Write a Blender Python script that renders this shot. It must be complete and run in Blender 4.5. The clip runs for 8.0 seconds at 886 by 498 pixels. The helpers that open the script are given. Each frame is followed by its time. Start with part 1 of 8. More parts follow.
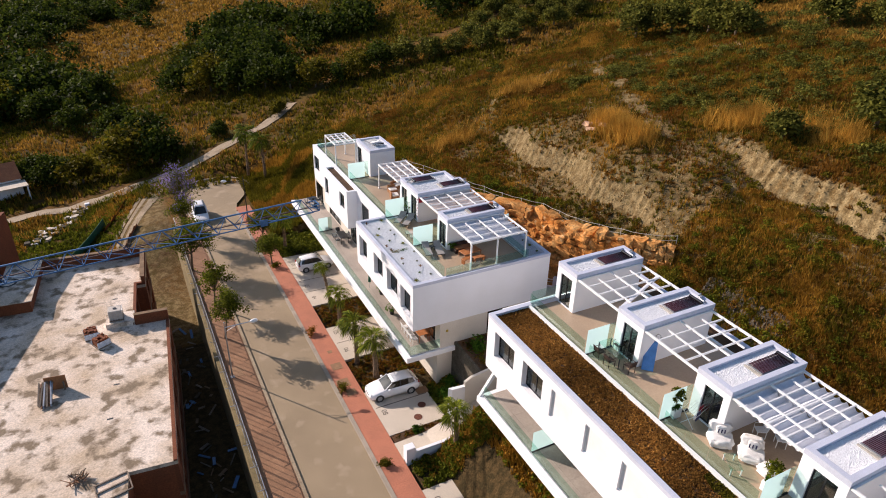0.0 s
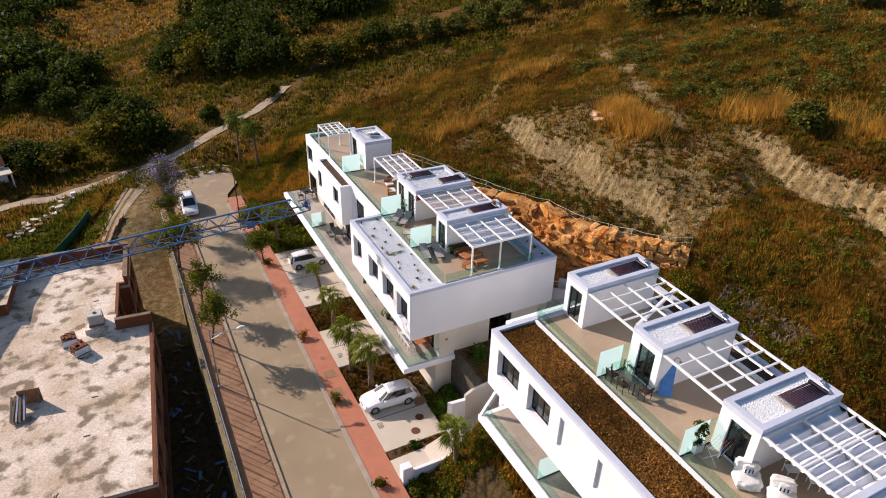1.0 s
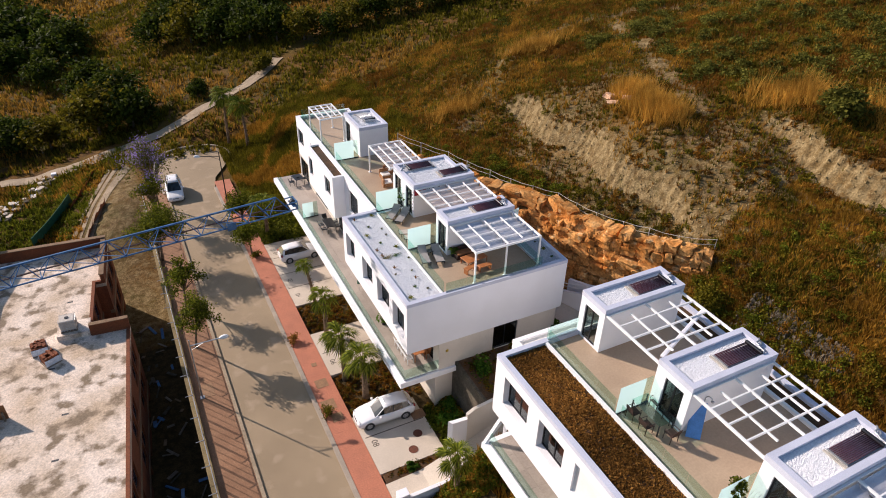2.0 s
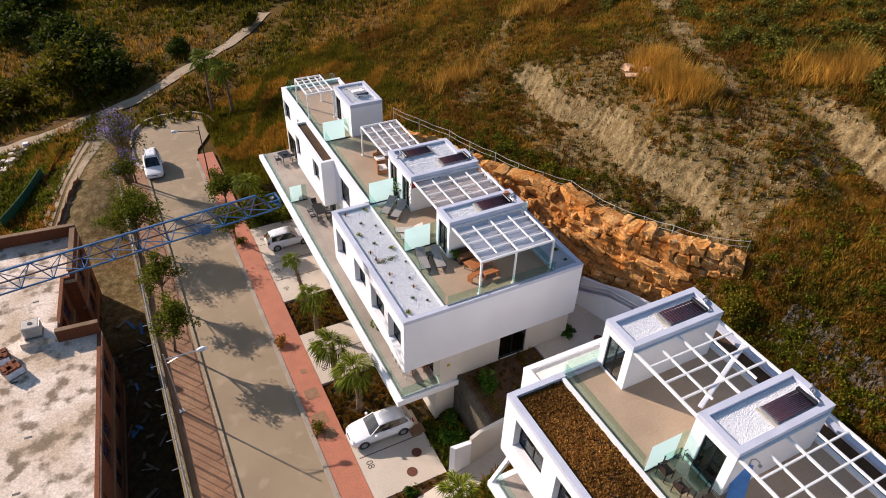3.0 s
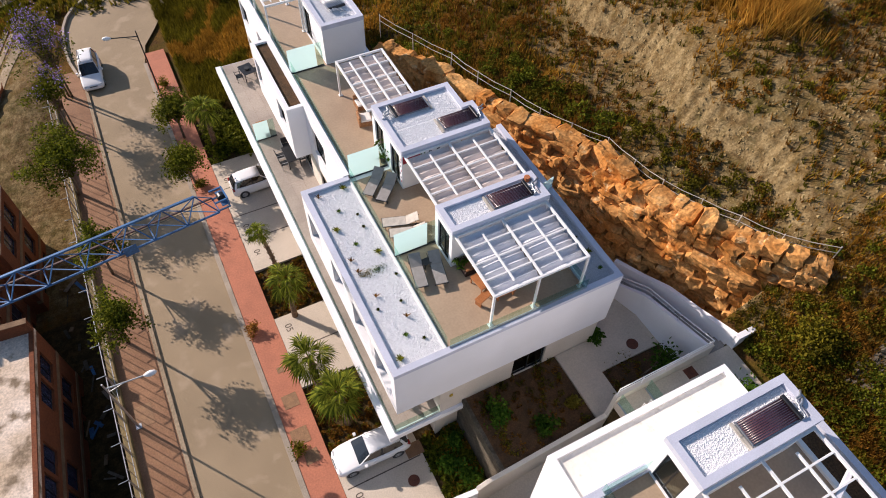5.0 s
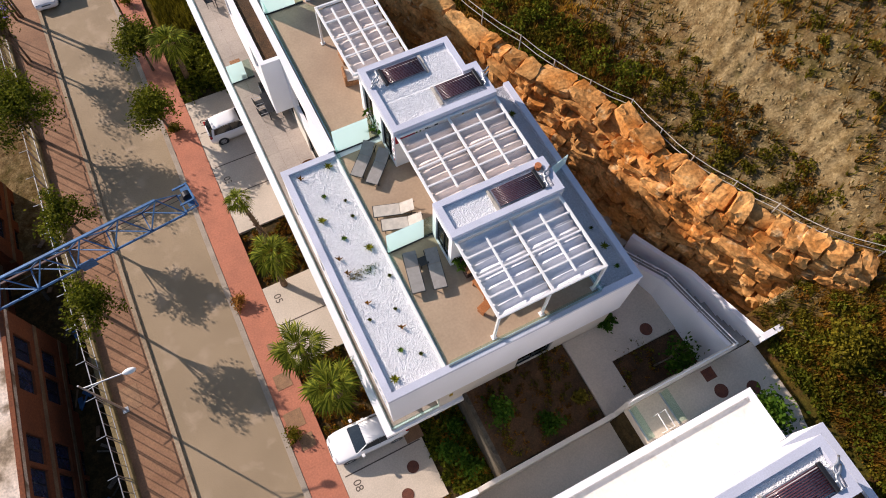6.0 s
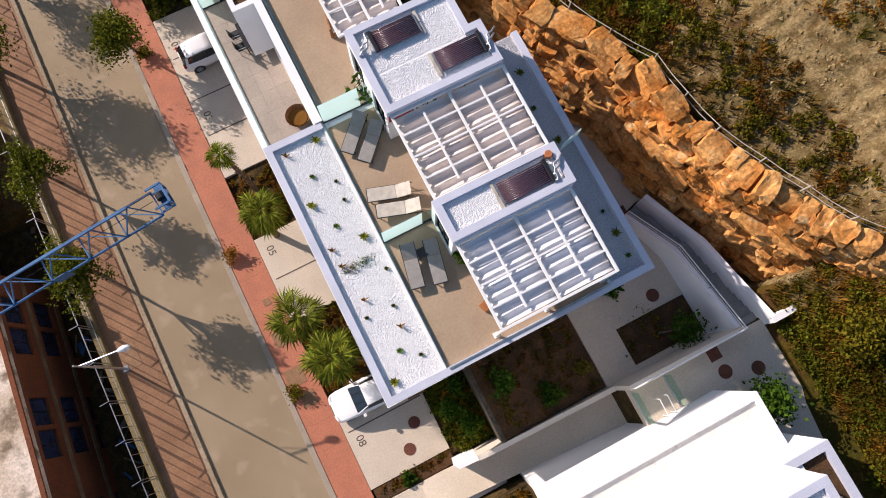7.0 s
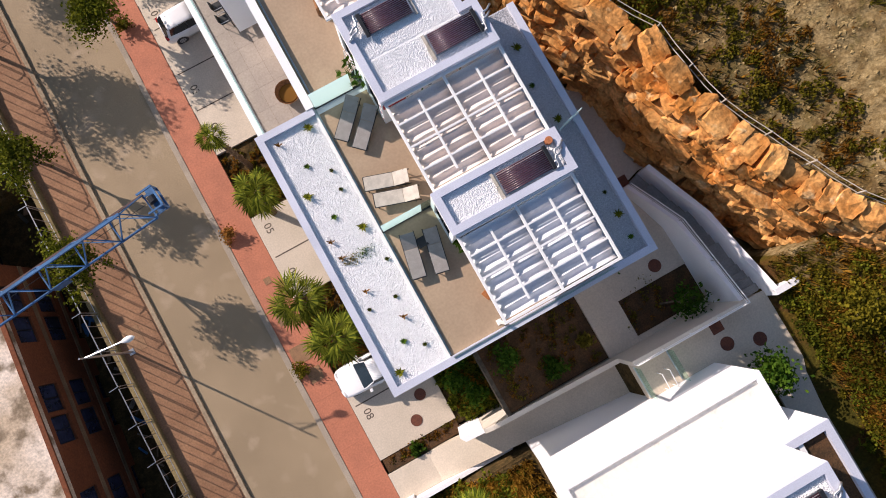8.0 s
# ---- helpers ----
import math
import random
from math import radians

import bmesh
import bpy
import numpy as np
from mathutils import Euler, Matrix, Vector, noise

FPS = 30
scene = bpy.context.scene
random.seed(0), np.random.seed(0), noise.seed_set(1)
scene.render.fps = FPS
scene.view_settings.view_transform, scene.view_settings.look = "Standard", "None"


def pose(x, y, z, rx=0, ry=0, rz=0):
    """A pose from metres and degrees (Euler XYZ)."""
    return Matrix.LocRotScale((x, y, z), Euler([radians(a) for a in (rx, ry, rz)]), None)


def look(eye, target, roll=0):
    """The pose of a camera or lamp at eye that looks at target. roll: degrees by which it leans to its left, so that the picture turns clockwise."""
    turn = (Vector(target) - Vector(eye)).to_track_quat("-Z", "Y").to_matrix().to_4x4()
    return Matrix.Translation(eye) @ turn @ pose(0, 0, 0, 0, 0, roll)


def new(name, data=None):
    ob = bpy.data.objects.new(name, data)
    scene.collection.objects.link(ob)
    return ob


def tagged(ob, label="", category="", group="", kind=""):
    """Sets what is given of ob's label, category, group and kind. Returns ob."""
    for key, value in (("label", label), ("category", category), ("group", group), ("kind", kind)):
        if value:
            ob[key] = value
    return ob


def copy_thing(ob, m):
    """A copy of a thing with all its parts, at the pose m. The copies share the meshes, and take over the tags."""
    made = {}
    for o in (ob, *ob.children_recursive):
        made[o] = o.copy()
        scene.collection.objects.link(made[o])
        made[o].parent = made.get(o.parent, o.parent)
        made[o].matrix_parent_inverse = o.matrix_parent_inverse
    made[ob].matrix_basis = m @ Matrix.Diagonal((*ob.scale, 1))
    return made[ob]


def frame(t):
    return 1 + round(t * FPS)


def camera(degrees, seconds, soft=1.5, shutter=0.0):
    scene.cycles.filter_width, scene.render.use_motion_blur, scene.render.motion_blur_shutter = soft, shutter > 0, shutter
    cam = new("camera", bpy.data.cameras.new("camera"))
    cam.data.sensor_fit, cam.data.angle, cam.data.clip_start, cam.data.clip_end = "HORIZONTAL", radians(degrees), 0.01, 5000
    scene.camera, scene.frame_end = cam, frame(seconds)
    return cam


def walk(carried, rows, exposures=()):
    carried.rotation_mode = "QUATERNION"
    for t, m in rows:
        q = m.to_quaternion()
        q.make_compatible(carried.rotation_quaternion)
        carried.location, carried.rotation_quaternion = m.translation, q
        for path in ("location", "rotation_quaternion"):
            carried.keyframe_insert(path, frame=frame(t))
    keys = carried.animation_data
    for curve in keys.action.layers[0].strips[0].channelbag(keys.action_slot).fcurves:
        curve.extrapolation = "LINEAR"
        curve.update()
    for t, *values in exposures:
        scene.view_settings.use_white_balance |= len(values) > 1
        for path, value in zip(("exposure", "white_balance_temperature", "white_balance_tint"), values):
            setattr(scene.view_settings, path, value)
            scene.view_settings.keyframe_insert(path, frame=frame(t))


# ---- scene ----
# ---- camera ----
cam = camera(68.0, 8.0, soft=1.0)
PATH = [
    (0, (-17.331, -37.861, 35.923), (-16.515, -36.298, 34.978), 1.5),
    (0.5, (-16.427, -36.324, 35.921), (-15.62, -34.773, 34.95), 1.5),
    (1, (-15.523, -34.42, 36.005), (-14.721, -32.887, 35.001), 1.6),
    (1.5, (-14.36, -32.27, 36.052), (-13.571, -30.759, 35.007), 1.6),
    (3, (-10.547, -24.3, 36.318), (-9.807, -22.905, 35.09), 1.8),
    (3.5, (-8.996, -21.326, 36.466), (-8.287, -19.992, 35.157), 1.7),
    (4, (-7.462, -18.345, 36.51), (-6.788, -17.081, 35.114), 1.7),
    (4.5, (-5.957, -15.223, 36.697), (-5.326, -14.053, 35.204), 1.9),
    (6, (-1.043, -5.956, 37.003), (-0.627, -5.203, 35.197), 2.2),
    (6.5, (0.569, -2.712, 37.114), (0.885, -2.165, 35.217), 3.1),
    (7, (1.963, 0.068, 37.264), (2.175, 0.407, 35.304), 4.9),
    (7.5, (2.755, 1.627, 37.284), (2.901, 1.837, 35.3), 6.9),
    (8, (3.02, 2.247, 37.278), (3.138, 2.398, 35.288), 8.9),
]
walk(cam, [(t, look(eye, target, roll)) for t, eye, target, roll in PATH])

# ---- light ----
SUN_FROM = Vector((-0.532, 0.722, 0.444)).normalized()
world = bpy.data.worlds.new("sky")
scene.world = world
world.use_nodes = True
wn = world.node_tree.nodes
sky = wn.new("ShaderNodeTexSky")
sky.sky_type = "NISHITA"
sky.sun_disc = False
sky.ozone_density = 2.4
sky.sun_elevation = math.asin(SUN_FROM.z)
sky.sun_rotation = math.atan2(SUN_FROM.x, SUN_FROM.y)
world.node_tree.links.new(sky.outputs[0], wn["Background"].inputs[0])
wn["Background"].inputs[1].default_value = 0.101
sun_data = bpy.data.lights.new("sun", "SUN")
sun_data.energy, sun_data.angle, sun_data.color = 5.0, radians(0.55), (1.0, 0.842, 0.76)
sun = new("sun", sun_data)
sun.matrix_world = look(SUN_FROM * 120, (0, 0, 0))
scene.view_settings.exposure = 0.43

# ---- materials ----
def lin(c):
    return (*c, 1.0)


def material(name, base, second=None, scale=1.0, fine=12.0, rough=0.75, metal=0.0, bump=0.15, third=None, third_cut=0.6,
             vary=0.0, transmission=0.0, detail=0.35, spec=0.4, bump_scale=None):
    """A surface with colour variation at two scales, fine relief, and per-object variation."""
    m = bpy.data.materials.new(name)
    m.use_nodes = True
    nt = m.node_tree
    bsdf = nt.nodes["Principled BSDF"]
    link = nt.links.new
    second = second or tuple(c * 0.8 for c in base)
    geo = nt.nodes.new("ShaderNodeNewGeometry")
    n1 = nt.nodes.new("ShaderNodeTexNoise")
    n1.inputs["Scale"].default_value, n1.inputs["Detail"].default_value = scale, 5
    n2 = nt.nodes.new("ShaderNodeTexNoise")
    n2.inputs["Scale"].default_value, n2.inputs["Detail"].default_value = fine, 4
    link(geo.outputs["Position"], n1.inputs["Vector"])
    link(geo.outputs["Position"], n2.inputs["Vector"])
    r1 = nt.nodes.new("ShaderNodeMapRange")
    r1.inputs[1].default_value, r1.inputs[2].default_value = 0.36, 0.64
    link(n1.outputs[0], r1.inputs[0])
    mix = nt.nodes.new("ShaderNodeMixRGB")
    mix.inputs[1].default_value, mix.inputs[2].default_value = lin(base), lin(second)
    link(r1.outputs[0], mix.inputs[0])
    last = mix.outputs[0]
    if third:
        n3 = nt.nodes.new("ShaderNodeTexNoise")
        n3.inputs["Scale"].default_value, n3.inputs["Detail"].default_value = scale * 2.7, 8
        link(geo.outputs["Position"], n3.inputs["Vector"])
        r3 = nt.nodes.new("ShaderNodeMapRange")
        r3.inputs[1].default_value, r3.inputs[2].default_value = third_cut - 0.06, third_cut + 0.06
        link(n3.outputs[0], r3.inputs[0])
        mx = nt.nodes.new("ShaderNodeMixRGB")
        mx.inputs[2].default_value = lin(third)
        link(r3.outputs[0], mx.inputs[0])
        link(last, mx.inputs[1])
        last = mx.outputs[0]
    r2 = nt.nodes.new("ShaderNodeMapRange")
    r2.inputs[1].default_value, r2.inputs[2].default_value = 0.3, 0.7
    r2.inputs[3].default_value, r2.inputs[4].default_value = 1 - detail, 1 + detail
    link(n2.outputs[0], r2.inputs[0])
    mul = nt.nodes.new("ShaderNodeMixRGB")
    mul.blend_type = "MULTIPLY"
    mul.inputs[0].default_value = 1.0
    link(last, mul.inputs[1])
    link(r2.outputs[0], mul.inputs[2])
    last = mul.outputs[0]
    if vary:
        info = nt.nodes.new("ShaderNodeObjectInfo")
        rv = nt.nodes.new("ShaderNodeMapRange")
        rv.inputs[3].default_value, rv.inputs[4].default_value = 1 - vary, 1 + vary
        link(info.outputs["Random"], rv.inputs[0])
        mv = nt.nodes.new("ShaderNodeMixRGB")
        mv.blend_type = "MULTIPLY"
        mv.inputs[0].default_value = 1.0
        link(last, mv.inputs[1])
        link(rv.outputs[0], mv.inputs[2])
        last = mv.outputs[0]
    link(last, bsdf.inputs["Base Color"])
    bsdf.inputs["Roughness"].default_value = rough
    bsdf.inputs["Metallic"].default_value = metal
    bsdf.inputs["Specular IOR Level"].default_value = spec
    bsdf.inputs["Transmission Weight"].default_value = transmission
    if bump:
        nb = n2
        if bump_scale:
            nb = nt.nodes.new("ShaderNodeTexNoise")
            nb.inputs["Scale"].default_value, nb.inputs["Detail"].default_value = bump_scale, 6
            link(geo.outputs["Position"], nb.inputs["Vector"])
        b = nt.nodes.new("ShaderNodeBump")
        b.inputs["Strength"].default_value, b.inputs["Distance"].default_value = bump, 0.05
        link(nb.outputs[0], b.inputs["Height"])
        link(b.outputs[0], bsdf.inputs["Normal"])
    return m


def leaf_material(name, dark, light, rough=0.7, through_light=0.35):
    """Foliage: each leaf or clump its own shade, with some light passing through."""
    m = bpy.data.materials.new(name)
    m.use_nodes = True
    nt = m.node_tree
    bsdf = nt.nodes["Principled BSDF"]
    geo = nt.nodes.new("ShaderNodeNewGeometry")
    ramp = nt.nodes.new("ShaderNodeMixRGB")
    ramp.inputs[1].default_value, ramp.inputs[2].default_value = lin(dark), lin(light)
    nt.links.new(geo.outputs["Random Per Island"], ramp.inputs[0])
    n = nt.nodes.new("ShaderNodeTexNoise")
    n.inputs["Scale"].default_value = 0.35
    nt.links.new(geo.outputs["Position"], n.inputs["Vector"])
    rr = nt.nodes.new("ShaderNodeMapRange")
    rr.inputs[1].default_value, rr.inputs[2].default_value, rr.inputs[3].default_value, rr.inputs[4].default_value = 0.3, 0.7, 0.6, 1.4
    nt.links.new(n.outputs[0], rr.inputs[0])
    mul = nt.nodes.new("ShaderNodeMixRGB")
    mul.blend_type = "MULTIPLY"
    mul.inputs[0].default_value = 1
    nt.links.new(ramp.outputs[0], mul.inputs[1])
    nt.links.new(rr.outputs[0], mul.inputs[2])
    nt.links.new(mul.outputs[0], bsdf.inputs["Base Color"])
    bsdf.inputs["Roughness"].default_value = rough
    bsdf.inputs["Specular IOR Level"].default_value = 0.06
    if through_light:
        tr = nt.nodes.new("ShaderNodeBsdfTranslucent")
        nt.links.new(mul.outputs[0], tr.inputs[0])
        ms = nt.nodes.new("ShaderNodeMixShader")
        ms.inputs[0].default_value = through_light
        nt.links.new(bsdf.outputs[0], ms.inputs[1])
        nt.links.new(tr.outputs[0], ms.inputs[2])
        nt.links.new(ms.outputs[0], nt.nodes["Material Output"].inputs[0])
    return m


def glass_material(name, tint, rough=0.0, amount=1.0, gloss=0.05):
    """Clear or frosted sheet glass: tinted see-through with a little gloss."""
    m = bpy.data.materials.new(name)
    m.use_nodes = True
    nt = m.node_tree
    tr = nt.nodes.new("ShaderNodeBsdfTransparent")
    tr.inputs[0].default_value = lin(tint)
    gl = nt.nodes.new("ShaderNodeBsdfGlossy")
    gl.inputs["Roughness"].default_value = 0.03 + rough
    mx = nt.nodes.new("ShaderNodeMixShader")
    mx.inputs[0].default_value = gloss
    nt.links.new(tr.outputs[0], mx.inputs[1])
    nt.links.new(gl.outputs[0], mx.inputs[2])
    last = mx
    if amount < 1:
        df = nt.nodes.new("ShaderNodeBsdfPrincipled")
        df.inputs["Base Color"].default_value = (0.72, 0.87, 0.88, 1)
        df.inputs["Roughness"].default_value = 0.35
        glow = nt.nodes.new("ShaderNodeBsdfTranslucent")
        glow.inputs[0].default_value = (0.80, 0.93, 0.94, 1)
        both = nt.nodes.new("ShaderNodeMixShader")
        both.inputs[0].default_value = 0.6
        nt.links.new(df.outputs[0], both.inputs[1])
        nt.links.new(glow.outputs[0], both.inputs[2])
        m2 = nt.nodes.new("ShaderNodeMixShader")
        m2.inputs[0].default_value = 1 - amount
        nt.links.new(mx.outputs[0], m2.inputs[1])
        nt.links.new(both.outputs[0], m2.inputs[2])
        last = m2
    nt.links.new(last.outputs[0], nt.nodes["Material Output"].inputs[0])
    return m


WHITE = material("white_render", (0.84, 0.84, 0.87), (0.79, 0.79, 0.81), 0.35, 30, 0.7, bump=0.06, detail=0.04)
COPING = material("grey_coping", (0.58, 0.60, 0.70), (0.51, 0.53, 0.62), 0.8, 20, 0.6, bump=0.05, detail=0.08)
PAINT = material("white_paint", (0.80, 0.80, 0.79), (0.76, 0.76, 0.75), 2, 30, 0.35, bump=0.02, detail=0.03)
TILE = material("beige_tile", (0.43, 0.32, 0.22), (0.37, 0.27, 0.185), 0.5, 9, 0.45, bump=0.03, detail=0.08)
STONE_TILE = material("grey_stone_tile", (0.40, 0.34, 0.29), (0.33, 0.28, 0.24), 0.6, 9, 0.5, bump=0.03, detail=0.10, vary=0.06)
GRAVEL = material("white_gravel", (0.86, 0.86, 0.87), (0.76, 0.76, 0.77), 9, 55, 0.85, bump=0.15, detail=0.14)
GRAVEL_DIM = material("grey_gravel", (0.64, 0.64, 0.67), (0.52, 0.52, 0.55), 12, 45, 0.85, bump=0.8, detail=0.30)
SOIL = material("brown_soil", (0.095, 0.046, 0.018), (0.055, 0.030, 0.012), 1.5, 14, 0.95, bump=0.8, detail=0.4)
ROAD = material("tan_asphalt", (0.318, 0.240, 0.150), (0.268, 0.201, 0.124), 0.25, 18, 0.85, bump=0.12, detail=0.14, third=(0.355, 0.27, 0.18), third_cut=0.62)
DUSTY_PINK = material("dusty_paving", (0.27, 0.145, 0.078), (0.225, 0.115, 0.060), 0.9, 10, 0.85, bump=0.12, detail=0.2, vary=0.10)
PINK = material("red_paving", (0.46, 0.170, 0.098), (0.40, 0.150, 0.088), 0.9, 10, 0.8, bump=0.10, detail=0.14, vary=0.04)
KERB = material("kerb_concrete", (0.36, 0.30, 0.235), (0.30, 0.25, 0.195), 1.2, 16, 0.85, bump=0.1, detail=0.15, vary=0.04)
CONCRETE = material("pale_concrete", (0.58, 0.50, 0.405), (0.51, 0.44, 0.35), 0.5, 12, 0.75, bump=0.06, detail=0.10)
DUST = material("pale_dust", (0.34, 0.265, 0.18), (0.27, 0.205, 0.135), 0.5, 6, 0.95, bump=0.2, detail=0.2)
TRACK_DUST = material("rutted_dust", (0.285, 0.220, 0.145), (0.19, 0.140, 0.082), 0.6, 5, 0.95, bump=0.6, detail=0.25)
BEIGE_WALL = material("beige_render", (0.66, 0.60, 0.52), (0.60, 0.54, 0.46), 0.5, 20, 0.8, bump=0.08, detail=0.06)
ROOF_CONCRETE = material("raw_roof_concrete", (0.74, 0.63, 0.53), (0.50, 0.385, 0.27), 0.33, 9, 0.9, bump=0.15, detail=0.24, third=(0.21, 0.155, 0.10), third_cut=0.565)
BRICK = material("orange_brick", (0.21, 0.062, 0.022), (0.16, 0.048, 0.018), 0.6, 9, 0.9, bump=0.25, detail=0.25, vary=0.18)
MORTAR = material("mortar", (0.24, 0.155, 0.09), (0.17, 0.105, 0.06), 1.0, 14, 0.95, bump=0.2, detail=0.2)
ROCK = material("orange_rock", (0.57, 0.315, 0.115), (0.42, 0.165, 0.038), 0.55, 6, 0.95, bump=1.0, detail=0.34, third=(0.62, 0.43, 0.22), third_cut=0.66, vary=0.24, bump_scale=5, spec=0.1)
PALE_ROCK = material("pale_pink_rock", (0.58, 0.38, 0.25), (0.48, 0.28, 0.16), 1.2, 8, 0.95, bump=0.6, detail=0.3, spec=0.1)
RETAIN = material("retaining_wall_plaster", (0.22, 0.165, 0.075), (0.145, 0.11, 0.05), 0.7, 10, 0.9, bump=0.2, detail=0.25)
STEEL = material("galvanised_steel", (0.55, 0.56, 0.58), None, 3, 20, 0.35, metal=0.8, bump=0.02, detail=0.06)
DARK_METAL = material("dark_metal", (0.035, 0.037, 0.042), None, 3, 20, 0.4, metal=0.5, bump=0.02, detail=0.1)
BLUE_STEEL = material("blue_crane_paint", (0.055, 0.160, 0.340), (0.035, 0.10, 0.22), 1.5, 14, 0.45, metal=0.2, bump=0.05, detail=0.2)
RUST = material("brown_primer_steel", (0.085, 0.05, 0.05), None, 2, 18, 0.6, metal=0.3, bump=0.05, detail=0.2)
CANVAS = material("white_canvas", (0.74, 0.74, 0.77), (0.68, 0.68, 0.72), 0.7, 16, 0.85, bump=0.05, detail=0.05)
CANVAS_SAND = material("sand_canvas", (0.80, 0.70, 0.64), (0.73, 0.63, 0.57), 0.7, 16, 0.85, bump=0.05, detail=0.06)
TUBES = material("collector_tubes", (0.075, 0.026, 0.036), (0.10, 0.036, 0.044), 3, 25, 0.18, bump=0.0, detail=0.15, spec=0.6)
FABRIC = material("grey_mesh_fabric", (0.30, 0.285, 0.275), (0.26, 0.245, 0.235), 4, 60, 0.85, bump=0.08, detail=0.10)
FABRIC_PALE = material("cream_mesh_fabric", (0.56, 0.51, 0.45), None, 4, 60, 0.85, bump=0.08, detail=0.08)
LINEN = material("white_upholstery", (0.78, 0.76, 0.74), (0.70, 0.68, 0.66), 2, 18, 0.9, bump=0.15, detail=0.06)
WOOD = material("brown_wood", (0.30, 0.135, 0.055), (0.22, 0.095, 0.04), 3, 30, 0.55, bump=0.1, detail=0.25)
ORANGE_WOOD = material("orange_teak", (0.42, 0.16, 0.055), (0.33, 0.12, 0.04), 3, 30, 0.5, bump=0.1, detail=0.2)
SCREE = material("pale_scree", (0.29, 0.215, 0.102), (0.20, 0.142, 0.064), 0.7, 9, 0.95, bump=0.3, detail=0.3, spec=0.1)
ROUGH_ROOF = material("rough_cream_roof", (0.80, 0.765, 0.70), (0.76, 0.72, 0.65), 0.6, 5, 0.9, bump=0.5, detail=0.06, third=(0.58, 0.52, 0.45), third_cut=0.70)
GREY_STONE = material("grey_stone", (0.115, 0.098, 0.075), (0.07, 0.06, 0.045), 1.5, 9, 0.95, bump=0.4, detail=0.3, spec=0.1)
PALE_RAIL = material("pale_timber_rail", (0.50, 0.46, 0.40), (0.38, 0.35, 0.30), 2, 20, 0.8, bump=0.1, detail=0.2)
GREY_WOOD = material("weathered_timber", (0.24, 0.19, 0.145), (0.15, 0.115, 0.085), 3, 20, 0.85, bump=0.2, detail=0.3, vary=0.2)
BARK = material("grey_brown_bark", (0.17, 0.125, 0.085), (0.11, 0.08, 0.055), 4, 18, 0.95, bump=0.6, detail=0.35)
PALM_BARK = material("palm_trunk", (0.25, 0.165, 0.10), (0.15, 0.095, 0.055), 5, 14, 0.95, bump=0.8, detail=0.4)
CAR_PAINT = material("white_car_paint", (0.82, 0.82, 0.83), (0.80, 0.80, 0.81), 1, 5, 0.16, bump=0.0, detail=0.0, spec=0.6)
CAR_GLASS = material("dark_car_glass", (0.012, 0.016, 0.02), None, 1, 5, 0.05, bump=0.0, detail=0.0, spec=0.8)
RUBBER = material("black_rubber", (0.018, 0.018, 0.018), None, 6, 30, 0.8, bump=0.05, detail=0.1)
PLASTIC_DARK = material("dark_plastic", (0.03, 0.032, 0.036), None, 4, 30, 0.5, bump=0.02, detail=0.08)
RED_LAMP = material("red_lamp", (0.35, 0.01, 0.01), None, 4, 20, 0.15, bump=0, detail=0)
PALE_LAMP = material("clear_lamp", (0.6, 0.62, 0.64), None, 4, 20, 0.1, bump=0, detail=0)
MANHOLE = material("rusty_cover", (0.17, 0.06, 0.035), (0.12, 0.045, 0.03), 4, 25, 0.7, metal=0.3, bump=0.2, detail=0.25)
BROWN_COVER = material("brown_cover", (0.29, 0.165, 0.085), (0.23, 0.13, 0.07), 3, 20, 0.8, bump=0.15, detail=0.2)
MARKING = material("dark_marking", (0.11, 0.085, 0.065), None, 6, 25, 0.8, bump=0, detail=0.2)
TERRACOTTA = material("terracotta", (0.44, 0.155, 0.06), (0.36, 0.12, 0.05), 1.2, 12, 0.8, bump=0.2, detail=0.25)
WICKER = material("wicker", (0.36, 0.175, 0.075), (0.24, 0.11, 0.048), 8, 40, 0.8, bump=0.5, detail=0.4)
DARK_WICKER = material("dark_wicker", (0.055, 0.026, 0.018), (0.035, 0.018, 0.014), 8, 40, 0.7, bump=0.4, detail=0.4)
BLUE_CLOTH = material("blue_cloth", (0.10, 0.27, 0.62), (0.08, 0.22, 0.52), 3, 20, 0.7, bump=0.05, detail=0.1)
RED_CLOTH = material("red_cloth", (0.40, 0.03, 0.045), (0.30, 0.02, 0.035), 3, 20, 0.9, bump=0.1, detail=0.15)
NAVY_CLOTH = material("navy_cloth", (0.03, 0.035, 0.09), (0.05, 0.04, 0.10), 3, 20, 0.9, bump=0.1, detail=0.2)
YELLOW_PAINT = material("ochre_paint", (0.45, 0.30, 0.03), None, 3, 20, 0.6, bump=0, detail=0.1)
GREEN_NET = material("green_net", (0.02, 0.13, 0.075), (0.015, 0.09, 0.05), 3, 30, 0.8, bump=0.2, detail=0.2)
INTERIOR = material("room_plaster", (0.42, 0.38, 0.33), None, 1, 8, 0.9, bump=0.02, detail=0.05)
TREAD = material("grey_steps", (0.30, 0.28, 0.26), (0.24, 0.225, 0.21), 1, 14, 0.85, bump=0.08, detail=0.14)
SHEET = material("crumpled_sheet", (0.62, 0.66, 0.72), (0.50, 0.54, 0.60), 3, 9, 0.5, bump=0.5, detail=0.2)
GLASS = glass_material("clear_glass", (0.80, 0.93, 0.89))
# the blue of the reflected sky is part of this base colour
SITE_GLASS = material("sky_tinted_glass", (0.035, 0.045, 0.10), (0.02, 0.025, 0.05), 0.8, 6, 0.25, bump=0.02, detail=0.2, spec=0.6)
WINDOW_GLASS = glass_material("window_glass", (0.55, 0.62, 0.62), gloss=0.16)
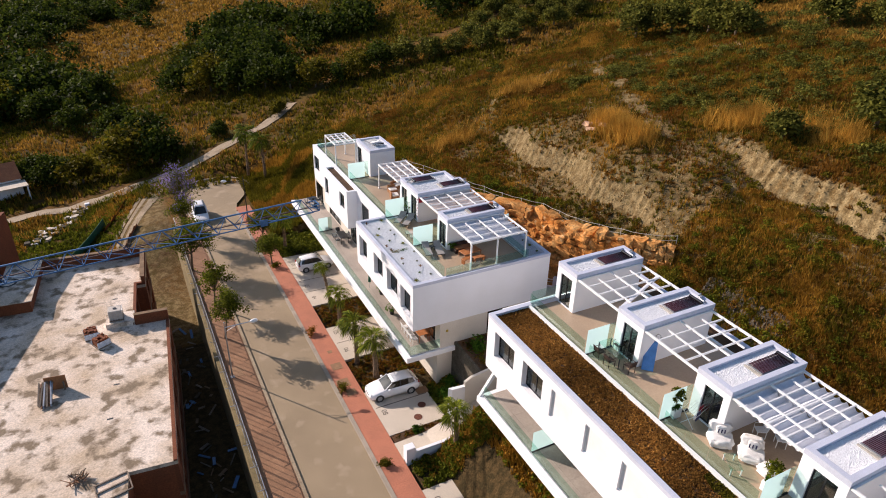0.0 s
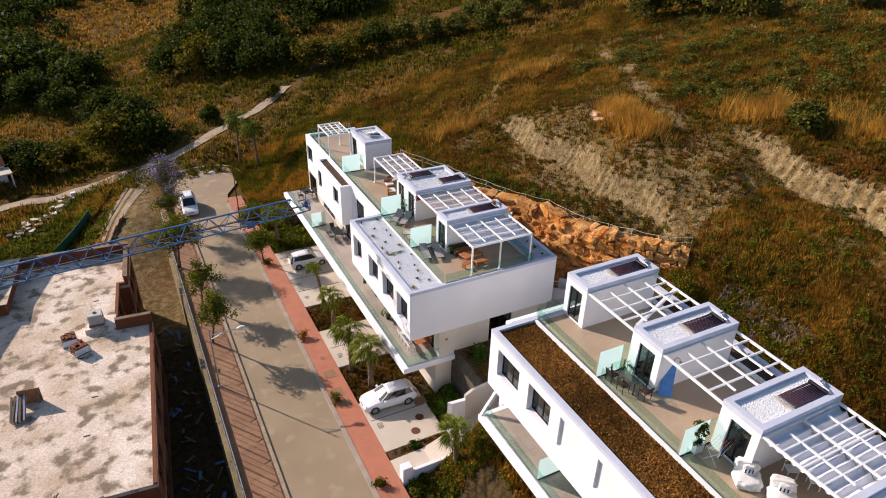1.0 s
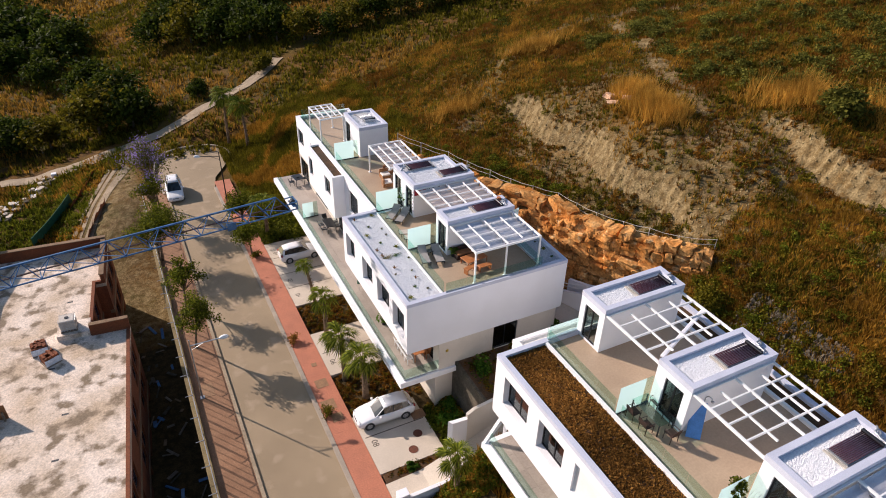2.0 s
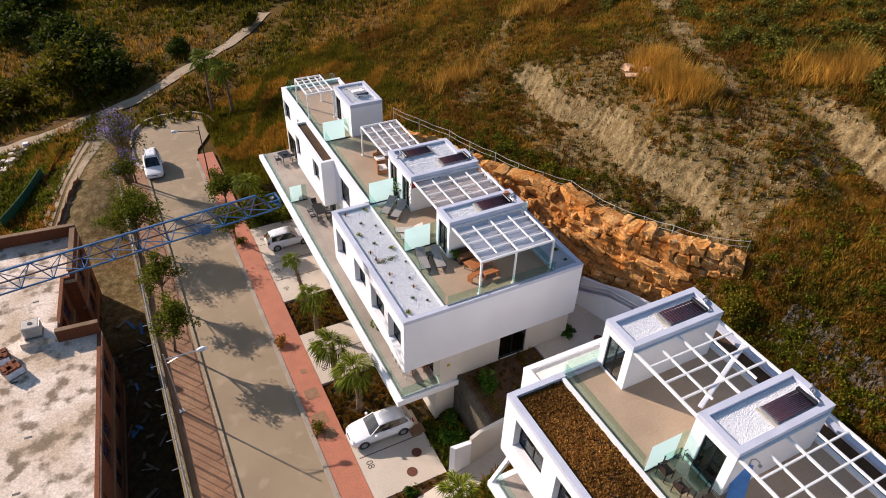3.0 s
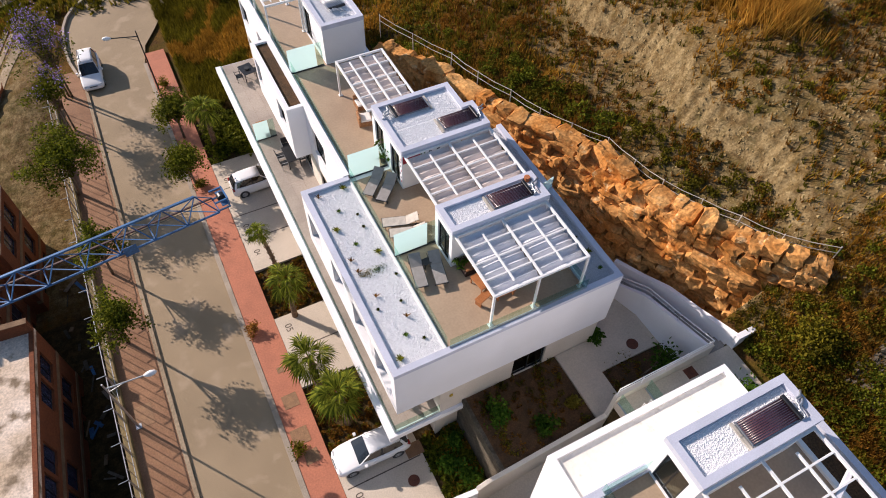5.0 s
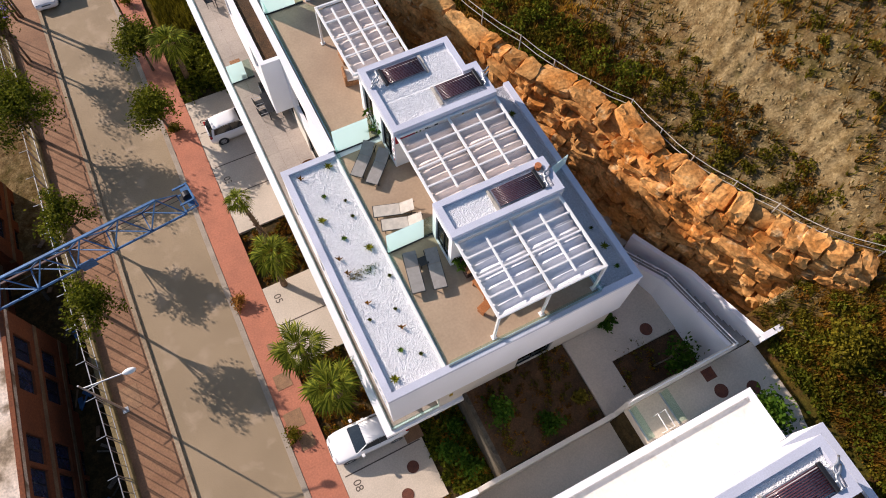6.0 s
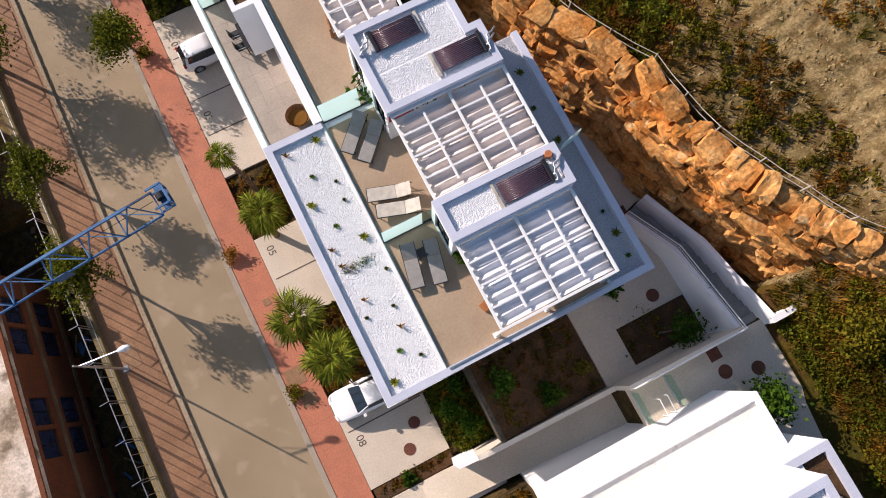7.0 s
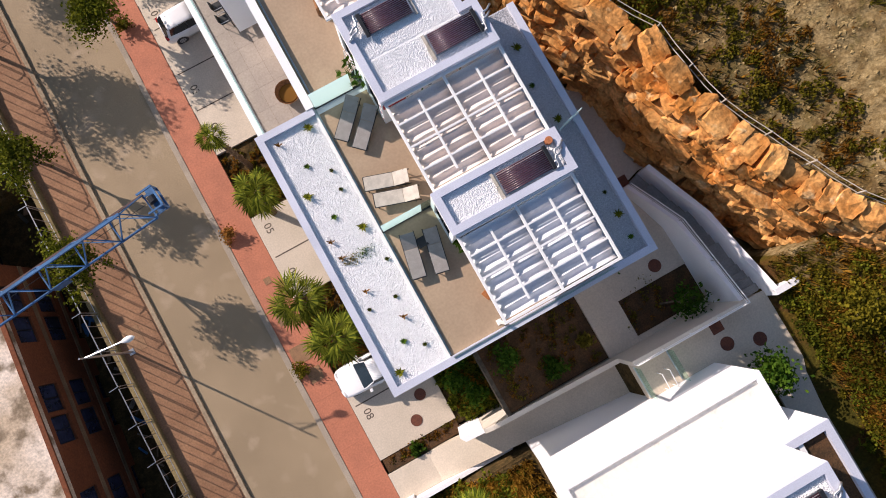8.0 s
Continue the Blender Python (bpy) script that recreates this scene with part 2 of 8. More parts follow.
FROSTED = glass_material("frosted_glass", (0.78, 0.94, 0.93), 0.2, 0.25)
LEAF_TREE = leaf_material("tree_leaf", (0.040, 0.056, 0.005), (0.185, 0.190, 0.016))
LEAF_OLIVE = leaf_material("olive_leaf", (0.018, 0.027, 0.004), (0.100, 0.110, 0.014))
LEAF_SCRUB = leaf_material("scrub_leaf", (0.048, 0.045, 0.004), (0.180, 0.146, 0.013))
LEAF_GREEN = leaf_material("bright_leaf", (0.022, 0.060, 0.006), (0.090, 0.160, 0.016))
LEAF_PALM = leaf_material("palm_leaf", (0.045, 0.070, 0.007), (0.235, 0.255, 0.026), through_light=0.35)
LEAF_DRY = leaf_material("dry_grass", (0.170, 0.085, 0.010), (0.420, 0.225, 0.032), 0.8)
LEAF_STRAW = leaf_material("straw_grass", (0.30, 0.155, 0.025), (0.58, 0.33, 0.06), 0.8)
LEAF_YELLOW = leaf_material("yellow_leaf", (0.12, 0.10, 0.012), (0.26, 0.20, 0.03))
LEAF_RUST = leaf_material("rusty_scrub", (0.100, 0.042, 0.006), (0.240, 0.110, 0.016), 0.8)
LEAF_BROWN = leaf_material("brown_sedum", (0.170, 0.078, 0.018), (0.400, 0.200, 0.050), 0.9)
LEAF_WOOD = leaf_material("oak_leaf", (0.014, 0.024, 0.003), (0.078, 0.098, 0.012))
LEAF_HEATH = leaf_material("heath_leaf", (0.055, 0.058, 0.010), (0.185, 0.175, 0.030))
LEAF_FIELD = leaf_material("field_grass", (0.16, 0.085, 0.014), (0.40, 0.225, 0.040), 0.8)
BLOOM = leaf_material("violet_bloom", (0.26, 0.17, 0.48), (0.46, 0.34, 0.76), 0.7)


def ground_material():
    """Dry hillside: straw, green scrub and bare stony soil in patches; steep cuts and tracks show bare soil."""
    m = bpy.data.materials.new("dry_hillside")
    m.use_nodes = True
    nt = m.node_tree
    link = nt.links.new
    bsdf = nt.nodes["Principled BSDF"]
    geo = nt.nodes.new("ShaderNodeNewGeometry")

    def noise_node(scale, detail=6, rough=0.55):
        n = nt.nodes.new("ShaderNodeTexNoise")
        n.inputs["Scale"].default_value, n.inputs["Detail"].default_value, n.inputs["Roughness"].default_value = scale, detail, rough
        link(geo.outputs["Position"], n.inputs["Vector"])
        return n.outputs[0]

    def span(value, a, b, c=0.0, d=1.0):
        r = nt.nodes.new("ShaderNodeMapRange")
        for k, v in enumerate((a, b, c, d)):
            r.inputs[k + 1].default_value = v
        link(value, r.inputs[0])
        return r.outputs[0]

    def mixed(fac, a, b, mode="MIX"):
        x = nt.nodes.new("ShaderNodeMixRGB")
        x.blend_type = mode
        for k, v in enumerate((fac, a, b)):
            if isinstance(v, tuple):
                x.inputs[k].default_value = lin(v)
            elif isinstance(v, (int, float)):
                x.inputs[k].default_value = v
            else:
                link(v, x.inputs[k])
        return x.outputs[0]

    col = mixed(span(noise_node(0.09), 0.42, 0.60), (0.130, 0.064, 0.013), (0.050, 0.043, 0.007))
    col = mixed(span(noise_node(0.6), 0.52, 0.62), col, (0.075, 0.038, 0.013))
    col = mixed(span(noise_node(1.7), 0.58, 0.68, 0, 0.8), col, (0.034, 0.038, 0.010))
    bare = nt.nodes.new("ShaderNodeAttribute")
    bare.attribute_name = "bare"
    soil = mixed(span(noise_node(1.6), 0.4, 0.62), (0.300, 0.225, 0.115), (0.165, 0.112, 0.050))
    soil = mixed(span(noise_node(5.0), 0.35, 0.7), soil, mixed(1.0, soil, (0.66, 0.62, 0.56), "MULTIPLY"))
    bfac = mixed(1.0, bare.outputs["Fac"], span(noise_node(1.3), 0.32, 0.62, 0.25, 1.0), "MULTIPLY")
    bsum = nt.nodes.new("ShaderNodeMath")
    bsum.operation, bsum.use_clamp = "MULTIPLY_ADD", True
    link(bfac, bsum.inputs[0])
    bsum.inputs[1].default_value, bsum.inputs[2].default_value = 1.5, 0.0
    col = mixed(bsum.outputs[0], col, soil)
    earth = nt.nodes.new("ShaderNodeAttribute")
    earth.attribute_name = "earth"
    col = mixed(earth.outputs["Fac"], col, mixed(span(noise_node(2.0), 0.4, 0.6), (0.085, 0.054, 0.022), (0.045, 0.032, 0.013)))
    col = mixed(1.0, col, span(noise_node(9.0, 4), 0.3, 0.7, 0.68, 1.32), "MULTIPLY")
    link(col, bsdf.inputs["Base Color"])
    bsdf.inputs["Roughness"].default_value = 0.95
    bsdf.inputs["Specular IOR Level"].default_value = 0.1
    b = nt.nodes.new("ShaderNodeBump")
    b.inputs["Strength"].default_value, b.inputs["Distance"].default_value = 0.9, 0.15
    link(noise_node(3.5, 8, 0.65), b.inputs["Height"])
    link(b.outputs[0], bsdf.inputs["Normal"])
    return m


GROUND = ground_material()


# ---- mesh helpers ----
class Shape:
    """Collects vertices and faces for one mesh."""

    def __init__(self):
        self.v, self.f = [], []

    def add(self, verts, faces):
        k = len(self.v)
        self.v += [tuple(p) for p in verts]
        self.f += [tuple(i + k for i in q) for q in faces]
        return self

    def box(self, x0, y0, z0, x1, y1, z1):
        p = [(x, y, z) for z in (z0, z1) for y in (y0, y1) for x in (x0, x1)]
        return self.add(p, [(0, 2, 3, 1), (4, 5, 7, 6), (0, 1, 5, 4), (2, 6, 7, 3), (0, 4, 6, 2), (1, 3, 7, 5)])

    def prism(self, poly, z0, z1):
        n = len(poly)
        p = [(x, y, z0) for x, y in poly] + [(x, y, z1) for x, y in poly]
        return self.add(p, [tuple(range(n))[::-1], tuple(range(n, 2 * n))] + [(i, (i + 1) % n, n + (i + 1) % n, n + i) for i in range(n)])

    def beam(self, a, b, w, h=None):
        """A square bar from a to b."""
        a, b, h = Vector(a), Vector(b), h or w
        d = (b - a).normalized()
        s = d.cross((0, 0, 1))
        s = s.normalized() if s.length > 1e-4 else Vector((1, 0, 0))
        u = s.cross(d).normalized()
        p = [o + s * i * w / 2 + u * j * h / 2 for o in (a, b) for i, j in ((-1, -1), (1, -1), (1, 1), (-1, 1))]
        return self.add(p, [(0, 1, 2, 3)[::-1], (4, 5, 6, 7), (0, 1, 5, 4), (1, 2, 6, 5), (2, 3, 7, 6), (3, 0, 4, 7)])

    def tube(self, pts, radii, n=8, cap=True):
        """A round bar along points; one radius or one for each point."""
        pts = [Vector(p) for p in pts]
        radii = radii if isinstance(radii, (list, tuple)) else [radii] * len(pts)
        k = len(self.v)
        for i, p in enumerate(pts):
            d = (pts[min(i + 1, len(pts) - 1)] - pts[max(i - 1, 0)]).normalized()
            s = d.cross((0.02, 0.03, 1)) if abs(d.z) < 0.95 else d.cross((1, 0, 0.1))
            s.normalize()
            u = s.cross(d)
            self.v += [tuple(p + (s * math.cos(6.28318 * j / n) + u * math.sin(6.28318 * j / n)) * radii[i]) for j in range(n)]
        for i in range(len(pts) - 1):
            self.f += [(k + i * n + j, k + i * n + (j + 1) % n, k + (i + 1) * n + (j + 1) % n, k + (i + 1) * n + j) for j in range(n)]
        if cap:
            self.f += [tuple(k + j for j in range(n))[::-1], tuple(k + (len(pts) - 1) * n + j for j in range(n))]
        return self

    def disc(self, x, y, z0, z1, r, n=20):
        return self.prism([(x + r * math.cos(6.28318 * i / n), y + r * math.sin(6.28318 * i / n)) for i in range(n)], z0, z1)

    def mesh(self, name, mat, smooth=False, bevel=0.0, segments=1):
        me = bpy.data.meshes.new(name)
        me.from_pydata(self.v, [], self.f)
        bm = bmesh.new()
        bm.from_mesh(me)
        bmesh.ops.recalc_face_normals(bm, faces=bm.faces)
        if bevel:
            bmesh.ops.bevel(bm, geom=bm.edges[:], offset=bevel, segments=segments, affect="EDGES", profile=0.6)
        for f in bm.faces:
            f.smooth = smooth
        bm.to_mesh(me)
        bm.free()
        me.materials.append(mat)
        return me


def thing(name, label, category, group="", kind="", at=None):
    """An Empty at a thing's base, to carry its parts."""
    ob = new(name)
    ob.empty_display_size = 0.2
    if at is not None:
        ob.matrix_world = at
    return tagged(ob, label, category, group, kind)


def part(name, shape, mat, parent=None, label="", smooth=False, bevel=0.0, segments=1, m=None):
    me = shape.mesh(name, mat, smooth, bevel, segments) if isinstance(shape, Shape) else shape
    ob = new(name, me)
    if parent is not None:
        ob.parent = parent
    if m is not None:
        ob.matrix_local = m
    if label:
        ob["label"] = label
    return ob


def solid(name, shape, mat, label, category="", group="", kind="", smooth=False, bevel=0.0, segments=1):
    """A thing or a piece of the setting that is one mesh."""
    return tagged(part(name, shape, mat, None, "", smooth, bevel, segments), label, category, group, kind)


def raw_mesh(name, verts, faces, mat, smooth=False):
    """Quick mesh from arrays: faces all of one size."""
    me = bpy.data.meshes.new(name)
    verts, faces = np.asarray(verts, dtype=np.float32), np.asarray(faces, dtype=np.int32)
    k = faces.shape[1]
    me.vertices.add(len(verts))
    me.vertices.foreach_set("co", verts.ravel())
    me.loops.add(faces.size)
    me.loops.foreach_set("vertex_index", faces.ravel())
    me.polygons.add(len(faces))
    me.polygons.foreach_set("loop_start", np.arange(0, faces.size, k, dtype=np.int32))
    me.polygons.foreach_set("use_smooth", np.full(len(faces), smooth))
    me.update(calc_edges=True)
    me.materials.append(mat)
    return me


# ---- the lie of the land ----
def smooth01(t):
    t = np.clip(t, 0, 1)
    return t * t * (3 - 2 * t)


def ripple(x, y, scale, seed=0.0):
    """A soft sum of waves, about -1 to 1."""
    x, y = x / scale + seed, y / scale - seed
    return (np.sin(x * 1.3 + np.sin(y * 0.9 + seed)) + np.sin(y * 1.7 + np.sin(x * 1.1 - seed) * 1.3) + np.sin((x + y) * 0.8 + seed * 2) + 0.6 * np.sin(x * 3.1 - y * 2.3 + seed)) / 3.6


def street_z(y):
    return -0.03 * np.maximum(0.0, np.asarray(y, dtype=float) - 15.0)


def wall_top_x(y):
    """The top line of the boulder wall behind the houses."""
    return np.interp(y, [-40, -14, -8, -3.8, -1.8, 0.0, 1.9, 4.6, 8.2, 13.1, 17, 19, 22, 26, 34], [19.5, 20.5, 22.6, 21.0, 19.7, 18.8, 17.9, 17.0, 16.4, 14.0, 12.8, 12.2, 11.0, 9.3, 6.6])


def bank_one(x, y):
    """Distance uphill of the first cut bank."""
    return x - (23.1 + 0.03 * (y - 10) + 0.4 * np.sin(y * 0.6))


def bank_two(x, y):
    """Distance uphill of the second cut bank."""
    return x - (32.3 + 0.15 * y + 0.35 * np.sin(y * 0.55 + 1))


TRACK_HIGH = ((19, 27), (26.8, 34.5), (32, 38.5), (37, 40.5), (43, 39.8), (50, 33), (56, 22))
TRACK_CUT = ((44, 36), (38.5, 24), (35.0, 17), (32.2, 11), (30.6, 6), (29.5, 0), (28.2, -8), (26.5, -20), (25, -32))


def line_gap(x, y, pts):
    """Distance from a bent line."""
    best = np.full(np.shape(x), 1e6)
    for (ax, ay), (bx, by) in zip(pts, pts[1:]):
        dx, dy = bx - ax, by - ay
        t = np.clip(((x - ax) * dx + (y - ay) * dy) / (dx * dx + dy * dy), 0, 1)
        best = np.minimum(best, np.hypot(x - ax - t * dx, y - ay - t * dy))
    return best


def bank_one_reach(y):
    return smooth01((y + 4) / 6) * smooth01((29 - y) / 6)


def bank_two_reach(y):
    return smooth01((9.5 - y) / 15) * smooth01((y + 40) / 8)


def stony(x, y):
    """How bare the hillside is: cut faces, tracks, and the gravelly apron between them."""
    s1, s2 = bank_one(x, y), bank_two(x, y)
    b = 1.0 * np.exp(-((s1 + 0.1) / 0.8) ** 2) * bank_one_reach(y)
    b = np.maximum(b, 1.0 * np.exp(-((s2 + 0.1) / 0.9) ** 2) * bank_two_reach(y))
    apron = smooth01((s1 + 5.2) / 1.6) * smooth01((-s2 - 0.4) / 1.5) * smooth01((y + 9) / 6) * smooth01((25 - y) / 7)
    straw = np.exp(-(((x - 28.0) / 2.4) ** 2 + ((y - 11.5) / 5.5) ** 2))
    b = np.maximum(b, 0.53 * apron * (1 - 0.95 * straw))
    b = np.maximum(b, 0.76 * np.exp(-(line_gap(x, y, TRACK_HIGH) / 1.5) ** 2) * (0.65 + 0.5 * ripple(x, y, 1.9, 0.6)))
    return np.maximum(b, 0.88 * np.exp(-(line_gap(x, y, TRACK_CUT) / 1.3) ** 2) * (0.7 + 0.5 * ripple(x, y, 1.6, 3.6)))


def hill_z(x, y):
    near = np.interp(x, [-40, 16, 18.4, 21.8, 24.4, 28, 31.5, 36, 60, 200], [-9.7, 9.3, 10.05, 11.1, 12.9, 14.4, 15.0, 16.0, 21.3, 40]) + np.where(y < 10, -0.03, -0.085) * (np.minimum(y, 44) - 10)
    near = near + 1.5 * np.exp(-((y - 21) / 7.0) ** 2) * smooth01((x - 8) / 2.5) * smooth01((21 - x) / 5)
    far = -2.0 + 0.26 * (x + 11) - 0.02 * (y - 60)
    far = np.where(far < -6, -6 + 0.25 * (far + 6), far)
    far = np.where(far > 16, 16 + 0.5 * (far - 16), far)
    far = np.maximum(far, -14)
    t = smooth01((y - 34) / 30)
    z = near * (1 - t) + far * t
    # two cut banks with a track between them, furrowed by rain
    a1, a2 = bank_one_reach(y), bank_two_reach(y)
    s1, s2 = bank_one(x, y), bank_two(x, y)
    z = z + a1 * (1.5 * smooth01(s1 / 1.3 + 0.5) - 0.6)
    z = z + a2 * (2.1 * smooth01(s2 / 1.5 + 0.5) - 0.7)
    furrow = np.abs(np.sin(y * 3.4 + 0.8 * np.sin(x * 1.5 + y * 0.7) + 0.6 * np.sin(y * 0.9))) * (0.7 + 0.3 * np.sin(y * 1.1))
    z = z - 0.42 * (a1 * np.exp(-((s1 - 0.1) / 0.9) ** 2) + 1.6 * a2 * np.exp(-((s2 - 0.2) / 0.7) ** 2)) * furrow
    return z + 0.30 * ripple(x, y, 3.1, 1.7) + 0.12 * ripple(x, y, 0.9, 4.1) + 0.05 * ripple(x, y, 0.37, 2.3)


def land(x, y):
    """Height of the ground."""
    x, y = np.asarray(x, dtype=float), np.asarray(y, dtype=float)
    st = street_z(y)
    hill = hill_z(x, y)
    wx = wall_top_x(y)
    # level court behind the nearer houses, terrace of the next house further on
    court = np.where(y < -4.4, 6.75, 4.0)
    yard = np.where(x < 3.9, st - 0.06 + 0.4 * smooth01((x - 2.2) / 1.2), court)
    yard = np.where((y < -6.6) & (x < 3.9), st + 3.4 * smooth01((x + 1.6) / 4.6), yard)
    yard = np.where((y < -8.2) & (x < -1.4), st, yard)
    yard = np.where((y < -4.0) & (y > -6.5) & (x < 9.6), st - 0.6, yard)
    built = np.where(x > wx + 0.45, hill, yard)
    south = np.where(x > 16.9, np.minimum(hill, 6.85 + 0.75 * (x - 16.9)), yard)
    ease = smooth01((-2.6 - y) / 6.0)
    built = np.where((y < -2.6) & (x > wx + 0.45), hill * (1 - ease) + np.minimum(hill, 6.85 + 0.75 * (x - 16.9)) * ease, built)
    built = np.where((y < -3.2) & (x <= wx + 0.45), south, built)
    built = np.where(y < -8.6, south, built)
    slope = st + (np.maximum(hill, st) - st) * smooth01((x + 3.6) / 9.0)
    z = np.where(y < 33.4, built, slope)
    z = np.where(x < -3.4, st, z)
    # beyond the turning circle
    t = smooth01((y - 55.5) / 5)
    low = np.where(x < -13.2, -4.6 - 0.05 * np.maximum(0, -20 - x) + 0.25 * ripple(x, y, 4, 0.3), z)
    bank = smooth01((y - 31) / 16) * smooth01((x + 24) / 9)
    low = np.where((x < -13.2), low * (1 - bank) + (st - 0.3) * bank, low)
    out = low * (1 - t) + hill * t
    # level turning circle
    rim = smooth01((np.hypot((x + 6.7) / 4.9, (y - 50.5) / 6.3) - 1.0) / 0.4)
    return np.where(y > 43, (st - 0.05) * (1 - rim) + out * rim, out)


# ---- ground ----
def axis(spans, reach):
    """Grid lines: stretches (from, to, step), then ever wider steps out to the horizon."""
    mid = [v for lo, hi, step in spans for v in np.arange(lo, hi - 1e-6, step)]
    left, right = [], []
    a, b, d = mid[0], mid[-1], spans[0][2]
    while b < reach:
        d *= 1.16
        a, b = a - d, b + d
        left.append(a)
        right.append(b)
    return np.array(left[::-1] + mid + right)


def build_ground():
    xs, ys = axis(((-44, 17, 0.55), (17, 36, 0.2), (36, 62, 0.55)), 1500), axis(((-52, -24, 0.55), (-24, 30, 0.2), (30, 92, 0.55)), 1500)
    gx, gy = np.meshgrid(xs, ys)
    gz = land(gx, gy)
    # lowered under the roadway and slabs
    gz = np.where((gx > -13.0) & (gx < -3.2) & (gy < 47) | (gx > -11.8) & (gx < -1.6) & (gy >= 47) & (gy < 56.6), gz - 0.14, gz)
    nx, ny = len(xs), len(ys)
    i = np.arange(nx * ny).reshape(ny, nx)
    faces = np.stack([i[:-1, :-1], i[:-1, 1:], i[1:, 1:], i[1:, :-1]], -1).reshape(-1, 4)
    me = raw_mesh("ground", np.stack([gx, gy, gz], -1).reshape(-1, 3), faces, GROUND, True)
    slope = np.hypot(np.gradient(gz, axis=0) / np.gradient(ys)[:, None], np.gradient(gz, axis=1) / np.gradient(xs)[None, :])
    bare = smooth01((slope - 0.75) / 0.5) * np.where(gy < 50, 1, 0)
    bare = np.maximum(bare, stony(gx, gy))
    bare = np.maximum(bare, 0.6 * smooth01((-13.2 - gx) / 0.6) * smooth01((gy - 20) / 4) * smooth01((60 - gy) / 3) * smooth01((gx + 24.0 - 0.32 * (gy - 32)) / 1.5))
    bare = np.where((gx < 18) & (gy < 33) & (gx > -13.2), 0, bare)
    earth = np.where((gx < 13) & (gx > -3.6) & (gy < 33.4) & (gy > -50), 1.0, 0.0)
    # pit floor takes the dark earth colour to deepen its shade
    pit = (gx < -13.2) & (gy < 21) & (gx > -30)
    bare, earth = np.where(pit, 0, bare), np.where(pit, 1.0, earth)
    for key, val in (("bare", bare), ("earth", earth)):
        at = me.attributes.new(key, "FLOAT", "POINT")
        at.data.foreach_set("value", np.clip(val, 0, 1).astype(np.float32).ravel())
    tagged(part("ground", me, GROUND), "dry scrubby hillside of straw grass and bare soil", "ground", kind="structure")


build_ground()


def strip(points, width, lift, flat=True, seg=1.0):
    """A ribbon laid on the land along a line of points."""
    pts = [Vector((*p, 0)) for p in points]
    line = []
    for a, b in zip(pts, pts[1:]):
        n = max(1, int((b - a).length / seg))
        line += [a.lerp(b, k / n) for k in range(n)]
    line.append(pts[-1])
    for _ in range(8):
        line = [line[0]] + [(line[i - 1] + line[i] * 2 + line[i + 1]) / 4 for i in range(1, len(line) - 1)] + [line[-1]]
    s = Shape()
    rows = []
    for i, p in enumerate(line):
        d = (line[min(i + 1, len(line) - 1)] - line[max(i - 1, 0)]).normalized()
        side = Vector((d.y, -d.x, 0))
        row = []
        for k in range(5):
            q = p + side * width * (k / 4 - 0.5) * (1 + 0.06 * math.sin(i * 0.7 + k))
            row.append((q.x, q.y, float(land(q.x, q.y)) + lift))
        top = max(r[2] for r in row)
        rows.append([(x, y, max(z, top - 0.35)) for x, y, z in row] if flat else row)
    for a, b in zip(rows, rows[1:]):
        for k in range(4):
            s.add([a[k], a[k + 1], b[k + 1], b[k]], [(0, 1, 2, 3)])
    return s


def slope_slab(poly, top, thick, cut=2.0):
    """A slab whose top follows the street's fall plus a height."""
    ys = sorted({p[1] for p in poly})
    s = Shape()
    n = len(poly)
    up = [(x, y, float(street_z(y)) + top) for x, y in poly]
    dn = [(x, y, z - thick) for x, y, z in up]
    return s.add(dn + up, [tuple(range(n))[::-1], tuple(range(n, 2 * n))] + [(i, (i + 1) % n, n + (i + 1) % n, n + i) for i in range(n)])


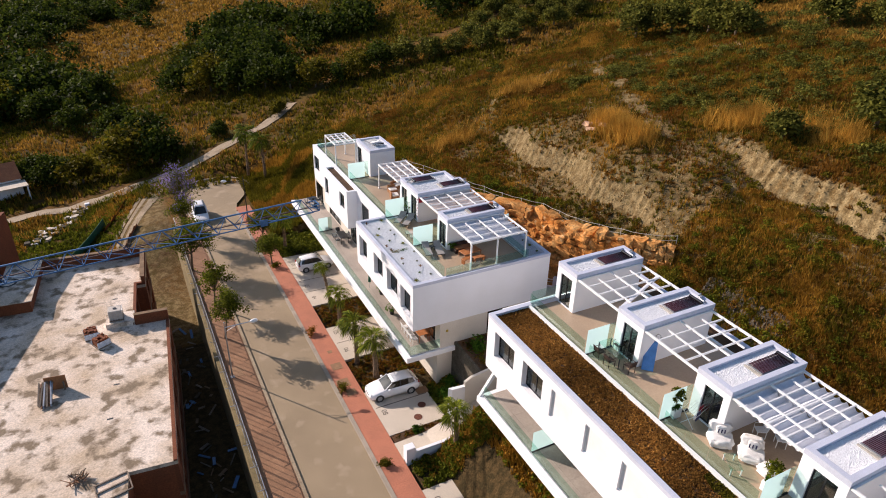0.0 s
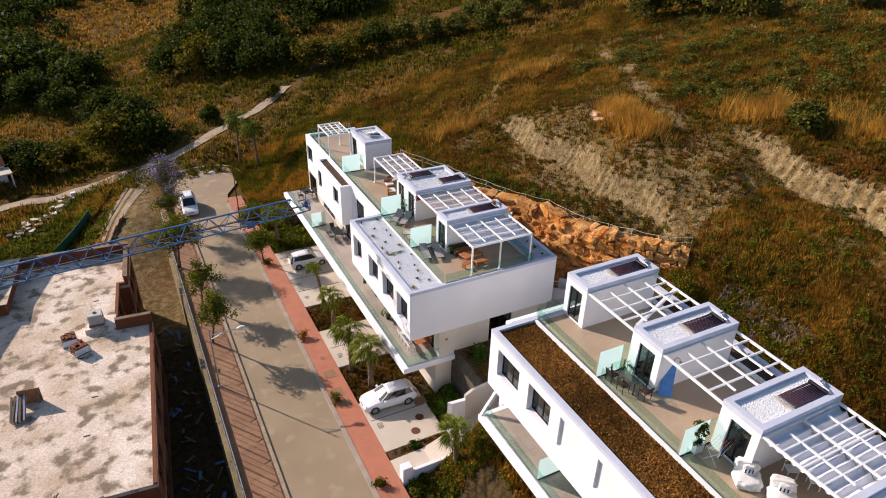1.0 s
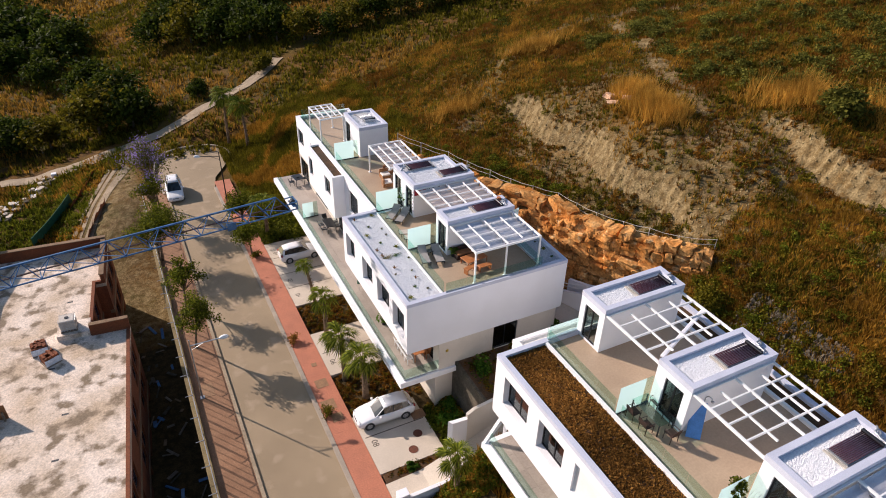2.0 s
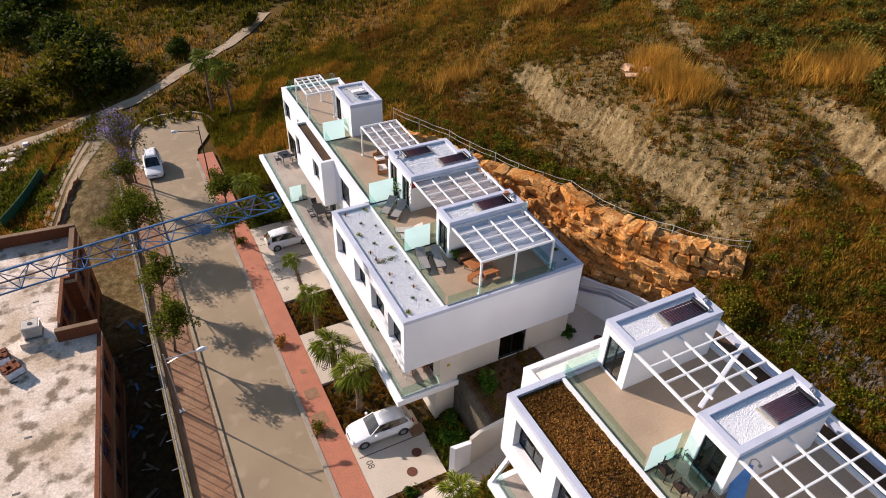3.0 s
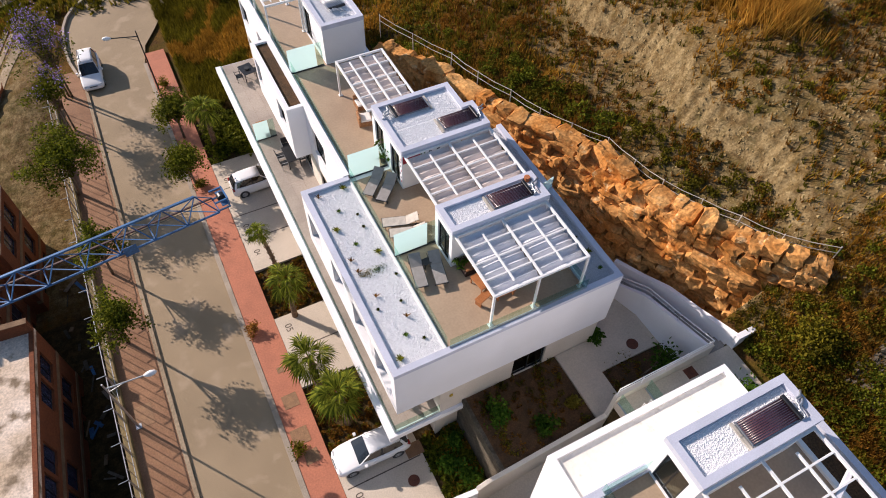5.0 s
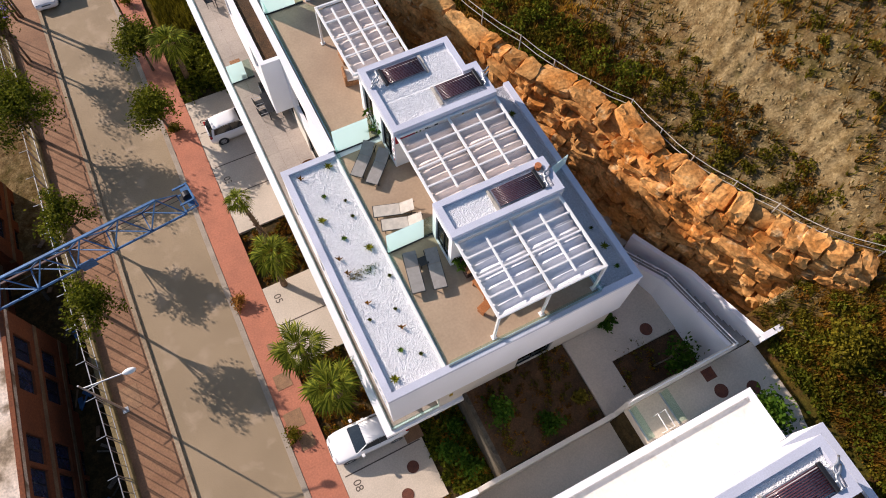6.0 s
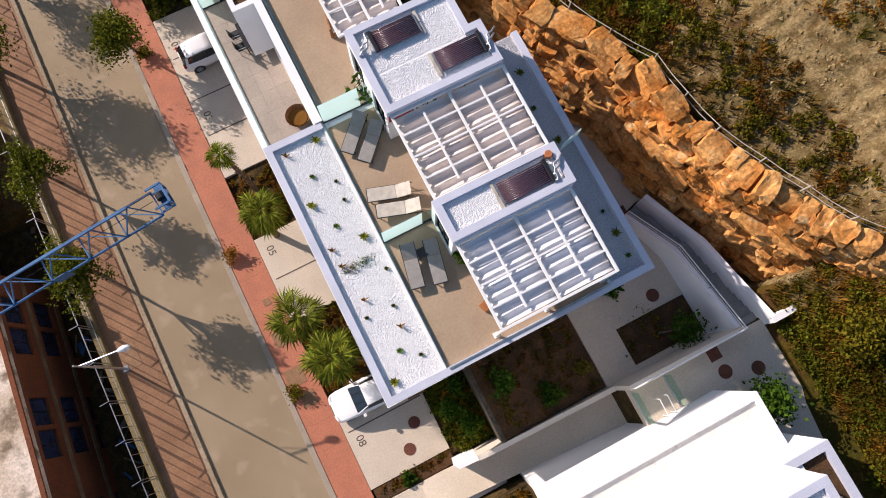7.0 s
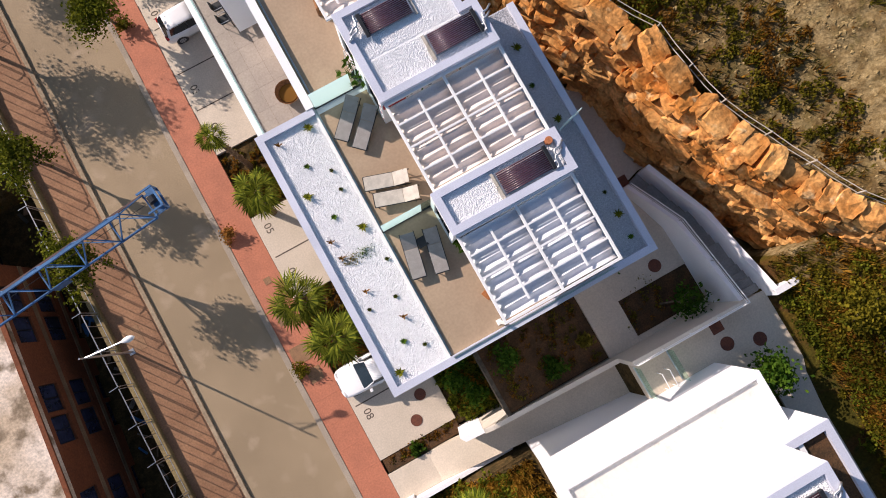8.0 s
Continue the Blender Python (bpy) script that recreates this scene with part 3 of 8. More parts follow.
# ---- street ----
def build_street():
    # roadway in lengths that follow the fall, with a round turning place
    s = Shape()
    edges = [(-10.6, -5.6, y) for y in range(-60, 40, 5)] + [(-10.6, -5.6, 40)]
    edges += [(-10.8, -5.5, 43), (-11.3, -4.9, 46), (-11.4, -3.6, 48.3), (-11.3, -2.6, 50.3), (-11.1, -2.1, 52), (-10.6, -2.2, 53.6), (-9.9, -2.8, 55), (-8.9, -3.9, 56), (-7.4, -5.4, 56.5)]
    for (a0, b0, y0), (a1, b1, y1) in zip(edges, edges[1:]):
        z0, z1 = float(street_z(y0)), float(street_z(y1))
        s.add([(a0, y0, z0), (b0, y0, z0), (b1, y1, z1), (a1, y1, z1)], [(0, 1, 2, 3)])
    solid("road", s, ROAD, "tan sun-bleached asphalt street with turning circle", "road", kind="structure")
    rim = Shape()
    circ = [(-11.0, 43.5), (-11.45, 46.0), (-11.55, 48.3), (-11.45, 50.3), (-11.25, 52), (-10.75, 53.7), (-10.0, 55.1), (-9.0, 56.15), (-7.4, 56.65), (-5.4, 56.55), (-3.9, 56.15), (-2.7, 55.1), (-2.1, 53.7), (-1.95, 52)]
    for (x0, y0), (x1, y1) in zip(circ, circ[1:]):
        rim.beam((x0, y0, float(street_z(y0)) + 0.08), (x1, y1, float(street_z(y1)) + 0.08), 0.22, 0.34)
    solid("trim", rim, KERB, "concrete kerb round the turning circle", "kerb", kind="structure")
    # kerbs and red pavements
    for name, x0, x1, y1 in (("kerb_east", -5.6, -5.28, 43.0), ("kerb_west", -10.84, -10.6, 43.0)):
        k = thing("trim", "pale concrete kerb along the street", "kerb", kind="structure")
        k.name = name
        y = -50.0
        stones = {}
        while y < y1:
            w = 1.0 if y > -12 else 4.0
            sl = Shape().box(x0, 0.001, -0.2, x1, w - 0.001, 0.13)
            if w not in stones:
                # west kerb gets the browner dust tone for the fence shadow lying on it
                stones[w] = sl.mesh("kerb_stone", KERB if x0 > -8 else DUST, bevel=0.008)
            part("kerb_stone", stones[w], KERB, k, m=pose(0, y, float(street_z(y))))
            y += w
    for name, x0, x1, ya, yb in (("pavement_east", -5.27, -3.52, -50, 43.5), ("pavement_west", -13.18, -10.85, -50, 43.5)):
        pv = thing("pavement", "red concrete paving with dusty joints", "pavement", kind="structure")
        pv.name = name
        y = ya
        w = 1.5
        tone = PINK if x0 > -8 else DUSTY_PINK
        mesh_slab = Shape().box(x0, 0.002, -0.18, x1, w - 0.003, 0.10).mesh("paving_slab", tone)
        while y < yb:
            part("paving_slab", mesh_slab, PINK, pv, m=pose(0, y, float(street_z(y))))
            y += w
    # parking bays
    def bays(name, y0, y1, x1, lines, numbers):
        ob = solid(name, slope_slab([(-3.5, y0), (x1, y0), (x1, y1), (-3.5, y1)], 0.09, 0.25), CONCRETE, "pale concrete parking bays with dark marking lines", "parking bay", kind="structure", bevel=0.01)
        for k, y in enumerate(lines):
            part("bay_line", Shape().box(-3.3, y - 0.035, 0.091, x1 - 0.15, y + 0.035, 0.096), MARKING, ob, m=pose(0, 0, float(street_z(y))))
        for text, y in numbers:
            cu = bpy.data.curves.new("bay_number", "FONT")
            cu.body, cu.size, cu.extrude, cu.align_x = text, 0.62, 0.002, "CENTER"
            t = new("bay_number", cu)
            me = bpy.data.meshes.new_from_object(t)
            bpy.data.objects.remove(t)
            me.materials.append(MARKING)
            part("bay_number", me, MARKING, ob, m=pose(-3.05, y, float(street_z(y)) + 0.094, 0, 0, -90))

    bays("parking_bays_far", 16.1, 27.6, 2.3, (19.0, 21.5, 24.6), (("01", 25.4), ("03", 20.2), ("04", 17.6)))
    bays("parking_bays_middle", 6.6, 11.9, 2.3, (9.25,), (("05", 10.9), ("06", 8.0)))
    bays("parking_bays_near", -3.5, 1.9, 1.25, (-0.25,), (("07", 1.2), ("08", -0.95)))
    bays("parking_bays_next", -14.6, -9.2, 1.4, (-11.9,), (("09", -10.4), ("10", -13.2)))


build_street()


# ---- walls with openings ----
def panel(s, axis_name, plane, thick, a0, a1, z0, z1, holes=()):
    """A wall in the plane x or y = plane, running a0..a1, with rectangular holes (b0, b1, y0, y1) through it."""
    cuts_a = sorted({a0, a1, *[h[0] for h in holes], *[h[1] for h in holes]})
    cuts_z = sorted({z0, z1, *[h[2] for h in holes], *[h[3] for h in holes]})
    na, nz = len(cuts_a), len(cuts_z)

    def solid_cell(i, j):
        if not (0 <= i < na - 1 and 0 <= j < nz - 1):
            return False
        ca, cz = (cuts_a[i] + cuts_a[i + 1]) / 2, (cuts_z[j] + cuts_z[j + 1]) / 2
        return not any(h[0] < ca < h[1] and h[2] < cz < h[3] for h in holes)

    verts, index, faces = [], {}, []

    def vert(i, j, side):
        if (i, j, side) not in index:
            index[i, j, side] = len(verts)
            d = plane + thick * side
            verts.append((d, cuts_a[i], cuts_z[j]) if axis_name == "x" else (cuts_a[i], d, cuts_z[j]))
        return index[i, j, side]

    for i in range(na - 1):
        for j in range(nz - 1):
            if not solid_cell(i, j):
                continue
            ring = [(i, j), (i + 1, j), (i + 1, j + 1), (i, j + 1)]
            faces.append([vert(*p, 0) for p in ring])
            faces.append([vert(*p, 1) for p in ring[::-1]])
            for k, (di, dj) in enumerate(((0, -1), (1, 0), (0, 1), (-1, 0))):
                if not solid_cell(i + di, j + dj):
                    p, q = ring[k], ring[(k + 1) % 4]
                    faces.append([vert(*p, 0), vert(*p, 1), vert(*q, 1), vert(*q, 0)])
    return s.add(verts, faces)


def window(parent, axis_name, plane, a0, a1, z0, z1, leaves=2, name="window", shutter=False):
    """Aluminium frame with panes, set at plane."""
    fr = Shape()
    w = 0.06

    def bar(b0, b1, c0, c1):
        if axis_name == "x":
            fr.box(plane - 0.04, b0, c0, plane + 0.04, b1, c1)
        else:
            fr.box(b0, plane - 0.04, c0, b1, plane + 0.04, c1)

    bar(a0, a1, z0, z0 + w), bar(a0, a1, z1 - w, z1)
    step = (a1 - a0) / leaves
    for k in range(leaves + 1):
        c = a0 + step * k
        c0 = min(max(c - w / 2, a0), a1 - w)
        bar(c0, c0 + w, z0 + w, z1 - w)
    win = part(name, fr, PAINT if shutter else DARK_METAL, parent, "white roller shutter" if shutter else "dark aluminium framed window")
    for k in range(leaves):
        g = Shape()
        b0, b1 = a0 + step * k + 0.03, a0 + step * (k + 1) - 0.03
        if axis_name == "x":
            g.box(plane - 0.008, b0, z0 + 0.05, plane + 0.008, b1, z1 - 0.05)
        else:
            g.box(b0, plane - 0.008, z0 + 0.05, b1, plane + 0.008, z1 - 0.05)
        pane = part("shutter" if shutter else "pane", g, PAINT if shutter else WINDOW_GLASS, win)
        pane.visible_shadow = shutter


def tray(s, x0, y0, x1, y1, top, width, depth):
    """A closed ring of parapet."""
    out = [(x0, y0), (x1, y0), (x1, y1), (x0, y1)]
    inn = [(x0 + width, y0 + width), (x1 - width, y0 + width), (x1 - width, y1 - width), (x0 + width, y1 - width)]
    v = [(x, y, z) for z in (top - depth, top) for x, y in out + inn]
    f = []
    for i in range(4):
        j = (i + 1) % 4
        f += [(8 + i, 8 + j, 12 + j, 12 + i), (i, 4 + i, 4 + j, j), (i, j, 8 + j, 8 + i), (4 + i, 12 + i, 12 + j, 4 + j)]
    return s.add(v, f)


def four_bars(s, x0, y0, x1, y1, top, width, depth):
    s.box(x0, y0, top - depth, x1, y0 + width, top)
    s.box(x0, y1 - width, top - depth, x1, y1, top)
    s.box(x0, y0 + width, top - depth, x0 + width, y1 - width, top)
    s.box(x1 - width, y0 + width, top - depth, x1, y1 - width, top)
    return s


def gravel_bed(name, x0, y0, x1, y1, z, mat, parent, label, size=0.044):
    """A bed of loose stones: a base sheet with many small stones on it."""
    rng = np.random.default_rng(int(abs(x0 * 13 + y0 * 7)) + 5)
    part("gravel_base", Shape().box(x0, y0, z - 0.09, x1, y1, z - 0.035), mat, parent)
    n = int((x1 - x0) * (y1 - y0) * 700)
    cx, cy = rng.uniform(x0 + 0.04, x1 - 0.04, n), rng.uniform(y0 + 0.04, y1 - 0.04, n)
    r = rng.uniform(0.5, 1.0, n) * size
    ang = rng.uniform(0, 6.28, n)
    flat = rng.uniform(0.55, 1.0, n)
    base = np.array([[1, 0, 0], [0, 1, 0], [-1, 0, 0], [0, -1, 0], [0, 0, 1]], dtype=float)
    jit = rng.uniform(0.75, 1.25, (n, 5, 1))
    p = base[None] * jit
    c, sn = np.cos(ang)[:, None], np.sin(ang)[:, None]
    px = (p[..., 0] * c - p[..., 1] * sn) * r[:, None] + cx[:, None]
    py = (p[..., 0] * sn + p[..., 1] * c) * (r * 0.8)[:, None] + cy[:, None]
    pz = p[..., 2] * (r * flat)[:, None] + z - 0.034
    v = np.stack([px, py, pz], -1).reshape(-1, 3)
    f = np.array([[0, 1, 4], [1, 2, 4], [2, 3, 4], [3, 0, 4]])[None] + (np.arange(n) * 5)[:, None, None]
    ob = part(name, raw_mesh(name, v, f.reshape(-1, 3), mat), mat, parent, label)
    ob["kind"] = "stuff"


def bulkhead(parent, x0, y0, x1, y1, zf, zt, door_y=None):
    """A stair tower on the roof: walls with a glazed door on the street side, and a gravelled top behind a coping."""
    holes = [] if door_y is None else [(door_y[0], door_y[1], zf + 0.05, zf + 2.2)]
    part("stair_tower_front", panel(Shape(), "x", x0, 0.22, y0, y1, zf, zt - 0.3, holes), WHITE, parent)
    for b in ((x1 - 0.22, y0, x1, y1), (x0 + 0.22, y0, x1 - 0.22, y0 + 0.22), (x0 + 0.22, y1 - 0.22, x1 - 0.22, y1)):
        part("stair_tower_wall", Shape().box(b[0], b[1], zf, b[2], b[3], zt - 0.3), WHITE, parent)
    c = tray(Shape(), x0 - 0.01, y0 - 0.01, x1 + 0.01, y1 + 0.01, zt, 0.30, 0.3)
    part("stair_tower_coping", c, COPING, parent, "grey painted parapet coping")
    part("stair_tower_roof", Shape().box(x0 + 0.29, y0 + 0.29, zt - 0.32, x1 - 0.29, y1 - 0.29, zt - 0.2), WHITE, parent)
    gravel_bed("gravel", x0 + 0.3, y0 + 0.3, x1 - 0.3, y1 - 0.3, zt - 0.14, GRAVEL, parent, "loose white gravel")
    if door_y:
        window(parent, "x", x0 + 0.12, door_y[0], door_y[1], zf + 0.05, zf + 2.2, 2, "glazed_door")


def double_bulkhead(parent):
    """Two neighbouring stair towers under one gravelled top; the second is a little shorter."""
    zf, zt = 10.2, 13.0
    doors = [(10.4, 11.6), (12.5, 13.7)]
    part("stair_tower_front", panel(Shape(), "x", 5.10, 0.22, 10.10, 14.05, zf, zt - 0.3, [(a, b, zf + 0.05, zf + 2.2) for a, b in doors]), WHITE, parent)
    for b in ((10.08, 10.10, 10.30, 12.08), (9.53, 12.08, 9.75, 14.05), (5.32, 10.10, 10.08, 10.32), (5.32, 13.83, 9.53, 14.05), (9.53, 11.86, 10.08, 12.08)):
        part("stair_tower_wall", Shape().box(b[0], b[1], zf, b[2], b[3], zt - 0.3), WHITE, parent)
    for b in ((5.09, 10.09, 10.31, 10.39), (10.01, 10.39, 10.31, 12.09), (9.46, 11.79, 10.01, 12.09), (9.46, 12.09, 9.76, 14.06), (5.09, 13.76, 9.46, 14.06), (5.09, 10.39, 5.39, 13.76)):
        part("stair_tower_coping", Shape().box(b[0], b[1], zt - 0.3, b[2], b[3], zt), COPING, parent, "grey painted parapet coping")
    part("stair_tower_roof", Shape().box(5.39, 10.39, zt - 0.32, 10.01, 11.79, zt - 0.2).box(5.39, 11.79, zt - 0.32, 9.46, 13.76, zt - 0.2), WHITE, parent)
    gravel_bed("gravel", 5.40, 10.40, 10.0, 11.79, zt - 0.14, GRAVEL, parent, "loose white gravel")
    gravel_bed("gravel", 5.40, 11.79, 9.45, 13.75, zt - 0.14, GRAVEL, parent, "loose white gravel")
    for a, b in doors:
        window(parent, "x", 5.22, a, b, zf + 0.05, zf + 2.2, 2, "glazed_door")


def balustrade(pts, z, height=1.0, label="clear glass balustrade with steel base rail", mat=None, group="glass balustrades", name="glass_balustrade"):
    """Glass sheets on a steel shoe along a line of points."""
    ob = thing(name, label, "balustrade", group)
    for a, b in zip(pts, pts[1:]):
        a, b = Vector((*a, z)), Vector((*b, z))
        n = max(1, round((b - a).length / 1.6))
        part("base_rail", Shape().beam(a + Vector((0, 0, 0.04)), b + Vector((0, 0, 0.04)), 0.07, 0.08), STEEL, ob)
        for k in range(n):
            p, q = a.lerp(b, (k + 0.01) / n), a.lerp(b, (k + 0.99) / n)
            up = Vector((0, 0, 0.06 + (height - 0.06) / 2))
            pane = part("glass_pane", Shape().beam(p + up, q + up, 0.02, height - 0.06), mat or GLASS, ob)
            pane.visible_shadow = False
    return ob


def divider(x0, x1, y, z, height=1.75):
    """Frosted privacy screen between two terraces."""
    ob = thing("privacy_screen", "frosted aqua glass screen between roof terraces", "glass screen", "privacy screens")
    part("base_rail", Shape().box(x0, y - 0.04, z, x1, y + 0.04, z + 0.08), DARK_METAL, ob)
    part("glass_pane", Shape().box(x0 + 0.02, y - 0.012, z + 0.08, x1 - 0.45, y + 0.012, z + height), FROSTED, ob)
    part("glass_pane", Shape().box(x1 - 0.43, y - 0.012, z + 0.08, x1 - 0.02, y + 0.012, z + height), GLASS, ob)
    return ob


def pergola(x0, y0, x1, y1, zt, zf, canvas=None, posts=((0, 0), (0.47, 0), (1, 0)), waves=9, group="roof pergolas", label="white steel pergola with a folded canvas awning", rows=3):
    """White steel frame on posts, lengthwise and cross bars, and a canvas hung in folds below them."""
    ob = thing("pergola", label, "pergola", group)
    w = 0.11
    for n, (a, b) in {"edge_beam": (0, 0)}.items():
        part("edge_beam", Shape().box(x0, y0, zt - 0.13, x1, y0 + w, zt), PAINT, ob, bevel=0.008)
        part("edge_beam", Shape().box(x0, y1 - w, zt - 0.13, x1, y1, zt), PAINT, ob, bevel=0.008)
        part("edge_beam", Shape().box(x0, y0 + w, zt - 0.13, x0 + w, y1 - w, zt), PAINT, ob, bevel=0.008)
        part("edge_beam", Shape().box(x1 - w, y0 + w, zt - 0.13, x1, y1 - w, zt), PAINT, ob, bevel=0.008)
    for k in (0.25, 0.5, 0.75):
        x = x0 + (x1 - x0) * k
        t = 0.055 if k == 0.5 else 0.045
        trim = w if k == 0.5 else (0.30 + w)
        part("rafter", Shape().box(x - t, y0 + trim, zt - 0.10, x + t, y1 - trim, zt - 0.005), PAINT, ob, bevel=0.006)
    for k in range(1, rows + 1):
        y = y0 + (y1 - y0) * k / (rows + 1)
        part("cross_bar", Shape().box(x0 + w, y - 0.04, zt - 0.115, x1 - w, y + 0.04, zt - 0.012), PAINT, ob, bevel=0.006)
    for fx, fy in posts:
        px, py = x0 + (x1 - x0 - w) * fx, y0 + (y1 - y0 - w) * fy
        post = part("post", Shape().box(px, py, zf, px + w, py + w, zt - 0.13), PAINT, ob, bevel=0.008)
        part("post_base", Shape().box(px - 0.06, py - 0.06, zf, px + w + 0.06, py + w + 0.06, zf + 0.035), PAINT, ob)
    if canvas:
        n = waves * 12
        s = Shape()
        for part_x in ((x0 + w + 0.02, x0 + (x1 - x0) * 0.495), (x0 + (x1 - x0) * 0.505, x1 - w - 0.02)):
            rows_v = []
            for i in range(n + 1):
                y = y0 + w + 0.05 + (y1 - y0 - 2 * w - 0.1) * i / n
                ph = (i / 12) % 1
                sag = 0.17 * math.sin(math.pi * ph)
                for j in range(5):
                    x = part_x[0] + (part_x[1] - part_x[0]) * j / 4
                    rows_v.append((x, y, zt - 0.15 - sag * (1 + 0.12 * math.sin(j * 2.1 + i // 12 * 1.7))))
            s.add(rows_v, [(i * 5 + j, i * 5 + j + 1, (i + 1) * 5 + j + 1, (i + 1) * 5 + j) for i in range(n) for j in range(4)])
        cloth = part("canopy", s, canvas, ob, "canvas awning gathered in folds", smooth=True)
        so = cloth.modifiers.new("thickness", "SOLIDIFY")
        so.thickness = 0.012
    return ob


# ---- first house ----
ROOF1 = 10.45


def tiled_floor(s_name, x0, y0, x1, y1, z, mat, parent, tile, label=""):
    """A floor of separate large tiles on a bed."""
    part("floor_bed", Shape().box(x0, y0, z - 0.1, x1, y1, z - 0.012), MORTAR, parent)
    nx, ny = max(1, round((x1 - x0) / tile[0])), max(1, round((y1 - y0) / tile[1]))
    tx, ty = (x1 - x0) / nx, (y1 - y0) / ny
    me = Shape().box(0.004, 0.004, -0.02, tx - 0.004, ty - 0.004, 0).mesh("floor_tile", mat)
    for i in range(nx):
        for j in range(ny):
            part("floor_tile", me, mat, parent, m=pose(x0 + i * tx, y0 + j * ty, z))


def build_house_one():
    h = thing("house", "white rendered modern terraced house with flat roof terraces", "house", "terraced houses")
    # cantilevered terrace slab
    slab = Shape().box(-0.52, -0.06, 3.44, 12.0, 12.1, 3.84).box(-0.52, 12.1, 3.44, 8.0, 33.4, 3.84)
    part("terrace_slab", slab, WHITE, h)
    part("terrace_edge", Shape().box(-0.52, -0.06, 3.84, -0.12, 33.4, 3.90).box(-0.12, -0.06, 3.84, 2.5, 0.25, 3.90), WHITE, h, "white painted slab margin")
    tiled_floor("floor", -0.11, 0.26, 2.44, 33.3, 3.90, STONE_TILE, h, (0.85, 1.2))
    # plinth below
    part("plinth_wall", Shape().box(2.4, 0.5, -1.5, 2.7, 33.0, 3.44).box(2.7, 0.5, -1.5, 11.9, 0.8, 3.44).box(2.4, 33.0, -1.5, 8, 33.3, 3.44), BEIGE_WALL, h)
    # lower storey, set back
    lower = Shape()
    doors = [(1.0, 5.2), (6.8, 11.2), (13.2, 17.2), (19.2, 21.0), (24.2, 28.0), (30.2, 32.8)]
    panel(lower, "x", 2.44, 0.25, 0.12, 33.1, 3.84, 6.46, [(a, b, 3.95, 6.25) for a, b in doors])
    panel(lower, "y", 0.12, 0.25, 2.69, 12.05, 3.84, 6.46, [(6.75, 8.75, 4.1, 6.30)])
    lower.box(12.05 - 0.25, 0.37, 3.84, 12.05, 12.1, 6.46)
    lower.box(7.9, 12.1, 3.84, 8.1, 33.1, 6.46).box(2.69, 32.85, 3.84, 7.9, 33.1, 6.46)
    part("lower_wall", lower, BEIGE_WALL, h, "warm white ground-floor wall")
    part("room_partition", Shape().box(2.7, 6.0, 3.9, 11.8, 6.15, 6.4).box(2.7, 12.0, 3.9, 11.8, 12.15, 6.4).box(2.7, 18.2, 3.9, 7.9, 18.35, 6.4).box(5.5, 0.4, 3.9, 5.65, 33, 6.4), INTERIOR, h)
    for a, b in doors:
        window(h, "x", 2.56, a, b, 3.95, 6.25, 3, "glazed_door")
    window(h, "y", 0.25, 6.75, 8.75, 4.1, 6.30, 2, "glazed_door")
    # upper block
    up = Shape()
    wins = [(0.45, 2.35, 7.25, 9.35), (2.95, 5.1, 7.4, 9.4), (6.0, 8.0, 7.4, 9.4), (9.6, 11.45, 7.4, 9.45)]
    panel(up, "x", 0.0, 0.5, 0.0, 12.1, 6.46, ROOF1 - 0.25, wins)
    part("upper_wall", up, WHITE, h)
    for b in ((0.5, 0.0, 12.37, 0.3), (12.07, 0.3, 12.37, 12.1), (0.5, 11.8, 12.07, 12.1)):
        part("upper_wall", Shape().box(b[0], b[1], 6.46, b[2], b[3], ROOF1 - 0.25), WHITE, h)
    part("ceiling_slab", Shape().box(0.02, 0.02, 6.30, 12.35, 12.08, 6.455), WHITE, h)
    part("upper_floor", Shape().box(0.5, 0.3, 6.5, 12.05, 11.8, 6.6).box(4.5, 0.3, 6.6, 4.65, 11.8, 9.9).box(0.5, 5.95, 6.6, 4.5, 6.1, 9.9), INTERIOR, h)
    for a, b, z0, z1 in wins:
        window(h, "x", 0.40, a, b, z0, z1, 2)
    part("roof_slab", Shape().box(0.3, 0.3, 9.95, 12.07, 11.8, 10.16), WHITE, h)
    # parapet copings
    for x0, y0, x1, y1 in ((-0.01, -0.01, 12.38, 0.30), (-0.01, 0.30, 0.30, 11.8), (12.07, 0.30, 12.38, 12.11), (-0.01, 11.8, 2.70, 12.11)):
        part("parapet", Shape().box(x0, y0, ROOF1 - 0.25, x1, y1, ROOF1), COPING, h, "pale grey parapet coping")
    part("low_wall", Shape().box(2.66, 0.3, 10.0, 2.76, 11.8, 10.36), PAINT, h, "white upstand between gravel and terrace")
    gravel_bed("gravel_bed", 0.3, 0.3, 2.66, 11.8, 10.30, GRAVEL, h, "bed of loose white gravel")
    gravel_bed("gravel_bed", 10.45, 0.3, 12.07, 12.1, 10.28, GRAVEL_DIM, h, "bed of loose grey gravel")
    part("terrace_kerb", Shape().box(10.35, 0.3, 10.1, 10.45, 4.3, 10.38).box(10.35, 6.15, 10.1, 10.45, 10.1, 10.38), WHITE, h)
    part("terrace_bed", Shape().box(2.76, 0.3, 10.16, 10.35, 11.8, 10.185), MORTAR, h)
    part("terrace_floor", Shape().box(2.77, 0.31, 10.186, 10.34, 11.79, 10.20), TILE, h, "beige tiled roof terrace floor")
    # set-back far wing
    far = Shape()
    fwins = [(31.0, 32.9, 7.7, 9.4), (15.4, 17.6, 7.6, 9.7), (27.0, 28.6, 7.2, 9.4)]
    panel(far, "x", 2.44, 0.3, 12.1, 33.1, 6.46, ROOF1, fwins)
    part("upper_wall", far, WHITE, h)
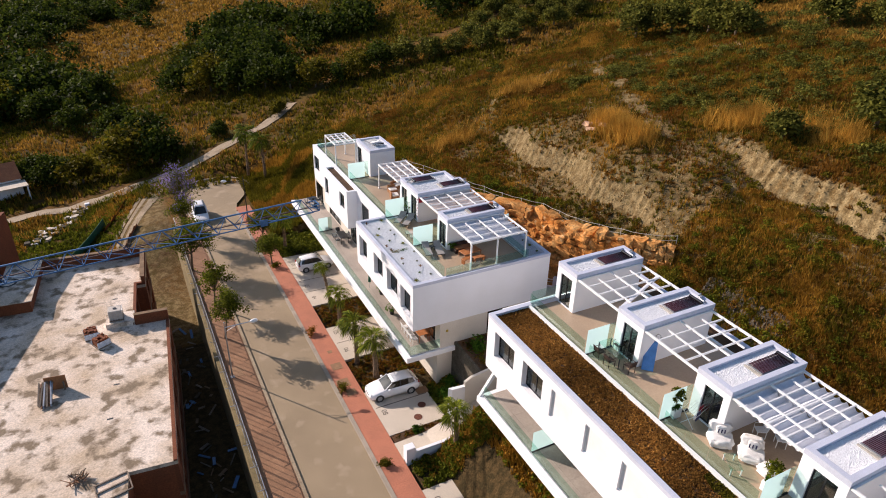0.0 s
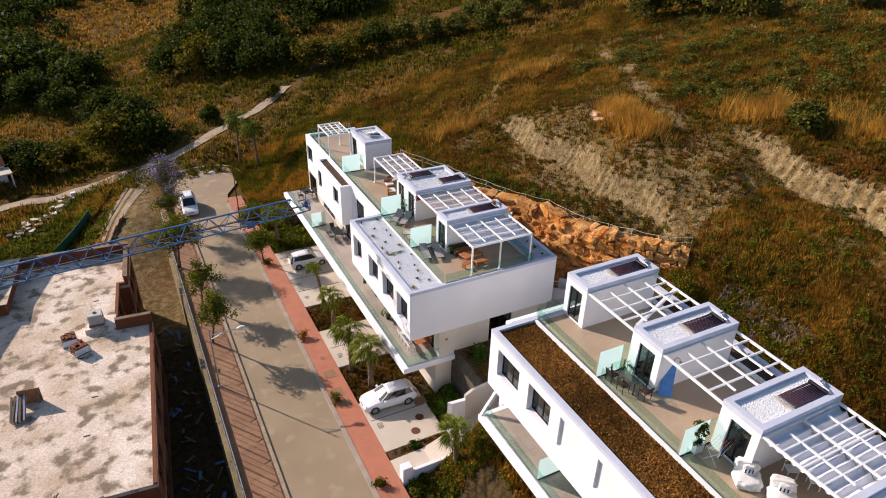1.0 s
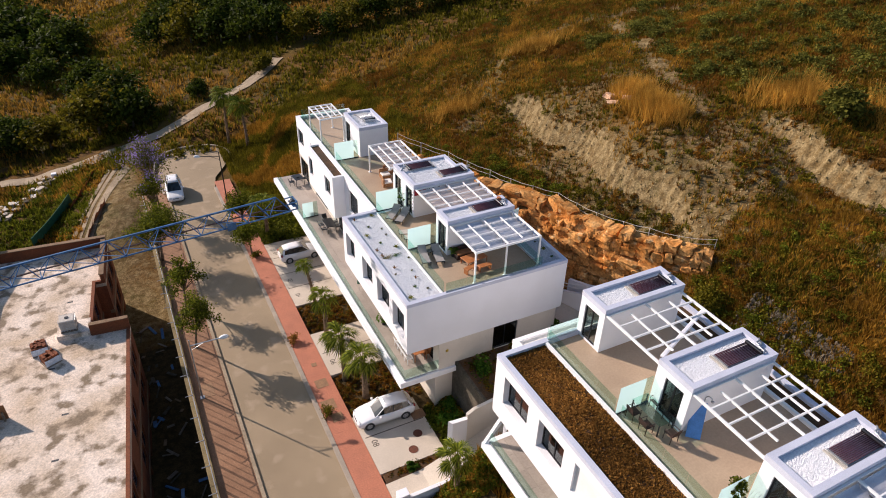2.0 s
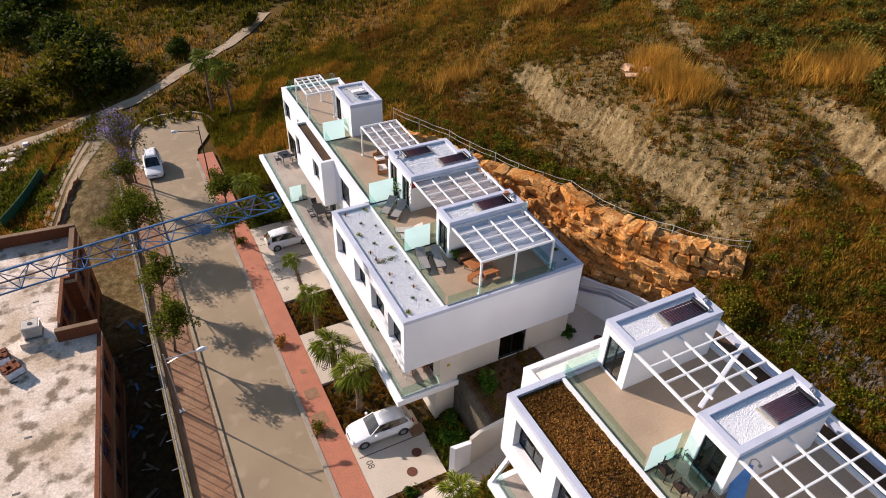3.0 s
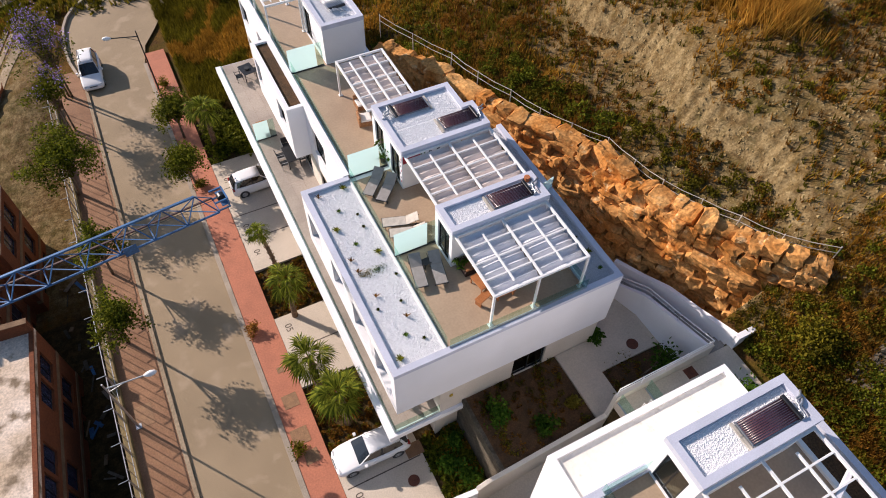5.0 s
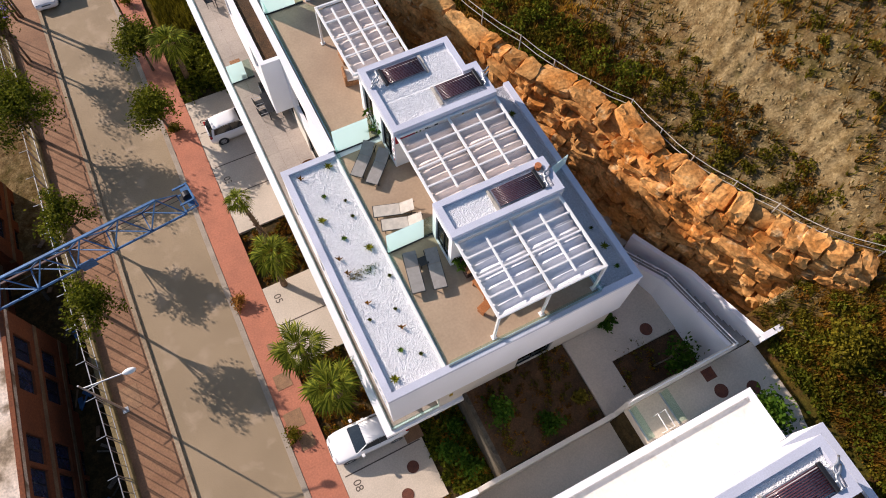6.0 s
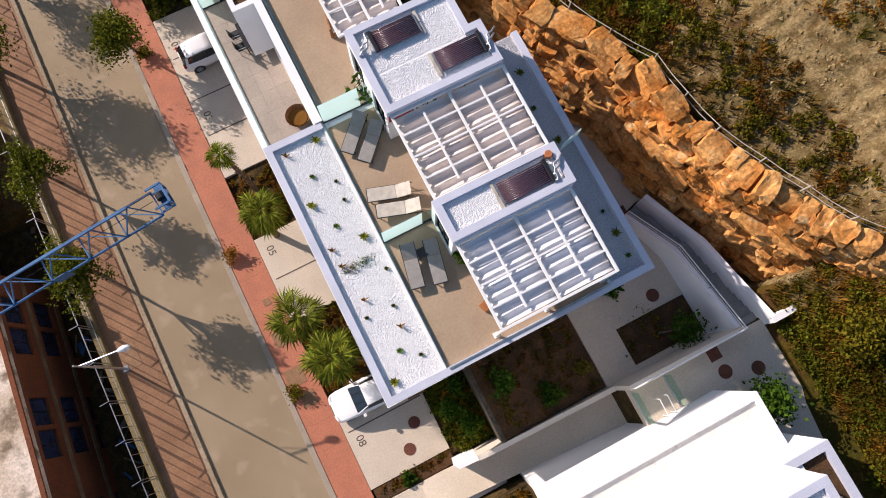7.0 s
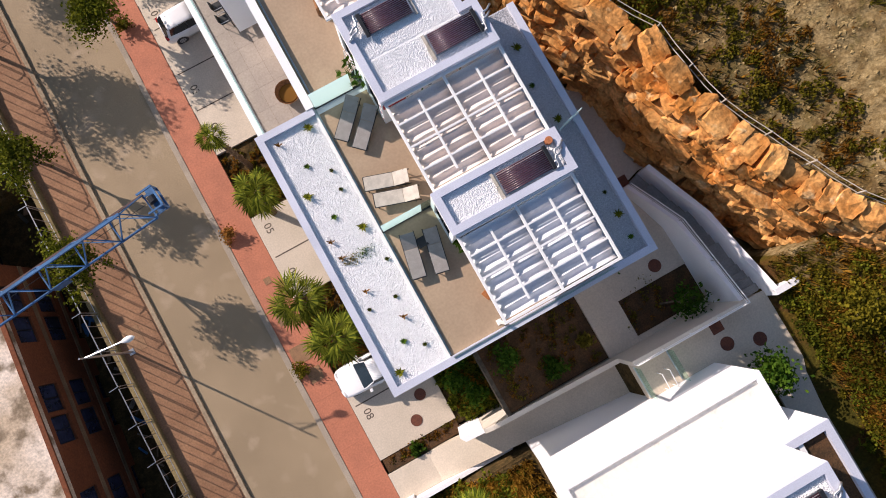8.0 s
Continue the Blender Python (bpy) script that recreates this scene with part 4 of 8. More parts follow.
    part("upper_wall", Shape().box(2.74, 32.8, 6.46, 8.1, 33.1, ROOF1), WHITE, h)
    part("upper_wall", Shape().box(7.8, 12.1, 6.46, 8.1, 32.8, ROOF1), WHITE, h)
    part("parapet", Shape().box(2.43, 12.11, ROOF1, 2.80, 33.11, ROOF1 + 0.03), WHITE, h)
    part("parapet", Shape().box(2.80, 32.79, ROOF1, 8.11, 33.11, ROOF1 + 0.03), WHITE, h)
    part("upper_floor", Shape().box(2.74, 12.1, 6.5, 7.8, 32.8, 6.6).box(4.5, 12.1, 6.6, 4.65, 32.8, 9.9), INTERIOR, h)
    for a, b, z0, z1 in fwins:
        window(h, "x", 2.64, a, b, z0, z1, 1)
    part("terrace_floor", Shape().box(2.80, 12.1, 10.0, 7.8, 32.8, 10.20), TILE, h, "beige tiled roof terrace floor")
    # projecting bay with a planted trough on top
    bay = Shape()
    bw = [(24.5, 25.6, 7.7, 9.5), (19.4, 20.9, 8.1, 9.7)]
    panel(bay, "x", 1.40, 0.25, 18.6, 25.9, 6.44, ROOF1 - 0.02, bw)
    bay.box(1.65, 18.6, 6.44, 2.44, 18.85, ROOF1 - 0.02).box(1.65, 25.65, 6.44, 2.44, 25.9, ROOF1 - 0.02).box(1.65, 18.85, 6.44, 2.44, 25.65, 6.6)
    bay.box(1.65, 18.85, 10.0, 2.44, 25.65, 10.15)
    part("bay_wall", bay, WHITE, h)
    part("planting_soil", Shape().box(1.66, 18.86, 10.15, 2.43, 25.64, 10.28), SOIL, h, "brown dry planting soil")
    for a, b, z0, z1 in bw:
        window(h, "x", 1.58, a, b, z0, z1, 1)
    # stair towers
    bulkhead(h, 5.05, 4.33, 10.42, 6.12, 10.2, 13.0, (4.6, 5.8))
    double_bulkhead(h)
    bulkhead(h, 5.20, 21.95, 7.95, 26.0, 10.2, 13.0, (24.4, 25.6))
    return h


build_house_one()
pergola(5.13, 0.50, 10.24, 4.32, 12.70, 10.2, CANVAS)
pergola(5.20, 6.14, 10.32, 10.08, 12.70, 10.2, CANVAS_SAND, posts=((1, 0.3), (1, 0.7)), label="white steel pergola with a sand canvas awning")
pergola(4.85, 14.08, 7.85, 18.85, 12.70, 10.2, CANVAS_SAND, posts=((0, 1), (1, 1)), label="white steel pergola with a sand canvas awning")
pergola(2.82, 25.9, 5.16, 29.45, 12.70, 10.2, None, posts=((0, 0), (1, 0), (0, 1), (1, 1)), label="bare white steel pergola on a roof terrace", rows=4)
for y in (6.12, 12.10, 22.0):
    divider(2.80, 5.06, y, 10.2)
balustrade([(2.86, 0.22), (10.35, 0.22)], 10.42, 0.75)
balustrade([(2.80, 0.35), (2.80, 6.05)], 10.2, 1.0)
balustrade([(2.80, 6.2), (2.80, 12.0)], 10.2, 1.0)
balustrade([(2.92, 12.2), (2.92, 21.9)], 10.2, 1.0)
balustrade([(2.92, 22.1), (2.92, 32.7), (7.6, 32.7)], 10.2, 1.0)
balustrade([(10.28, 0.4), (10.28, 4.2)], 10.38, 0.7)
balustrade([(-0.14, 33.2), (-0.14, 0.12), (2.44, 0.12)], 3.90, 0.95)
divider(-0.1, 1.4, 24.0, 3.90, 1.6)


# ---- second house ----
def build_house_two():
    ox, oy, dz = 1.49, -8.34, 2.24
    ye = oy - 36.6
    top = ROOF1 + dz
    h = thing("house", "white rendered modern terraced house with dry sedum roof strip", "house", "terraced houses")
    part("terrace_slab", Shape().box(ox - 0.52, ye, 5.68, ox + 12, oy, 6.08), WHITE, h)
    part("terrace_edge", Shape().box(ox - 0.52, ye, 6.08, ox - 0.12, oy, 6.14).box(ox - 0.12, oy - 0.3, 6.08, ox + 2.5, oy, 6.14), WHITE, h)
    tiled_floor("floor", ox - 0.11, ye, ox + 2.44, oy - 0.31, 6.14, STONE_TILE, h, (0.85, 1.2))
    lower = Shape()
    doors = [(oy - k * 6.1 - 5.0, oy - k * 6.1 - 1.0) for k in range(6)]
    panel(lower, "x", ox + 2.44, 0.25, ye, oy - 0.1, 2.0, 8.7, [(a, b, 6.2, 8.5) for a, b in doors])
    lower.box(ox + 2.69, oy - 0.35, 2.0, ox + 12.0, oy - 0.1, 8.7).box(ox + 11.75, ye, 2.0, ox + 12.0, oy - 0.35, 8.7)
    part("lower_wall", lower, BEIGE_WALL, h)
    part("room_partition", Shape().box(ox + 5.5, ye, 6.1, ox + 5.65, oy - 0.4, 8.65), INTERIOR, h)
    for a, b in doors:
        window(h, "x", ox + 2.56, a, b, 6.2, 8.5, 3, "glazed_door")
    # slanted fin that closes the terrace end
    fin = Shape()
    fin.add([(ox - 0.45, oy + 0.0, 6.1), (ox - 0.25, oy + 0.0, 6.1), (ox + 1.6, oy + 0.0, 8.7), (ox + 1.2, oy + 0.0, 8.7), (ox - 0.45, oy - 0.2, 6.1), (ox - 0.25, oy - 0.2, 6.1), (ox + 1.6, oy - 0.2, 8.7), (ox + 1.2, oy - 0.2, 8.7)],
            [(0, 1, 2, 3), (7, 6, 5, 4), (0, 4, 5, 1), (1, 5, 6, 2), (2, 6, 7, 3), (3, 7, 4, 0)])
    part("terrace_fin", fin, WHITE, h)
    up = Shape()
    wins = [(-11.5, -9.25, 9.95, 11.85, False), (-14.5, -12.45, 9.95, 11.85, False), (-17.3, -15.35, 9.95, 11.9, True), (-20.3, -18.4, 9.95, 11.9, True), (-23.2, -21.25, 9.95, 11.9, True), (-26.4, -24.3, 9.95, 11.9, True), (-32.6, -30.4, 9.95, 11.9, True)]
    panel(up, "x", ox, 0.5, ye, oy, 8.7, top - 0.25, [w[:4] for w in wins])
    part("upper_wall", up, WHITE, h)
    for b in ((0.5, oy - 0.3, 12.37, oy), (12.07, ye, 12.37, oy - 0.3), (0.5, ye, 12.07, ye + 0.3)):
        part("upper_wall", Shape().box(ox + b[0], b[1], 8.7, ox + b[2], b[3], top - 0.25), WHITE, h)
    part("ceiling_slab", Shape().box(ox + 0.02, ye, 8.55, ox + 12.3, oy - 0.02, 8.69), WHITE, h)
    part("upper_floor", Shape().box(ox + 0.5, ye, 8.75, ox + 12, oy - 0.3, 8.85).box(ox + 4.5, ye, 8.85, ox + 4.65, oy - 0.3, 12.1), INTERIOR, h)
    for a, b, z0, z1, sh in wins:
        window(h, "x", ox + (0.16 if sh else 0.40), a, b, z0, z1, 1 if sh else 2, shutter=sh)
    part("roof_slab", Shape().box(ox + 0.3, ye + 0.3, top - 0.5, ox + 12.07, oy - 0.3, top - 0.29), WHITE, h)
    for x0, y0, x1, y1 in ((-0.01, oy - 0.30, 12.38, oy + 0.01), (-0.01, ye, 0.30, oy - 0.30), (12.07, ye, 12.38, oy - 0.30)):
        part("parapet", Shape().box(ox + x0, y0, top - 0.25, ox + x1, y1, top), COPING, h, "pale grey parapet coping")
    part("low_wall", Shape().box(ox + 2.80, ye, top - 0.4, ox + 2.98, oy - 0.30, top - 0.02), PAINT, h, "white upstand beside the sedum strip")
    part("sedum_bed", Shape().box(ox + 0.3, ye + 0.3, top - 0.29, ox + 2.80, oy - 0.3, top - 0.19), SOIL, h, "dry brown sedum roof")
    part("terrace_floor", Shape().box(ox + 2.98, ye + 0.3, top - 0.28, ox + 10.9, oy - 0.3, top - 0.25), TILE, h, "beige tiled roof terrace floor")
    # dark strip behind an upstand: the lower terrace's shade as brown colour
    part("low_wall", Shape().box(ox + 10.9, ye + 0.3, top - 0.28, ox + 11.1, oy - 0.3, top - 0.08), PAINT, h, "white upstand beside the dark strip")
    part("shade_strip", Shape().box(ox + 11.1, ye + 0.3, top - 0.28, ox + 12.07, oy - 0.3, top - 0.2), SOIL, h, "dark brown strip painted for the shaded lower terrace")
    for k in range(5):
        y1 = -8.14 - k * 6.1
        y1 = min(y1, oy - 0.02)
        bulkhead(h, 6.58, -10.3 - k * 6.1, 11.96, y1 - 0.0, top - 0.25, 15.3, (-9.9 - k * 6.1, -8.75 - k * 6.1))
    # lower side wing with its own roof
    for q in ((4.0, -6.35, 13.2, -6.1), (4.0, oy, 4.25, -6.35), (12.95, oy, 13.2, -6.35)):
        part("side_wing_wall", Shape().box(q[0], q[1], 0.2, q[2], q[3], 10.75), WHITE, h)
    part("side_wing_roof", Shape().box(4.25, oy, 10.6, 12.95, -6.35, 10.86), ROUGH_ROOF, h, "rough cream roof screed")
    for q in ((3.99, -6.36, 13.21, -6.09), (3.99, oy + 0.02, 4.26, -6.36), (12.94, oy + 0.02, 13.21, -6.36)):
        part("side_wing_coping", Shape().box(q[0], q[1], 10.75, q[2], q[3], 11.0), WHITE, h)
    return top


TOP2 = build_house_two()
for k in range(4):
    y1, y0 = -10.32 - k * 6.1, -14.22 - k * 6.1
    pergola(6.62, y0, 11.72, y1, 15.0, TOP2 - 0.25, CANVAS if k == 2 else None, posts=(), rows=3, label="white steel pergola with a folded canvas awning" if k == 2 else "bare white steel pergola between stair towers")
    divider(4.55, 6.58, -14.2 - k * 6.1, TOP2 - 0.25)
    solid("awning_roll", Shape().beam((7.2, -13.85 - k * 6.1, 14.86), (11.75, -12.0 - k * 6.1, 14.86), 0.2, 0.14), CANVAS, "white rolled canvas awning laid diagonally under the pergola", "awning", "rolled awnings", bevel=0.03) if k == 0 else None
    balustrade([(4.55, y0 + 0.1), (4.55, y1 + 1.9)], TOP2 - 0.25, 1.0)
balustrade([(4.55, -8.55), (6.5, -8.55)], TOP2 - 0.02, 0.95)
balustrade([(1.35, -8.6), (1.35, -44)], 6.14, 0.95)
divider(1.4, 3.9, -14.3, 6.14, 1.6)
divider(1.4, 3.9, -20.4, 6.14, 1.6)


# ---- boulder wall ----
def boulder_mesh(rng, w, d, h, name="boulder", mat=None):
    """A quarried block: chamfered, dented, with uneven faces."""
    bm = bmesh.new()
    bmesh.ops.create_cube(bm, size=1)
    bmesh.ops.subdivide_edges(bm, edges=bm.edges[:], cuts=3, use_grid_fill=True)
    off = Vector((rng.uniform(0, 90), rng.uniform(0, 90), rng.uniform(0, 90)))
    for v in bm.verts:
        p = v.co.copy()
        r = 1.0 - 0.16 * max(0, abs(p.x) + abs(p.y) + abs(p.z) - 0.95)
        q = p * r
        n = Vector(noise.noise_vector(p * 1.5 + off)) * 0.17 + Vector(noise.cell_vector(p * 3.1 + off)) * 0.09 + Vector(noise.noise_vector(p * 5.2 + off)) * 0.06
        q += n
        v.co = Vector((q.x * w, q.y * d, q.z * h))
    me = bpy.data.meshes.new(name)
    bm.to_mesh(me)
    bm.free()
    me.materials.append(mat or ROCK)
    return me


def build_boulder_wall():
    rng = random.Random(4)
    wall = thing("wall_boulders", "retaining wall of stacked orange limestone boulders", "boulder wall", kind="structure")
    top = [(21.6, -4.6), (20.5, -3.1), (19.7, -1.8), (18.8, 0.0), (17.9, 1.9), (17.0, 4.6), (16.4, 8.2), (14.0, 13.1), (12.8, 17.0), (12.2, 19.0), (11.0, 22.0), (10.2, 24.0)]
    pts = [Vector((*p, 0)) for p in top]
    seg = [(b - a).length for a, b in zip(pts, pts[1:])]
    total = sum(seg)

    def along(s):
        for a, b, l in zip(pts, pts[1:], seg):
            if s <= l:
                d = (b - a).normalized()
                return a.lerp(b, s / l), d
            s -= l
        return pts[-1], (pts[-1] - pts[-2]).normalized()

    for c in range(11):
        s = rng.uniform(0, 0.6)
        while s < total:
            far = smooth01((s - 20) / 8)
            w, h = rng.choice((0.65, 0.8, 1.0, 1.25, 1.7)) * rng.uniform(0.88, 1.12) * (1 + 0.2 * far), rng.uniform(0.58, 0.84)
            p, d = along(min(s + w / 2, total))
            out = Vector((-d.y, d.x, 0))
            if out.x > 0:
                out = -out
            ztop = float(np.interp(p.y, [-8, -4, 0, 6, 14, 26], [10.6, 11.2, 10.9, 10.4, 10.0, 8.6]))
            base = 6.2 if p.y < -5 else 4.2
            z = ztop - 0.35 - c * 0.62 + rng.uniform(-0.16, 0.16)
            if z > base - 0.4 and not (p.y < -4.5 and c > 3 + (p.y + 8) * 0.8):
                q = p + out * (0.12 + c * 0.05 + rng.uniform(-0.22, 0.22) - (0.15 if c == 0 else 0))
                ob = part("boulder", boulder_mesh(rng, w * 1.0, rng.uniform(0.9, 1.3), h * 1.0), ROCK, wall)
                ob.matrix_local = Matrix.Translation((q.x, q.y, z)) @ Matrix.Rotation(math.atan2(d.y, d.x), 4, "Z") @ pose(0, 0, 0, rng.uniform(-8, 8), rng.uniform(-9, 9), rng.uniform(-8, 8))
            s += w
    rail_y = [-4.0, -2.0, 0.0, 1.9, 4.0, 6.0, 8.2, 10.2, 12.2, 14.5, 17.0, 19.5, 22.5, 25.5]
    f = thing("fence", "thin timber post and wire fence above the boulders", "fence")
    tops = []
    for y in rail_y:
        x = float(wall_top_x(y)) + 0.85 + 0.12 * math.sin(y)
        z = max(float(land(x, y)), float(np.interp(y, [-4, 0, 2, 8, 14, 26], [10.0, 10.2, 9.9, 9.6, 9.4, 9.2])))
        part("post", Shape().tube([(x, y, z - 0.8), (x + 0.04 * math.sin(y * 3), y, z + 1.05)], 0.032, 6), PALE_RAIL, f)
        tops.append(Vector((x, y, z + 1.05)))
    for a, b in zip(tops, tops[1:]):
        for drop in (0.06, 0.48):
            part("rail", Shape().tube([a - Vector((0, 0, drop)), a.lerp(b, 0.5) - Vector((0, 0, drop + 0.08)), b - Vector((0, 0, drop))], 0.02, 5), PALE_RAIL, f)


build_boulder_wall()


# ---- building under construction ----
def build_brick_building():
    at = pose(-18.0, -1.8, 0, 0, 0, -5.0)
    b = thing("building", "unfinished orange brick building with raw concrete roof", "building", at=at)
    top, ground = 2.5, -6.2
    roof = Shape().prism([(-3.0, -14), (-3.0, 0), (0, 0), (0, 17.9), (-2.8, 17.9), (-2.8, 24.6), (-1.9, 24.6), (-1.9, 31), (-14, 31), (-14, -14)][::1], top - 0.3, top)
    part("roof_slab", roof, ROOF_CONCRETE, b, "stained raw concrete roof slab")
    # street facade: brick fields between concrete bands, window openings cut through
    def facade(x, y0, y1, wins):
        s = Shape()
        for z0, z1 in ((-0.35, 2.2), (-3.25, -0.7), (ground, -3.6)):
            holes = [(a - 0.12, c + 0.12, z0 + 0.5, z1 - 0.35) for a, c in wins]
            panel(s, "x", x - 0.3, 0.3, y0, y1, z0, z1, holes)
            for a, c, h0, h1 in holes:
                w = part("window_frame", panel(Shape(), "x", x - 0.2, 0.06, a, c, h0, h1, [(a + 0.05, (a + c) / 2 - 0.03, h0 + 0.05, h1 - 0.05), ((a + c) / 2 + 0.03, c - 0.05, h0 + 0.05, h1 - 0.05)]), DARK_METAL, b)
                for p, q in ((a + 0.05, (a + c) / 2 - 0.03), ((a + c) / 2 + 0.03, c - 0.05)):
                    part("window_pane", Shape().box(x - 0.18, p, h0 + 0.05, x - 0.165, q, h1 - 0.05), SITE_GLASS, w, "dark pane coloured with the blue of reflected sky")
        part("brick_wall", s, BRICK, b)
        bands = Shape()
        for z in (-0.70, -3.6):
            bands.box(x - 0.3, y0, z, x + 0.04, y1, z + 0.35)
        part("floor_band", bands, MORTAR, b, "bare concrete floor edge")
    facade(0.0, 0.0, 17.9, [(1.6, 2.9), (3.4, 4.7), (7.6, 8.9), (9.4, 10.7), (13.4, 14.7), (15.2, 16.5)])
    facade(-1.9, 24.6, 31.0, [(26, 27.4), (28.4, 29.8)])
    facade(-2.8, 17.9, 24.6, [(19.5, 21.0), (22, 23.4)])
    side = Shape().box(-3.0, -0.0, ground, -0.3, 0.3, 2.2).box(-3.3, -14, ground, -3.0, 0.0, 2.2).box(-2.8, 17.6, ground, -0.3, 17.9, 2.2).box(-2.8, 24.6, ground, -2.2, 24.9, 2.2).box(-14, 30.7, ground, -2.2, 31, 2.2).box(-14, -14, ground, -13.7, 30.7, 2.2).box(-13.7, -14, ground, -3.3, -13.7, 2.2)
    part("brick_wall", side, BRICK, b)
    part("back_wall", Shape().box(-5, 0.4, ground, -4.7, 30, 2.1), MORTAR, b)
    # parapets
    par = Shape().box(-11.8, 30.6, top, -1.9, 30.9, top + 1.0).box(-2.2, 24.6, top, -1.9, 30.6, top + 0.9).box(-2.9, 17.7, top, -2.65, 24.6, top + 0.25).box(-2.7, 17.6, top, 0, 17.9, top + 1.0)
    par.box(-0.25, 0, top, 0, 17.6, top + 0.12).box(-2.9, 24.6, top, -1.9, 24.85, top + 0.25)
    part("parapet", par, BRICK, b, "low brick parapet")
    for q in ((-2.26, 24.55, top + 0.9, -1.86, 30.54, top + 0.96), (-11.8, 30.55, top + 1.0, -1.86, 30.95, top + 1.06), (-2.7, 17.56, top + 1.0, 0.03, 17.94, top + 1.05)):
        part("parapet_cap", Shape().box(*q), MORTAR, b)
    # raised block, and a tall block added only to throw shade over the roof
    part("raised_block", Shape().box(-14, 22.9, top, -11.2, 30.6, top + 1.15), BRICK, b)
    part("raised_roof", Shape().box(-14, 22.7, top + 1.15, -11.0, 30.6, top + 1.22), ROOF_CONCRETE, b)
    part("landing", Shape().box(-5.0, 17.7, top, -2.75, 19.4, top + 0.45), ROOF_CONCRETE, b)
    for x, y in ((-4.2, 9.6), (-4.5, 5.7), (-5.4, 14.6), (-4.7, 22.6)):
        part("drain_opening", Shape().box(x, y, top + 0.002, x + 0.42, y + 0.16, top + 0.006), PLASTIC_DARK, b)
    core = thing("stair_core", "tall brick block added to shade the roof", "building", at=at)
    part("core_wall", Shape().prism([(-14.2, 36.0), (-24.0, 36.0), (-24.0, 12.0), (-19.4, 12.0)], ground, 7.0), BRICK, core)
    return at


BR = build_brick_building()


# ---- crane ----
def build_crane():
    c = thing("tower_crane", "blue lattice tower crane with triangular jib", "crane")
    tip, root = Vector((-4.3, 10.8, 12.9)), Vector((-58.0, 4.6, 12.9))
    d = (root - tip).normalized()
    side = Vector((-d.y, d.x, 0)).normalized()
    step, n = 1.55, 35
    half, high = 0.52, 1.05
    low_a = [tip + d * step * k + side * half for k in range(n + 1)]
    low_b = [tip + d * step * k - side * half for k in range(n + 1)]
    ridge = [tip + d * step * (k + 0.5) + Vector((0, 0, high)) for k in range(n)]
    part("lower_chord", Shape().beam(low_a[0], low_a[-1], 0.075), BLUE_STEEL, c)
    part("lower_chord", Shape().beam(low_b[0], low_b[-1], 0.075), RUST, c, "rusty lower chord")
    part("upper_chord", Shape().beam(ridge[0], ridge[-1], 0.10), BLUE_STEEL, c)
    for k in range(n):
        for low in (low_a, low_b):
            part("brace", Shape().beam(low[k], ridge[k], 0.042), BLUE_STEEL, c)
            part("brace", Shape().beam(low[k + 1], ridge[k], 0.042), BLUE_STEEL, c)
        part("brace", Shape().beam(low_a[k], low_b[k], 0.05), BLUE_STEEL, c)
        part("brace", Shape().beam(low_a[k], low_b[k + 1], 0.04), BLUE_STEEL, c)
    e = tip - d * 0.35
    cage = Shape()
    for s1 in (-0.42, 0.42):
        for z in (0.0, 0.55):
            cage.beam(e + side * s1 + Vector((0, 0, z)) - d * 0.2, e + side * s1 + Vector((0, 0, z)) + d * 0.4, 0.07)
        cage.beam(e + side * s1 - d * 0.2, e + side * s1 - d * 0.2 + Vector((0, 0, 0.6)), 0.07)
    for z in (0.0, 0.55):
        cage.beam(e - side * 0.42 - d * 0.2 + Vector((0, 0, z)), e + side * 0.42 - d * 0.2 + Vector((0, 0, z)), 0.08)
    part("tip_frame", cage, BLUE_STEEL, c)
    part("tip_plate", Shape().beam(e - side * 0.5 + Vector((0, 0, 0.28)), e + side * 0.5 + Vector((0, 0, 0.28)), 0.28, 0.05), BLUE_STEEL, c)
    part("pulley", Shape().tube([e - side * 0.12 + Vector((0, 0, 0.4)), e + side * 0.12 + Vector((0, 0, 0.4))], 0.2, 14), DARK_METAL, c)
    tr = tip + d * 3.9
    part("sign_plate", Shape().beam(tr + side * 0.62 + Vector((0, 0, 0.1)), tr + side * 0.62 + d * 0.6 + Vector((0, 0, 0.1)), 0.03, 0.55), BLUE_STEEL, c)
    part("hoist_cable", Shape().tube([tip + Vector((0, 0, 0.35)), root + Vector((0, 0, 0.35))], 0.012, 5), DARK_METAL, c)
    # mast that carries it
    m = Vector((root.x, root.y, 0))
    gz = float(land(m.x, m.y)) - 0.3
    for sx in (-0.7, 0.7):
        for sy in (-0.7, 0.7):
            part("mast_leg", Shape().beam((m.x + sx, m.y + sy, gz), (m.x + sx, m.y + sy, 17), 0.14), BLUE_STEEL, c)
    z = gz
    lat = Shape()
    while z < 15.5:
        for k, (a, b2) in enumerate((((-.7, -.7), (.7, -.7)), ((.7, -.7), (.7, .7)), ((.7, .7), (-.7, .7)), ((-.7, .7), (-.7, -.7)))):
            lat.beam((m.x + a[0], m.y + a[1], z), (m.x + b2[0], m.y + b2[1], z + 1.5), 0.06)
        z += 1.5
    part("mast_lattice", lat, BLUE_STEEL, c)


build_crane()


